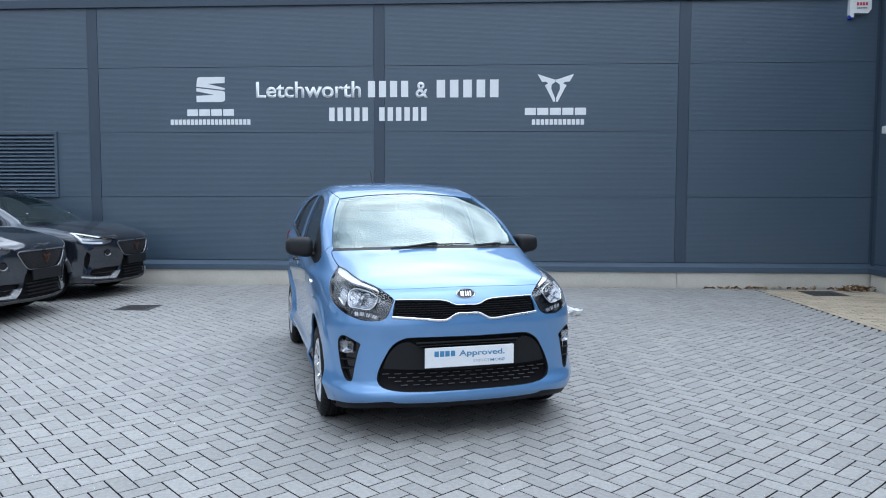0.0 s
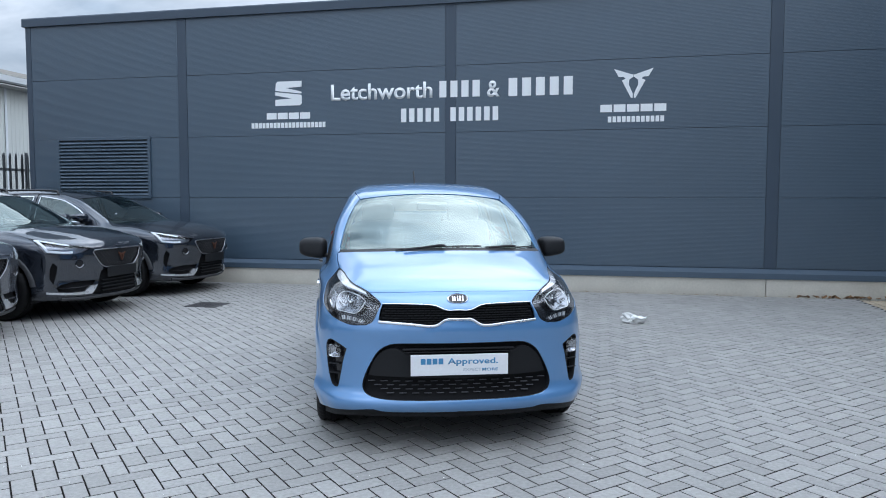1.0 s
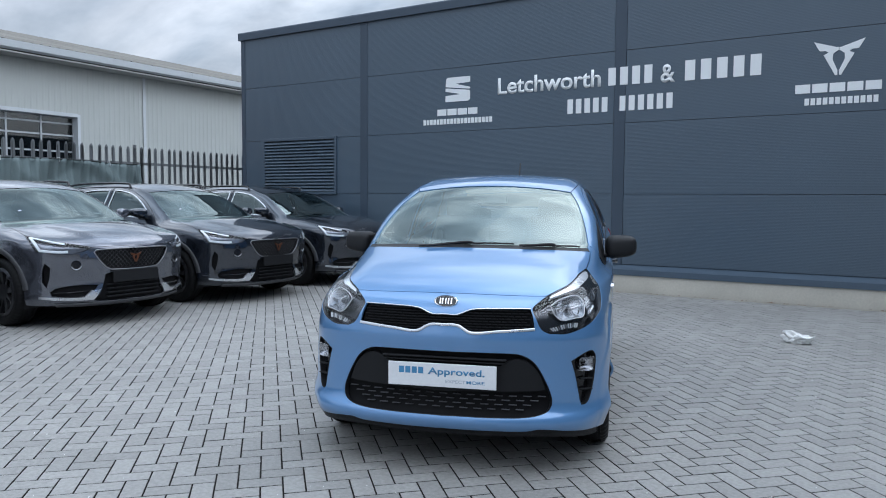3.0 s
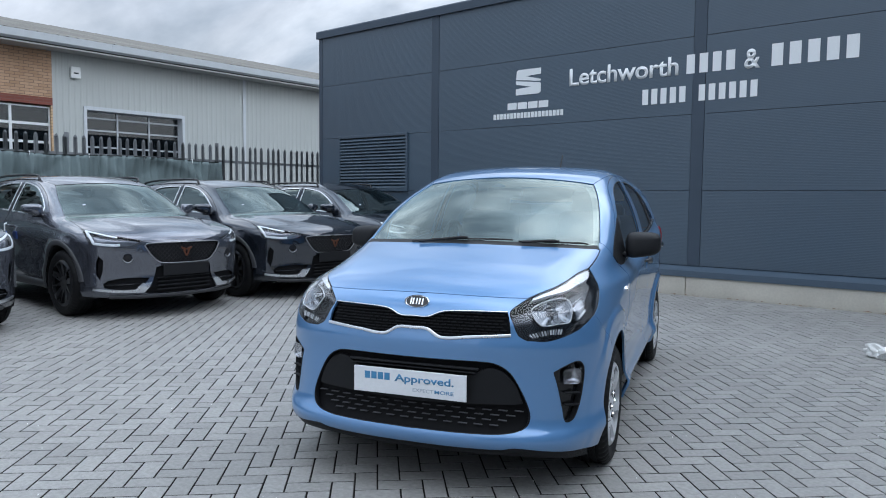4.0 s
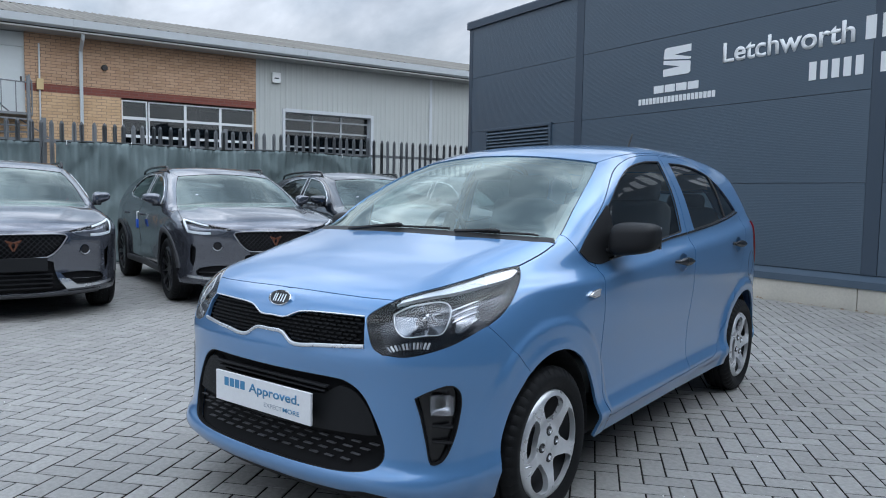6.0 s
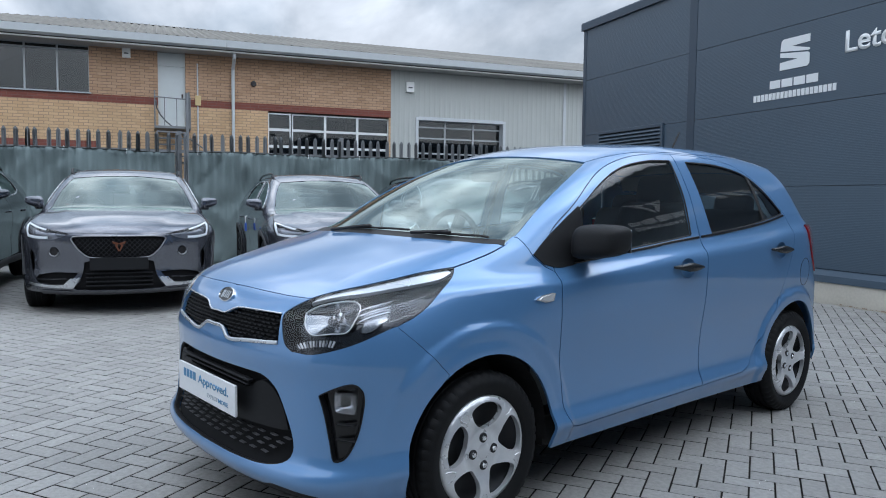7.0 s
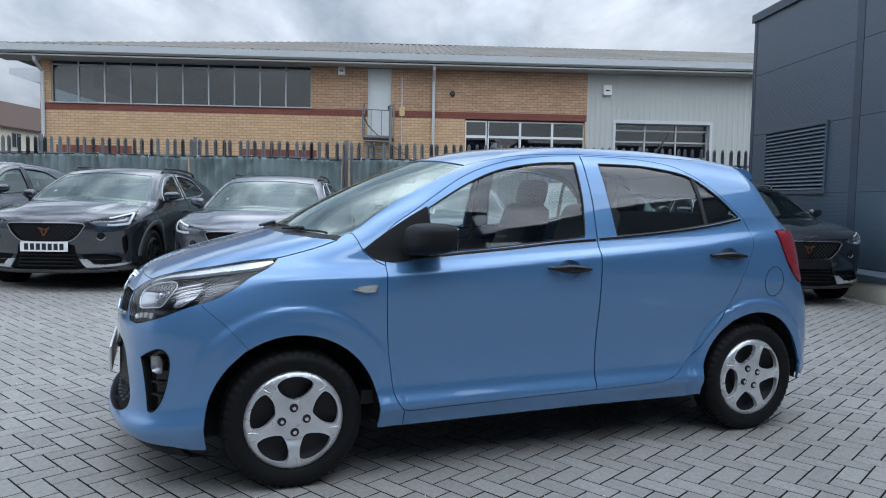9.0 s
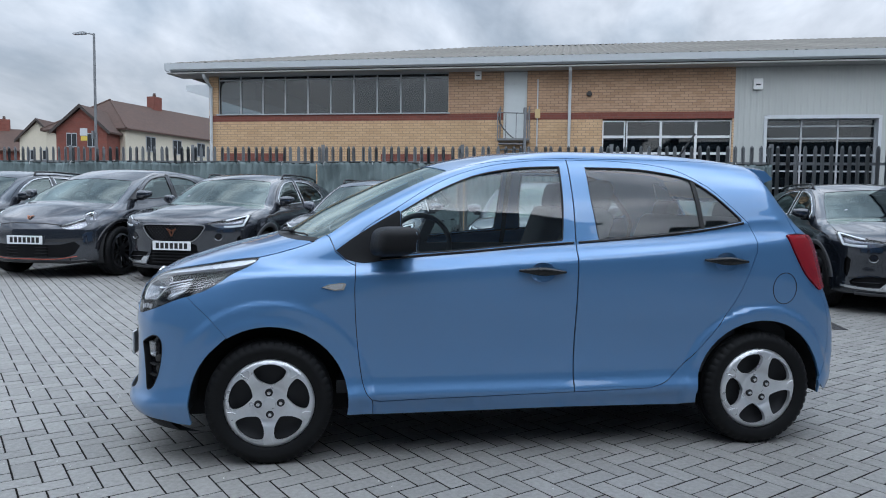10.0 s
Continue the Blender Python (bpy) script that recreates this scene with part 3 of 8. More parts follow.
for i in range(420):
    cx, cy, s = rng.uniform(-2.5, 4.0), rng.uniform(0.5, 9.5), rng.choice((0.002, 0.003, 0.003, 0.004, 0.006))
    r = Euler((rng.uniform(0, 6), rng.uniform(0, 6), rng.uniform(0, 6))).to_matrix()
    bmesh.ops.create_cube(bm, size=1.0, matrix=Matrix.Translation((cx, cy, 0.4 * s)) @ (r @ Matrix.Diagonal((s, s * 0.7, s * 0.5))).to_4x4())
tagged(part("grit", bm, M["paper"]), "pale chips of grit scattered over the paving", "grit", kind="stuff")


# ---- palisade fence with its screen ----
FX, FTOP = -10.3, 2.25
fence = thing("palisade_fence", "galvanised steel palisade fence with pointed pales", "fence", pose(FX, 0, 0))
pl = bmesh.new()
prof = [(-0.034, 0.0), (-0.012, 0.0), (-0.006, 0.012), (0.006, 0.012), (0.012, 0.0), (0.034, 0.0)]
lo = [pl.verts.new((x, y, 0.05)) for y, x in prof]
mid = [pl.verts.new((x, y, z)) for (y, x), z in zip(prof, (FTOP - 0.075, FTOP - 0.06, FTOP - 0.05, FTOP - 0.05, FTOP - 0.06, FTOP - 0.075))]
tip = [pl.verts.new((0.004, -0.026, FTOP - 0.03)), pl.verts.new((0.010, 0.0, FTOP)), pl.verts.new((0.004, 0.026, FTOP - 0.03))]
for i in range(5):
    pl.faces.new((lo[i], lo[i + 1], mid[i + 1], mid[i]))
pl.faces.new((mid[0], mid[1], mid[2], tip[0])), pl.faces.new((mid[3], mid[4], mid[5], tip[2])), pl.faces.new((mid[2], mid[3], tip[2], tip[1], tip[0]))
bmesh.ops.solidify(pl, geom=pl.faces[:], thickness=0.003)
pale0 = part("pale", pl, M["galv"], fence)
PY = [-16 + 0.147 * i for i in range(290)]
for i, y in enumerate(PY):
    p = pale0 if i == 0 else new("pale", pale0.data)
    p.parent, p.location.y = fence, y
    p.rotation_euler = (rng.gauss(0, 0.006), 0, rng.gauss(0, 0.05))
for k in range(16):
    y = 10.06 - 2.79 * 9 + 2.79 * k
    part("post", box(boxed(-0.075, -0.068, y - 0.036, y + 0.036, 0, FTOP + 0.03), -0.11, -0.0755, y - 0.004, y + 0.004, 0, FTOP - 0.02), M["galv"], fence)
for z in (0.55, 1.93):
    bm = bmesh.new()
    box(bm, -0.012, -0.004, -16, 26.5, z - 0.025, z + 0.025), box(bm, -0.05, -0.0125, -16, 26.5, z + 0.017, z + 0.025)
    part("rail", bm, M["galv"], fence)


def screen(y0, y1, seed):
    """A sagging woven screen tied to the yard side of the fence."""
    sc = thing("privacy_screen", "grey-green woven privacy screen tied along the fence", "privacy screen", pose(FX, 0, 0), "privacy screens")
    bm = bmesh.new()
    ny, nz = int((y1 - y0) / 0.035), 30
    g = {}
    for i in range(ny + 1):
        for j in range(nz + 1):
            y, t = y0 + (y1 - y0) * i / ny, j / nz
            z = 0.03 + t * 1.90 - 0.035 * (1 - abs(math.cos(math.pi * y / 2.79))) * t
            q = Vector((y * 0.55 + 0.35 * t * 2, t * 1.1, seed))
            d = 0.085 + 0.06 * noise.noise(q * 1.6) + 0.05 * noise.noise(Vector((y * 2.6 + 3.5 * t, t * 1.6 - y, seed))) + 0.03 * noise.noise(Vector((y * 9 - 6 * t, t * 5, seed))) + 0.055 * (1 - abs(noise.noise(Vector((y * 1.3 + 2.1 * t, t * 0.7 - 0.6 * y, seed + 9))))) ** 6 - 0.05 * (1 - abs(noise.noise(Vector((y * 1.1 - 2.4 * t, t * 0.8 + 0.4 * y, seed + 4))))) ** 6 + 0.055 * max(0.0, t - 0.1) * math.sin(y * 2 * math.pi / 0.147 + noise.noise(q))
            g[i, j] = bm.verts.new((max(d, 0.035), y, z))
    for i in range(ny):
        for j in range(nz):
            bm.faces.new((g[i, j], g[i + 1, j], g[i + 1, j + 1], g[i, j + 1]))
    top_at = lambda y: g[min(ny, max(0, round((y - y0) / (y1 - y0) * ny))), nz].co.copy()
    edge = [tuple(g[i, nz].co) for i in range(0, ny + 1, 3)]
    ties = [top_at(y) for y in np.arange(y0 + 0.15, y1, 0.93)]
    ob = part("cloth", bm, M["scrim"], sc, smooth=180)
    md = ob.modifiers.new("thick", "SOLIDIFY")
    md.thickness = 0.003
    part("hem", tube(bmesh.new(), edge, 0.011, 6), M["hem"], sc, "dark rope hem of the screen", 60)
    for p in ties:
        part("eyelet", lathe(bmesh.new(), [(0.008, 0.0), (0.010, 0.003), (0.017, 0.003), (0.019, 0.0)], "x", (p.x + 0.004, p.y, p.z - 0.045), 12), M["galv"], sc)
        part("tie", tube(bmesh.new(), [(p.x + 0.006, p.y, p.z - 0.045), (p.x + 0.012, p.y + 0.004, p.z - 0.01), (p.x - 0.01, p.y + 0.01, p.z + 0.03), (0.015, p.y + 0.012, p.z + 0.012)], 0.004, 5), M["white_plastic"], sc)


screen(-16.0, 1.60, 1.3), screen(1.64, 4.40, 4.1), screen(4.62, 10.02, 7.7)


# ---- the neighbouring brick and steel unit ----
BX = -22.22
unit = thing("industrial_unit", "buff brick and pale steel industrial unit behind the fence", "building", pose(BX, 0, 0), kind="structure")
CORN, SPLIT, FAR_END, WALLTOP = -6.93, 11.88, 44.0, 5.74
W1 = (-6.58, 2.21, 4.31, 5.74)       # ribbon window
W2 = (7.59, 11.83, 0.0, 4.01)        # glazed doors in the brick
W3 = (12.92, 16.31, 0.0, 4.03)       # glazed door in the steel
DOOR = (4.17, 4.99, 3.36, 5.72)
bm = bmesh.new()
T = 0.3
for y0, y1, z0, z1 in ((CORN, DOOR[0], 0, 4.06), (DOOR[0], DOOR[1], 0, 3.36), (DOOR[1], W2[0], 0, 4.06), (CORN, W1[0], 4.29, WALLTOP), (W1[1], DOOR[0], 4.29, WALLTOP),
                       (DOOR[1], SPLIT, 4.29, WALLTOP), (W2[1], SPLIT, 0, 4.06)):
    part("wall", boxed(-T, 0, y0, y1, z0, z1), M["brick_tan"] if z0 == 4.29 and y0 > 0 else M["brick_buff"], unit, "tan brick wall" if z0 == 4.29 and y0 > 0 else "buff brick wall")
bm = bmesh.new()
box(bm, -T, 0.004, CORN - 0.004, DOOR[0], 4.06, 4.29), box(bm, -T, 0.004, DOOR[1], SPLIT, 4.06, 4.29)
box(bm, -T, 0.004, -6.43, -3.90, 1.9, 2.88), box(bm, -T, 0.004, -0.25, 2.42, 1.9, 2.86)
part("brick_band", bm, M["brick_red"], unit, "dark red brick string course")
part("end_wall", boxed(-18, -T - 0.002, CORN, CORN + T, 0, WALLTOP - 1.45), M["brick_buff"], unit)
# profiled steel wall
bm = bmesh.new()


def profiled(bm, y0, y1, z0, z1, pitch=0.2):
    n = max(1, round((y1 - y0) / pitch))
    p = (y1 - y0) / n
    yx = []
    for i in range(n):
        yx += [(y0 + i * p, 0.0), (y0 + i * p + 0.55 * p, 0.0), (y0 + i * p + 0.65 * p, 0.009), (y0 + i * p + 0.9 * p, 0.009)]
    yx.append((y1, 0.0))
    a, b = [bm.verts.new((x, y, z0)) for y, x in yx], [bm.verts.new((x, y, z1)) for y, x in yx]
    for i in range(len(yx) - 1):
        bm.faces.new((a[i], a[i + 1], b[i + 1], b[i]))


profiled(bm, SPLIT, W3[0] - 0.1, 0, WALLTOP), profiled(bm, W3[0] - 0.1, W3[1] + 0.1, W3[3] + 0.12, WALLTOP), profiled(bm, W3[1] + 0.1, FAR_END, 0, WALLTOP)
part("steel_wall", bm, M["grey_clad"], unit, "pale grey vertical profiled steel wall")
bm = bmesh.new()
box(bm, -T, -0.012, SPLIT, W3[0] - 0.1, 0, WALLTOP), box(bm, -T, -0.012, W3[0] - 0.1, W3[1] + 0.1, W3[3] + 0.1, WALLTOP), box(bm, -T, -0.012, W3[1] + 0.1, FAR_END, 0, WALLTOP)
part("inner_lining", bm, M["soffit"], unit)
bm = bmesh.new()
box(bm, -T, 0.045, W3[0] - 0.1, W3[0], 0, W3[3] + 0.1), box(bm, -T, 0.045, W3[1], W3[1] + 0.1, 0, W3[3] + 0.1), box(bm, -T, 0.044, W3[0], W3[1], W3[3], W3[3] + 0.12)
for y in (18.9, 25.0, 31.0):
    box(bm, 0.0305, 0.036, y, y + 0.12, 0.02, WALLTOP)
part("trim", bm, M["grey_trim"], unit, "pale folded steel trim round the opening")
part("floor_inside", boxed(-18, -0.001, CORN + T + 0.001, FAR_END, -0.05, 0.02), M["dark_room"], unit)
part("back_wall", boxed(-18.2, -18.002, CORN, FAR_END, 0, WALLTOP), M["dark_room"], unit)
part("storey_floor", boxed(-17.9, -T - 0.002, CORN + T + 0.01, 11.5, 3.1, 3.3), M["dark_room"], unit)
# eaves, gutter and roof
OV = 0.85
bm = bmesh.new()
box(bm, -T - 0.1, OV - 0.12, CORN - 1.3, FAR_END, WALLTOP + 0.002, WALLTOP + 0.05)
part("soffit", bm, M["soffit"], unit, "grey boarded soffit")
bm = bmesh.new()
for y0, y1 in ((-8.25, -0.9), (-0.895, 6.2), (6.205, 13.4), (13.405, 20.5), (20.505, 30), (30.005, FAR_END)):
    prism(bm, [(OV - 0.12, WALLTOP + 0.08), (OV, WALLTOP + 0.14), (OV + 0.03, WALLTOP + 0.35), (OV - 0.12, WALLTOP + 0.37)], "y", y0, y1)
part("gutter", bm, M["grey_trim"], unit, "long pale grey boxed gutter in lengths")
bm = bmesh.new()
prism(bm, [(CORN - 1.32, WALLTOP + 0.13), (CORN - 1.29, WALLTOP + 0.35), (CORN - 1.1, WALLTOP + 0.35), (CORN - 1.1, WALLTOP + 0.05)], "x", -9, OV)
part("verge", bm, M["grey_trim"], unit)
bm = bmesh.new()
RID, RZ, EZ = -10.5, 8.80, WALLTOP + 0.35
nr = 1000
pa, pb = [], []
for i in range(nr + 1):
    y = CORN - 1.25 + (FAR_END - CORN + 1.25) * i / nr
    w = 0.042 * math.sin(2 * math.pi * y / 0.292)
    hip = min(1.0, (y - (CORN - 1.25)) / 10.0)
    pa.append(bm.verts.new((OV - 0.05, y, EZ + w)))
    pb.append(bm.verts.new((OV - 0.05 + (RID - OV) * hip, y, EZ + (RZ - EZ) * hip + w)))
for i in range(nr):
    bm.faces.new((pa[i], pa[i + 1], pb[i + 1], pb[i]))
c = [bm.verts.new(q) for q in ((OV + 2 * (RID - OV), CORN - 1.25, EZ), (RID, CORN + 8.75, RZ), (RID, FAR_END, RZ), (OV + 2 * (RID - OV), FAR_END, EZ))]
bm.faces.new(c)
bm.faces.new((bm.verts.new((OV, CORN - 1.25, EZ)), bm.verts.new((RID, CORN + 8.75, RZ)), bm.verts.new((OV + 2 * (RID - OV), CORN - 1.25, EZ))))
part("roof", bm, M["roof_sheet"], unit, "weathered corrugated sheet roof with lichen")


def glazing(name, y0, y1, zs, cols, material, depth=-0.12, bar=0.05, label="", parent=None):
    """A framed window: one frame mesh and a pane for each light."""
    w = part(name, bmesh.new(), None, parent, label)
    bm = bmesh.new()
    for i in range(cols + 1):
        y = y0 + (y1 - y0) * i / cols
        a, b = max(y - bar / 2, y0), min(y + bar / 2, y1)
        box(bm, depth - 0.05, depth + 0.03, a, b, zs[0], zs[-1])
    for z in zs:
        a, b = max(z - bar / 2, zs[0]), min(z + bar / 2, zs[-1])
        box(bm, depth - 0.045, depth + 0.027, y0 + 0.001, y1 - 0.001, a, b)
    bm.to_mesh(w.data)
    bm.free()
    w.data.materials.append(material)
    for i in range(cols):
        for z0, z1 in zip(zs, zs[1:]):
            ya, yb = y0 + (y1 - y0) * i / cols, y0 + (y1 - y0) * (i + 1) / cols
            part("pane", boxed(depth - 0.012, depth - 0.006, ya + bar / 2, yb - bar / 2, z0 + bar / 2, z1 - bar / 2), M["win_glass"], w)
    return w


glazing("ribbon_window", W1[0], W1[1], (W1[2], 5.60, W1[3]), 10, M["frame_grey"], label="long ribbon of dark office windows", parent=unit)
part("sill", boxed(-0.12, 0.06, W1[0] - 0.05, W1[1] + 0.05, 4.291, 4.33), M["frame_grey"], unit)
glazing("side_window", W2[0], 8.36, (0.0, 1.0, 1.9, 2.9, 3.46, W2[3]), 1, M["frame_white"], -0.10, 0.09, parent=unit)
glazing("glazed_door", 8.40, W2[1], (0.0, 0.55, 1.15, 1.75, 2.32, 2.9, 3.46, W2[3]), 3, M["frame_white"], -0.14, 0.08, "white sectional door with dark panes", unit)
glazing("glazed_door", W3[0], W3[1], (0.0, 0.55, 1.15, 1.75, 2.32, 2.85, 3.40, 3.80, W3[3]), 3, M["frame_grey"], -0.25, 0.055, "grey sectional door with dark panes", unit)
# the upper door and its stair
dr = part("door", boxed(-0.14, -0.08, DOOR[0], DOOR[1], DOOR[2], DOOR[3] - 0.42), M["door_grey"], unit, "pale grey upper fire door")
part("door_panel", boxed(-0.14, -0.085, DOOR[0], DOOR[1], DOOR[3] - 0.41, DOOR[3]), M["door_grey"], unit)
part("door_handle", boxed(-0.08, -0.03, DOOR[1] - 0.12, DOOR[1] - 0.07, 4.3, 4.45), M["timber_dark"], dr)
stair = thing("fire_stair", "grey steel landing and spiral fire stair below the upper door", "stair", pose(BX, 0, 0))
part("landing", boxed(0.0, 1.0, DOOR[0] - 0.12, DOOR[1] + 0.12, 3.26, 3.33), M["galv"], stair)
for y in (DOOR[0] - 0.1, DOOR[1] + 0.1):
    bm = bmesh.new()
    tube(bm, [(0.05, y, 4.5), (0.05, y, 3.33)], 0.022, 6), tube(bm, [(0.97, y, 3.33), (0.97, y, 4.2)], 0.022, 6)
    tube(bm, [(0.05, y, 4.5), (0.4, y, 4.34), (0.97, y, 4.2)], 0.022, 6), tube(bm, [(0.05, y, 3.85), (0.97, y, 3.75)], 0.016, 6)
    part("railing", bm, M["galv"], stair)
bm = bmesh.new()
for y in (4.35, 4.7):
    tube(bm, [(0.97, y, 3.33), (0.97, y, 4.18)], 0.014, 6)
tube(bm, [(0.97, DOOR[0] - 0.1, 4.2), (0.97, DOOR[1] + 0.1, 4.16)], 0.02, 6)
part("railing", bm, M["galv"], stair)
cx, cy = 1.0, 5.0
part("centre_post", tube(bmesh.new(), [(cx, cy, 0), (cx, cy, 4.35)], 0.05, 8), M["galv"], stair)
rail = []
for i in range(18):
    a, z = -1.5 - i * 0.30, 3.12 - i * 0.18
    bm = bmesh.new()
    pr = [(cx + 0.05 * math.cos(a), cy + 0.05 * math.sin(a)), (cx + 0.9 * math.cos(a - 0.16), cy + 0.9 * math.sin(a - 0.16)), (cx + 0.9 * math.cos(a + 0.16), cy + 0.9 * math.sin(a + 0.16))]
    part("tread", prism(bm, pr, "z", z, z + 0.04), M["galv"], stair)
    rail.append((cx + 0.9 * math.cos(a), cy + 0.9 * math.sin(a), z + 0.95))
part("handrail", tube(bmesh.new(), rail, 0.022, 6), M["galv"], stair)
# pipes and boxes on the wall
for y, r in ((6.46, 0.055), (CORN + 0.12, 0.06)):
    bm = bmesh.new()
    tube(bm, [(OV - 0.2, y, WALLTOP), (OV - 0.25, y, WALLTOP - 0.12), (0.09, y, WALLTOP - 0.42), (0.09, y, 0)], r, 10)
    tagged(part("downpipe", bm, M["grey_trim"]), "pale grey downpipe on the brick wall", "downpipe").location.x = BX
part("conduit", tube(bmesh.new(), [(0.03, 5.36, WALLTOP - 0.3), (0.03, 5.36, 2.2)], 0.025, 6), M["grey_trim"])
tagged(bpy.data.objects["conduit"], "pale conduit running down beside the upper door", "conduit").location.x = BX
for y, z, w, h, lab in ((3.15, 5.45, 0.24, 0.30, "white alarm box under the eaves"), (12.42, 4.98, 0.30, 0.36, "white alarm box on the pale steel wall")):
    a = thing("alarm_box", lab, "alarm box", pose(BX, y, z))
    part("case", boxed(0.031, 0.13, 0, w, 0, h, 0.02), M["white_plastic"], a)
    part("grille", boxed(0.1305, 0.134, w * 0.25, w * 0.75, h * 0.38, h * 0.5), M["dark_room"], a)
    part("mount", boxed(0, 0.031, w * 0.2, w * 0.8, 0.05, h - 0.05), M["white_plastic"], a)
vt = bmesh.new()
lathe(vt, [(0.0, 0.10), (0.07, 0.10), (0.09, 0.07), (0.09, 0.0), (0, 0)], "x", (0, 7.12, 4.92), 14)
tagged(part("flue_cap", vt, M["iron"]), "small round dark flue cap on the brickwork", "flue").location.x = BX
jb = part("junction_box", boxed(0.0, 0.09, 5.28, 5.46, 4.1, 4.42, 0.01), M["buff_plastic"])
tagged(jb, "small buff junction box on the conduit", "junction box").location.x = BX
# lower wing beyond the corner
wing = thing("rear_wing", "lower flat-roofed wing behind the brick unit", "building", pose(BX - 3, 0, 0), kind="structure")
part("wall", boxed(-12, 0, -6.9, -6.0, 0, 4.2), M["brick_buff"], wing)
bm = bmesh.new()
prism(bm, [(-9.65, 5.72), (-9.65, 5.96), (-6.5, 6.05), (-6.5, 5.30), (-8.6, 5.42)], "x", -12, -0.2)
part("roof", bm, M["grey_trim"], wing)

# small camera on the steel wall
cc = thing("security_camera", "small white security camera on the steel wall", "camera", pose(BX, 24.0, 3.35))
part("arm", tube(bmesh.new(), [(0.03, 0, 0.15), (0.25, 0, 0.05)], 0.03, 6), M["white_plastic"], cc)
part("body", boxed(0.2, 0.5, -0.06, 0.06, -0.05, 0.06, 0.015), M["white_plastic"], cc)


# ---- houses and street lamp in the distance ----
def house(name, label, cx, cy, w, d, eave, ridge, wall_m, yaw, chimneys=(), hip=0.0, wins=()):
    """A house with a ridge along its own x. w along the ridge, d across."""
    h = thing(name, label, "house", pose(cx, cy, 0, 0, 0, yaw), kind="structure")
    bm = bmesh.new()
    if hip:
        box(bm, -w / 2, w / 2, -d / 2, d / 2, 0, eave)
    else:
        prism(bm, [(-d / 2, 0), (d / 2, 0), (d / 2, eave), (0, ridge - 0.15), (-d / 2, eave)], "x", -w / 2, w / 2)
    part("wall", bm, wall_m, h)
    o = 0.35
    ez = eave - o * (ridge - eave) / (d / 2)
    for k in (-1, 1):
        bm = bmesh.new()
        lo = [(-w / 2 - 0.3, k * (d / 2 + o), ez), (w / 2 + 0.3, k * (d / 2 + o), ez), (w / 2 + 0.3 - hip, 0, ridge), (-w / 2 - 0.3, 0, ridge)]
        v0, v1 = [bm.verts.new(q) for q in lo], [bm.verts.new((q[0], q[1], q[2] + 0.14)) for q in lo]
        bm.faces.new(v0), bm.faces.new(v1)
        for i in range(4):
            bm.faces.new((v0[i], v0[(i + 1) % 4], v1[(i + 1) % 4], v1[i]))
        bmesh.ops.recalc_face_normals(bm, faces=bm.faces)
        part("roof", bm, M["tile_brown"], h, "brown tiled roof slope")
    if hip:
        bm = bmesh.new()
        lo = [(w / 2 + 0.3, -d / 2 - o, ez), (w / 2 + 0.3, d / 2 + o, ez), (w / 2 + 0.3 - hip, 0, ridge)]
        v0, v1 = [bm.verts.new(q) for q in lo], [bm.verts.new((q[0] + 0.02, q[1], q[2] + 0.145)) for q in lo]
        bm.faces.new(v0), bm.faces.new(v1)
        for i in range(3):
            bm.faces.new((v0[i], v0[(i + 1) % 3], v1[(i + 1) % 3], v1[i]))
        bmesh.ops.recalc_face_normals(bm, faces=bm.faces)
        part("roof", bm, M["tile_brown"], h, "brown tiled hip end")
        bm = bmesh.new()
        for k in (-1, 1):
            tube(bm, [(w / 2 + 0.3, k * (d / 2 + o), ez + 0.15), (w / 2 + 0.3 - hip, 0, ridge + 0.16)], 0.09, 6)
        part("hip_tiles", bm, M["tile_brown"], h)
    else:
        for s in (-1, 1):
            bm = bmesh.new()
            x = s * (w / 2 + 0.31)
            for k in (-1, 1):
                prism(bm, [(k * (d / 2 + 0.35), ez - 0.12), (k * (d / 2 + 0.35), ez + 0.16), (0, ridge + 0.17), (0, ridge - 0.11)], "x", x - 0.04, x + 0.04)
            part("bargeboard", bm, M["timber_dark"], h)
    for x in chimneys:
        ch = part("chimney", boxed(x - 0.55, x + 0.55, -0.4, 0.4, ridge - 1.0, ridge + 1.15), M["brick_red"], h, "red brick chimney stack")
        part("pot", lathe(bmesh.new(), [(0, 0), (0.16, 0), (0.12, 0.35), (0, 0.35)], "z", (x, 0, ridge + 1.15), 10), M["tile_brown"], ch)
    for face, u, z, ww, hh in wins:
        wb = bmesh.new()
        if face == "g":
            box(wb, w / 2, w / 2 + 0.05, u - ww / 2, u + ww / 2, z, z + hh)
        else:
            box(wb, u - ww / 2, u + ww / 2, d / 2 * face, d / 2 * face + 0.05 * face, z, z + hh) if face > 0 else box(wb, u - ww / 2, u + ww / 2, -d / 2 - 0.05, -d / 2, z, z + hh)
        wf = part("window", wb, M["frame_grey"], h)
        pb2 = bmesh.new()
        if face == "g":
            for k in (-1, 1):
                box(pb2, w / 2 + 0.051, w / 2 + 0.06, u + k * ww / 4 - ww * 0.21, u + k * ww / 4 + ww * 0.21, z + 0.08, z + hh - 0.08)
        else:
            for k in (-1, 1):
                box(pb2, u + k * ww / 4 - ww * 0.21, u + k * ww / 4 + ww * 0.21, *((d / 2 + 0.051, d / 2 + 0.06) if face > 0 else (-d / 2 - 0.06, -d / 2 - 0.051)), z + 0.08, z + hh - 0.08)
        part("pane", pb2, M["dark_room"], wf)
    return h


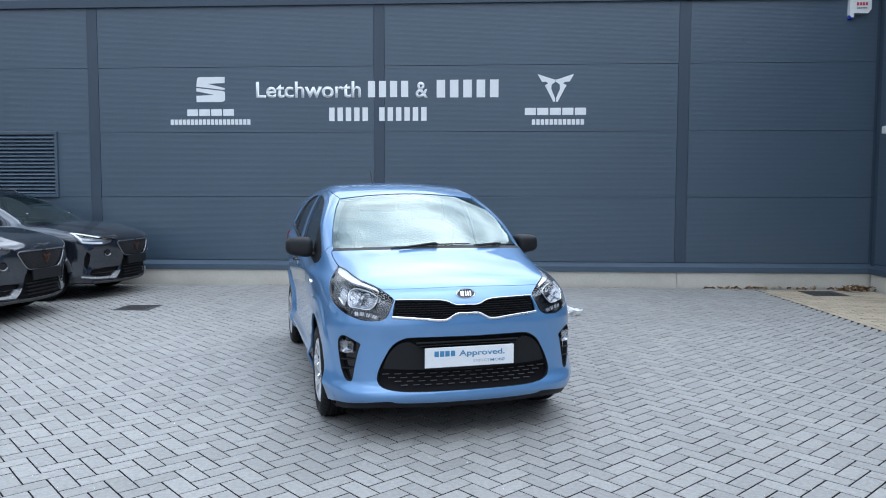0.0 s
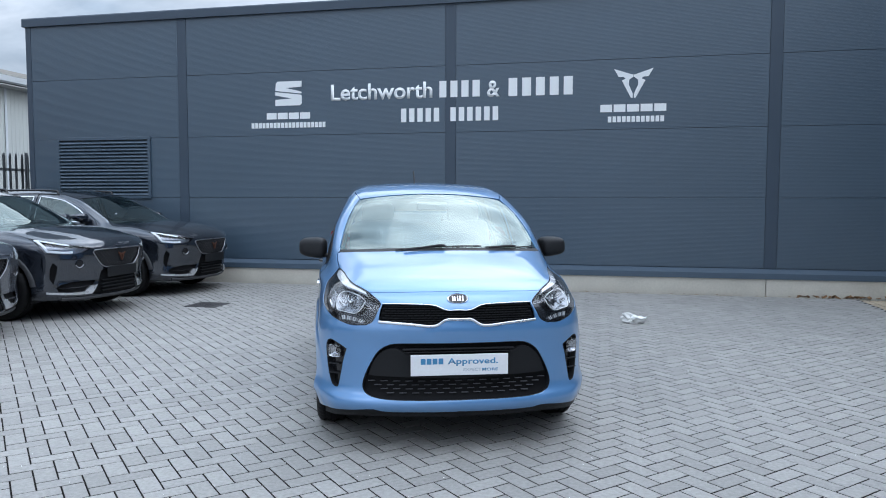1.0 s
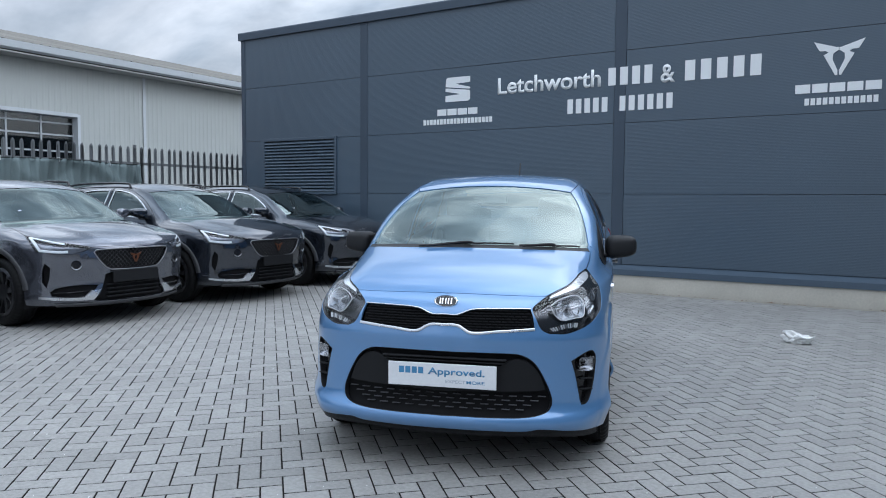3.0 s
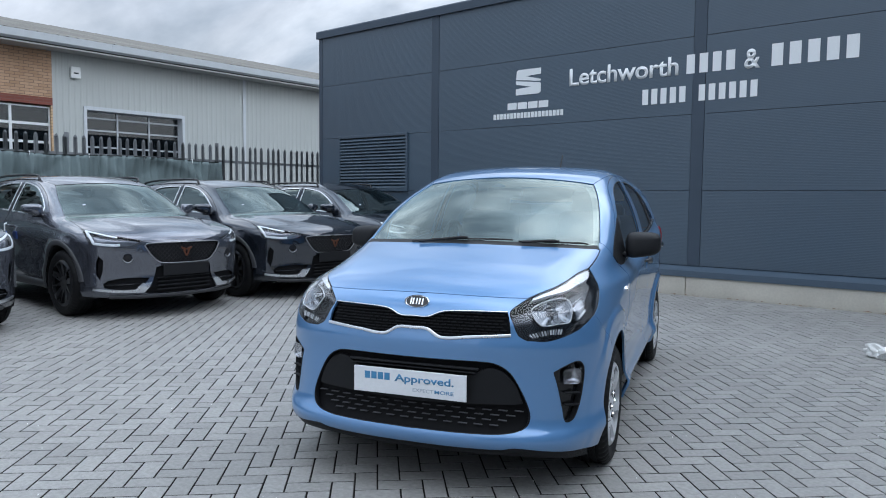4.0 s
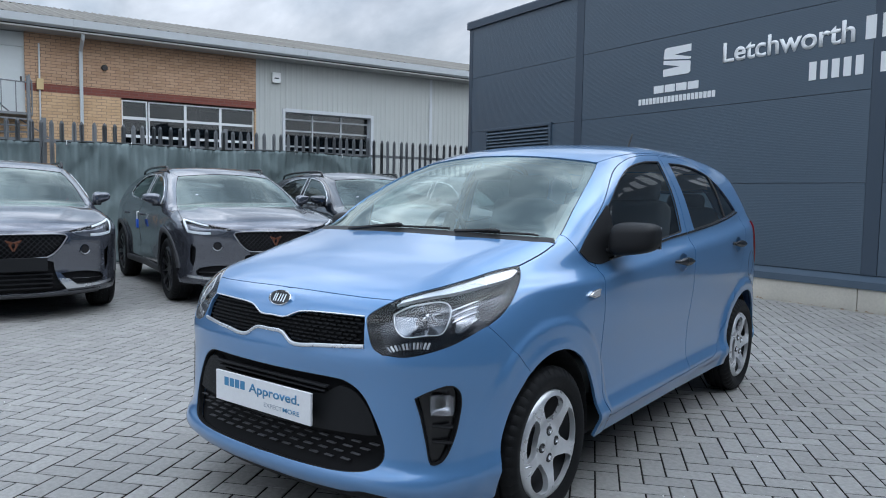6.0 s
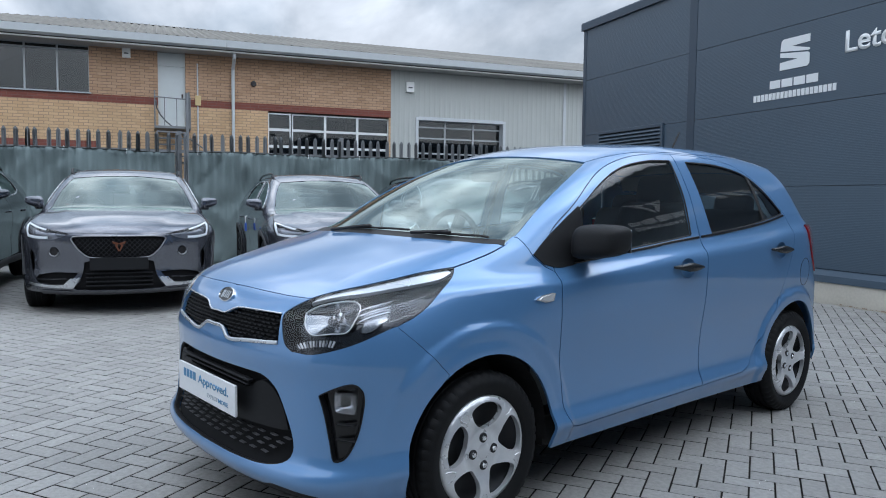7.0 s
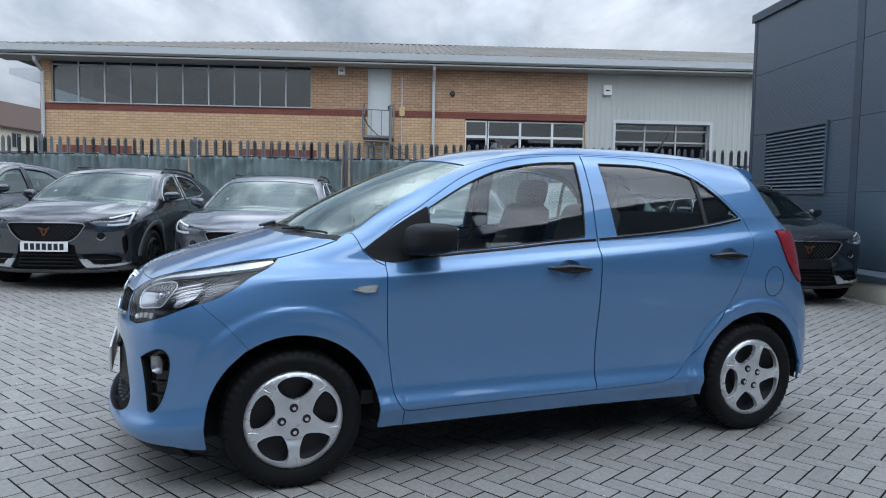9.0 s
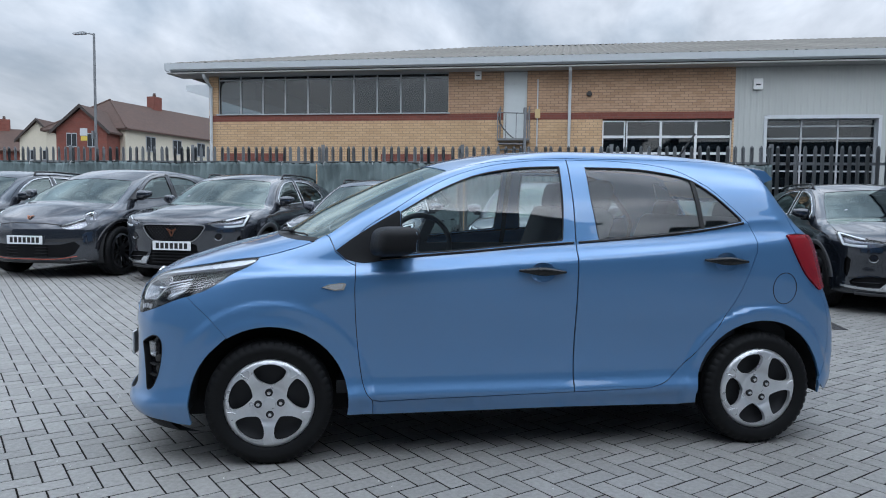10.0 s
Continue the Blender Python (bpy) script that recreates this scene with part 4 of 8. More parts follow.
W_T = [(1, u, 5.0, 1.2, 1.3) for u in (-7.5, -4.0, -0.5, 3.0, 6.5, 10.0)] + [("g", 0.0, 5.0, 1.2, 1.3)]
house("terrace_house", "cream rendered terrace with a long brown hipped roof", -63.8, -31.4, 26.0, 8.0, 6.8, 9.35, M["render_cream"], -7, (4.4,), 3.2, W_T)
house("gabled_house", "red brick house with a brown tiled gable roof", -51.2, -31.7, 7.0, 3.9, 6.4, 8.15, M["brick_red"], 11, (), 0.0, [("g", -0.75, 5.0, 0.8, 1.1), ("g", 0.85, 5.0, 0.8, 1.1)])
house("gabled_house", "cream rendered house with a brown gable roof", -63.0, -45.0, 8.0, 3.4, 6.7, 8.45, M["render_cream"], 14, (), 0.0, [("g", -0.7, 4.6, 0.7, 1.0), ("g", 0.8, 4.6, 0.7, 1.0)])
house("terrace_house", "brown roofed terrace and chimney further off", -70.0, -50.5, 20.0, 7.0, 6.0, 8.3, M["brick_red"], 125, (2.0, -5.0), 0.0)
lamp = thing("street_lamp", "grey steel street lamp with a flat head", "street lamp", pose(-30.0, -17.2, 0))
bm = bmesh.new()
lathe(bm, [(0, 0), (0.11, 0), (0.11, 1.6), (0.075, 1.7), (0.055, 9.35), (0, 9.4)], "z", (0, 0, 0), 12)
part("pole", bm, M["galv"], lamp)
part("arm", tube(bmesh.new(), [(0, 0, 9.3), (0.0, -0.25, 9.36), (0.0, -0.6, 9.38)], 0.035, 8), M["galv"], lamp)
bm = bmesh.new()
prism(bm, [(-0.5, 9.34), (-0.5, 9.46), (-0.8, 9.44), (-1.15, 9.37), (-1.12, 9.33)], "x", -0.13, 0.13)
part("head", bm, M["frame_grey"], lamp)
sg = thing("notice_board", "small white and yellow notice on the lamp post", "sign", pose(-29.9, -17.5, 4.0))
part("panel", boxed(0.12, 0.14, -0.42, -0.02, 0.25, 0.62), M["grey_trim"], sg)
part("panel", boxed(0.12, 0.14, -0.38, -0.02, 0.0, 0.23), M["yellow_sign"], sg)
part("clamp", boxed(0.0, 0.12, 0.2, 0.3, 0.1, 0.5), M["galv"], sg)


# ---- car bodies: a smooth closed form, from which each panel is cut ----
from mathutils.geometry import delaunay_2d_cdt


def smooth_curve(pts, soft=0.03):
    """A function through (x, y) pairs that doesn't overshoot; soft: the share of its length over which corners are rounded."""
    p = np.array(sorted(pts), float)
    x, y = p[:, 0], p[:, 1]
    h, d = np.diff(x), np.diff(y) / np.diff(x)
    m = np.zeros(len(x))
    m[0], m[-1] = d[0], d[-1]
    for i in range(1, len(x) - 1):
        if d[i - 1] * d[i] > 0:
            w1, w2 = 2 * h[i] + h[i - 1], h[i] + 2 * h[i - 1]
            m[i] = (w1 + w2) / (w1 / d[i - 1] + w2 / d[i])
    q = np.linspace(x[0], x[-1], 3601)
    k = np.clip(np.searchsorted(x, q) - 1, 0, len(h) - 1)
    t = (q - x[k]) / h[k]
    v = (2 * t**3 - 3 * t**2 + 1) * y[k] + (t**3 - 2 * t**2 + t) * h[k] * m[k] + (-2 * t**3 + 3 * t**2) * y[k + 1] + (t**3 - t**2) * h[k] * m[k + 1]
    h = int(1800 * soft)
    win = np.hanning(2 * h + 3)[1:-1]
    s = np.convolve(np.pad(v, h, mode="reflect", reflect_type="odd"), win / win.sum(), "valid")
    return lambda a: np.interp(a, q, s)


def smax(a, b, k):
    h = np.maximum(k - np.abs(a - b), 0.0) / k
    return np.maximum(a, b) + h * h * k * 0.25


class Body:
    def __init__(self, plan, tuck, belt, top, crown, bow, nose, nose_plan, tail, tail_plan, soft_top, flares, waist, roof_ref, lean=((-3, 0.0), (3, 0.0)), dome=None):
        self.P, self.D, self.B, self.Z = smooth_curve(plan), smooth_curve(tuck, 0.014), smooth_curve(belt), smooth_curve(top)
        self.cr, self.bw, self.F, self.G = smooth_curve(crown), smooth_curve(bow), smooth_curve(nose), smooth_curve(nose_plan)
        self.R, self.H, self.K = smooth_curve(tail), smooth_curve(tail_plan), smooth_curve(soft_top)
        self.dome = dome          # bonnet dome: x0, x1, half widths there, softness, height
        self.flares, self.waist, self.ref, self.L = flares, waist, roof_ref, smooth_curve(lean)
        q = np.linspace(top[-1][0] if top[-1][0] < top[0][0] else top[0][0], max(top[0][0], top[-1][0]), 400)
        self.slope = (q, np.gradient(self.Z(q), q))

    def side(self, x, z):
        lo, b0, r0 = 0.70 * self.waist, self.waist, self.ref
        b = self.B(x)
        s = np.where(z < lo, z, np.where(z < b, lo + (z - lo) * (b0 - lo) / np.maximum(b - lo, 0.05), b0 + (z - b) * (r0 - b0) / np.maximum(r0 - b, 0.05)))
        w = self.P(x) - self.D(s) - self.L(x) * np.clip((z - 0.55) / 0.4, 0, 1.4) ** 1.5
        for cx, cz, r0_, r1_, amt in self.flares:
            r = np.hypot(x - cx, z - cz)
            t = np.clip((r1_ - r) / (r1_ - r0_), 0, 1)
            w = w + amt * t * t * (3 - 2 * t) * np.clip((r1_ + 0.12 + cz - z) / 0.12, 0, 1)
        return w

    def f(self, p):
        x, ay, z = p[..., 0], np.abs(p[..., 1]), p[..., 2]
        fs = (ay - self.side(x, z)) * 0.93
        xe = x + self.bw(x) * ay * ay
        sl = np.interp(xe, *self.slope)
        ft = (z - self.Z(xe) + self.cr(x) * ay * ay) / np.sqrt(1 + np.minimum(sl * sl, 4))
        if self.dome:
            x0, x1, w0, w1, soft, high = self.dome
            q = np.clip((x - x0) / (x1 - x0), 0, 1)
            fade = np.clip((x - x0 + 0.10) / 0.2, 0, 1) * np.clip((x1 + 0.12 - x) / 0.25, 0, 1)
            ft = ft - high * fade / (1 + np.exp(np.clip((ay - w0 - (w1 - w0) * q) / soft, -30, 30)))
        ff = (x - self.F(z) + self.G(ay)) * 0.85
        fr = (self.R(z) + self.H(ay) - x) * 0.85
        a = smax(fs, ft, self.K(x))
        a = smax(a, ff, 0.06)
        return smax(a, fr, 0.07)

    def cast(self, o, d):
        p = o.copy()
        for _ in range(110):
            p = p + d * (self.f(p) * 0.85)[:, None]
        return p

    def normal(self, p):
        e = 0.003
        g = np.stack([self.f(p + np.eye(3)[i] * e) - self.f(p - np.eye(3)[i] * e) for i in range(3)], -1)
        return g / np.linalg.norm(g, axis=1, keepdims=True)

    def on_side(self, pts):
        p = np.array(pts, float)
        o = np.stack([p[:, 0], np.full(len(p), 1.4), p[:, 1]], 1)
        return self.cast(o, np.array([0, -1.0, 0]))

    def on_front(self, pts):
        p = np.array(pts, float)
        return self.cast(np.stack([np.full(len(p), 2.9), p[:, 0], p[:, 1]], 1), np.array([-1.0, 0, 0]))

    def on_rear(self, pts):
        p = np.array(pts, float)
        return self.cast(np.stack([np.full(len(p), -3.2), p[:, 0], p[:, 1]], 1), np.array([1.0, 0, 0]))

    def on_top(self, pts):
        p = np.array(pts, float)
        return self.cast(np.stack([p[:, 0], p[:, 1], np.full(len(p), 2.3)], 1), np.array([0, 0, -1.0]))


def spl(pts, n=8):
    """A smooth line through 2D or 3D points."""
    p = np.array(pts, float)
    if len(p) < 3:
        return p
    q = np.vstack([2 * p[0] - p[1], p, 2 * p[-1] - p[-2]])
    out = []
    for i in range(1, len(q) - 2):
        d1 = max(np.linalg.norm(q[i + 1] - q[i]), 1e-6)
        m0 = (q[i + 1] - q[i - 1]) / (np.linalg.norm(q[i] - q[i - 1]) + d1) * d1
        m1 = (q[i + 2] - q[i]) / (np.linalg.norm(q[i + 2] - q[i + 1]) + d1) * d1
        for t in np.arange(n) / n:
            out.append((2 * t**3 - 3 * t**2 + 1) * q[i] + (t**3 - 2 * t**2 + t) * m0 + (-2 * t**3 + 3 * t**2) * q[i + 1] + (t**3 - t**2) * m1)
    out.append(p[-1])
    return np.array(out)


def even(p, step, closed=True):
    """Resamples a line at even steps."""
    p = np.vstack([p, p[:1]]) if closed else p
    s = np.concatenate([[0], np.cumsum(np.linalg.norm(np.diff(p, axis=0), axis=1))])
    keep = np.concatenate([[True], np.diff(s) > 1e-7])
    p, s = p[keep], s[keep]
    n = max(4, int(round(s[-1] / step)))
    q = np.linspace(0, s[-1], n + 1)
    # keep the corners
    d = np.diff(p, axis=0)
    d = d / np.linalg.norm(d, axis=1, keepdims=True)
    corner = s[1:-1][(d[:-1] * d[1:]).sum(1) < 0.90]
    for c in corner:
        q[np.argmin(np.abs(q - c))] = c
    q = np.unique(q)
    r = np.stack([np.interp(q, s, p[:, i]) for i in range(p.shape[1])], 1)
    return r[:-1] if closed else r


def inside(poly, pts):
    x, y = pts[:, 0], pts[:, 1]
    c = np.zeros(len(pts), bool)
    a, b = poly, np.roll(poly, -1, 0)
    for (x0, y0), (x1, y1) in zip(a, b):
        if y0 != y1:
            c ^= ((y0 > y) != (y1 > y)) & (x < (x1 - x0) * (y - y0) / (y1 - y0) + x0)
    return c


def area(p):
    return 0.5 * float(np.sum(p[:, 0] * np.roll(p[:, 1], -1) - np.roll(p[:, 0], -1) * p[:, 1]))


def shrink(p, e):
    a, b = np.roll(p, 1, 0), np.roll(p, -1, 0)
    t = b - a
    t = t / np.maximum(np.linalg.norm(t, axis=1, keepdims=True), 1e-9)
    n = np.stack([-t[:, 1], t[:, 0]], 1) * (1 if area(p) > 0 else -1)
    return p + n * e


def fill(loops, step, grid=True):
    """Triangles of the area within loops[0] and outside the others."""
    pts, edges = [], []
    for lp in loops:
        k = len(pts)
        pts += [tuple(q) for q in lp]
        edges += [(k + i, k + (i + 1) % len(lp)) for i in range(len(lp))]
    nb = len(pts)
    if grid:
        lo, hi = loops[0].min(0), loops[0].max(0)
        gx, gy = np.meshgrid(np.arange(lo[0] + step / 2, hi[0], step), np.arange(lo[1] + step / 2, hi[1], step * 0.87), indexing="ij")
        gx = gx + (np.arange(gx.shape[1]) % 2)[None] * step / 2
        g = np.stack([gx.ravel(), gy.ravel()], 1)
        ok = inside(loops[0], g)
        for lp in loops[1:]:
            ok &= ~inside(lp, g)
        g = g[ok]
        allb = np.array(pts)
        if len(g):
            dist = np.min(np.linalg.norm(g[:, None] - allb[None], axis=2), axis=1)
            g = g[dist > step * 0.55]
        pts += [tuple(q) for q in g]
    v, _, fcs, _, _, _ = delaunay_2d_cdt([Vector(q) for q in pts], edges, [], 0, 1e-6)
    v = np.array([tuple(q) for q in v])
    tri = np.array([f for f in fcs if len(f) == 3])
    c = v[tri].mean(1)
    ok = inside(loops[0], c)
    for lp in loops[1:]:
        ok &= ~inside(lp, c)
    tri = tri[ok]
    a, b, cc = v[tri[:, 0]], v[tri[:, 1]], v[tri[:, 2]]
    cr = (b[:, 0] - a[:, 0]) * (cc[:, 1] - a[:, 1]) - (b[:, 1] - a[:, 1]) * (cc[:, 0] - a[:, 0])
    tri = tri[np.abs(cr) > 1e-10]
    cr = cr[np.abs(cr) > 1e-10]
    tri[cr < 0] = tri[cr < 0][:, ::-1]
    return v, tri


def to_mesh(name, V, T, N):
    me = bpy.data.meshes.new(name)
    me.from_pydata(V.tolist(), [], T.tolist())
    me.shade_smooth()
    me.normals_split_custom_set_from_vertices(N.tolist())
    return me


def sheet(body, loop, d, holes=(), step=0.035, inset=0.0018, lift=0.0, skirt=0.012, name="panel", mirror=False, push=0.0, bowl=None):
    """A panel of the body inside a closed line on its surface, seen along d, with its edges turned in."""
    d = np.array(d, float)
    d /= np.linalg.norm(d)
    u = np.cross([0, 0, 1.0], d) if abs(d[2]) < 0.9 else np.array([0, 1.0, 0])
    u /= np.linalg.norm(u)
    w = np.cross(d, u)
    flat = lambda p: np.stack([p @ u, p @ w], 1)
    loops = [shrink(even(flat(loop), step * 0.5), inset)] + [shrink(even(flat(h), step * 0.4), -inset if inset > 0 else 0) for h in holes]
    v, t = fill(loops, step)
    o = v[:, :1] * u + v[:, 1:] * w + d * 2.6
    P = body.cast(o, -d)
    N = body.normal(P)
    P = P + N * lift + d * push
    if bowl:          # pressed in: centre x, z, half width, half height, depth
        q = np.clip(1 - ((P[:, 0] - bowl[0]) / bowl[2]) ** 2 - ((P[:, 2] - bowl[1]) / bowl[3]) ** 2, 0, 1)
        P = P - N * (bowl[4] * q ** 0.7)[:, None]
        me = bpy.data.meshes.new(name)
        me.from_pydata((P * [1, -1, 1] if mirror else P).tolist(), [], (t[:, ::-1] if mirror else t).tolist())
        me.shade_smooth()
        return me
    if skirt:
        e = np.sort(np.concatenate([t[:, [0, 1]], t[:, [1, 2]], t[:, [2, 0]]]), axis=1)
        uq, cnt = np.unique(e, axis=0, return_counts=True)
        bd = {tuple(x) for x in uq[cnt == 1]}
        V, NN, T = [P], [N], [t]
        k = len(P)
        sv, sn, stt = [], [], []
        for tr in t:
            for i in range(3):
                a, b = tr[i], tr[(i + 1) % 3]
                if (min(a, b), max(a, b)) in bd:
                    tg = P[b] - P[a]
                    out = np.cross(tg, N[a])
                    out /= max(np.linalg.norm(out), 1e-9)
                    m = k + len(sv)
                    sv += [P[a], P[b], P[b] - N[b] * skirt, P[a] - N[a] * skirt]
                    sn += [out] * 4
                    stt += [(m, m + 3, m + 2), (m, m + 2, m + 1)]
        P, N, t = np.vstack([P, sv]), np.vstack([N, sn]), np.vstack([t, stt])
    if mirror:
        P, N, t = P * [1, -1, 1], N * [1, -1, 1], t[:, ::-1]
    return to_mesh(name, P, t, N)


def strip(body, line, width, height, lift=0.0, closed=False, mirror=False, name="trim"):
    """A thin raised bar laid along a line on the surface."""
    P = np.array(line, float)
    N = body.normal(P)
    nxt, prv = (np.roll(P, -1, 0), np.roll(P, 1, 0)) if closed else (np.vstack([P[1:], P[-1:]]), np.vstack([P[:1], P[:-1]]))
    T = nxt - prv
    T /= np.maximum(np.linalg.norm(T, axis=1, keepdims=True), 1e-9)
    S = np.cross(N, T)
    pr = [(-0.5, 0.0), (-0.42, 0.75), (-0.2, 1.0), (0.2, 1.0), (0.42, 0.75), (0.5, 0.0)]
    bm = bmesh.new()
    rings = []
    for i in range(len(P)):
        ring = []
        for a, h in pr:
            q = P[i] + S[i] * a * width + N[i] * (lift + h * height)
            ring.append(bm.verts.new((q[0], -q[1] if mirror else q[1], q[2])))
        rings.append(ring)
    for i in range(len(P) - (0 if closed else 1)):
        A, B = rings[i], rings[(i + 1) % len(P)]
        for j in range(len(pr) - 1):
            bm.faces.new((A[j], A[j + 1], B[j + 1], B[j]))
        bm.faces.new((A[-1], A[0], B[0], B[-1]))
    if not closed:
        bm.faces.new(rings[0]), bm.faces.new(rings[-1][::-1])
    bmesh.ops.recalc_face_normals(bm, faces=bm.faces)
    me = bpy.data.meshes.new(name)
    bm.to_mesh(me)
    bm.free()
    return me


def pair(name, make, material, parent, label="", smooth=None):
    """The left part and its mirror image on the right."""
    return [part_me(name, make(m), material, parent, label, smooth) for m in (False, True)]


def rounded(cx, cy, cz, sx, sy, sz, bev, rot=(0, 0, 0), taper=0.0, seg=3):
    """A soft-edged block."""
    bm = bmesh.new()
    bmesh.ops.create_cube(bm, size=1.0)
    for v in bm.verts:
        k = 1 - taper * (v.co.z + 0.5)
        v.co = Vector((v.co.x * sx * k, v.co.y * sy * k, v.co.z * sz))
    bmesh.ops.bevel(bm, geom=bm.edges[:], offset=bev, segments=seg, profile=0.5, affect="EDGES")
    bmesh.ops.transform(bm, matrix=pose(cx, cy, cz, *rot), verts=bm.verts)
    return bm


def disc_mesh(name, outer, holes, height, thick, step, back=False):
    """A turned disc in the xz plane facing +y with shaped openings; height(r) gives its dome."""
    loops = [np.array(outer)] + [np.array(h) for h in holes]
    v, t = fill(loops, step)
    r = np.hypot(v[:, 0], v[:, 1])
    y = height(r)
    P = np.stack([v[:, 0], y, v[:, 1]], 1)
    t = t[:, ::-1]
    ed = np.sort(np.concatenate([t[:, [0, 1]], t[:, [1, 2]], t[:, [2, 0]]]), axis=1)
    uq, cnt = np.unique(ed, axis=0, return_counts=True)
    bd = {tuple(x) for x in uq[cnt == 1]}
    sv, st = [], []
    k = len(P)
    for tr in t:
        for i in range(3):
            a, b = tr[i], tr[(i + 1) % 3]
            if (min(a, b), max(a, b)) in bd:
                m = k + len(sv)
                pa, pb = P[a] - [0, thick, 0], P[b] - [0, thick, 0]
                sv += [P[a], P[b], pb, pa]
                st += [(m, m + 3, m + 2), (m, m + 2, m + 1)]
    me = bpy.data.meshes.new(name)
    me.from_pydata(np.vstack([P, sv]).tolist(), [], np.vstack([t, st]).tolist())
    bm = bmesh.new()
    bm.from_mesh(me)
    bmesh.ops.remove_doubles(bm, verts=bm.verts, dist=1e-5)
    bm.to_mesh(me)
    bm.free()
    me.shade_smooth()
    me.set_sharp_from_angle(angle=radians(38))
    return me


def circle(r, n, a0=0.0):
    return [(r * math.cos(a0 + 2 * math.pi * i / n), r * math.sin(a0 + 2 * math.pi * i / n)) for i in range(n)]


def tyre_mesh(R, rim, width):
    """A tyre about the y axis, with a rounded shoulder, sidewall steps and tread grooves."""
    h = width / 2
    pr = [(rim - 0.012, h * 0.62), (rim + 0.004, h * 0.86), (rim + 0.012, h * 0.90), (rim + 0.45 * (R - rim), h * 1.0), (rim + 0.62 * (R - rim), h * 0.985), (R - 0.020, h * 0.90),
          (R - 0.007, h * 0.80), (R - 0.001, h * 0.66)]
    for c in (0.42, 0.0, -0.42):
        pr += [(R, (c + 0.10) * h), (R - 0.007, (c + 0.085) * h), (R - 0.007, (c - 0.085) * h), (R, (c - 0.10) * h)]
    pr += [(r, -y) for r, y in pr[7::-1]]
    bm = bmesh.new()
    lathe(bm, pr, "y", (0, 0, 0), 192)
    # grooves across the shoulders
    for v in bm.verts:
        r = math.hypot(v.co.x, v.co.z)
        if r > R - 0.022 and abs(v.co.y) > 0.6 * h:
            if round(math.atan2(v.co.z, v.co.x) / (2 * math.pi / 192)) % 4 == 0:
                v.co.x, v.co.z = v.co.x * (1 - 0.006 / r), v.co.z * (1 - 0.006 / r)
    me = bpy.data.meshes.new("tyre")
    bm.to_mesh(me)
    bm.free()
    me.shade_smooth()
    me.set_sharp_from_angle(angle=radians(40))
    return me


# ---- the blue hatchback ----
def car_paint(name, col, flake=0.35, rough=0.32):
    m = mat(name, col, rough, metal=flake, vary=0.02, scale=2.0, fine=0.04, fscale=900, coat=1.0, rvary=0.02)
    m.node_tree.nodes["Principled BSDF"].inputs["Coat IOR"].default_value = 1.74
    m.node_tree.nodes["Principled BSDF"].inputs["Coat Roughness"].default_value = 0.03
    return m


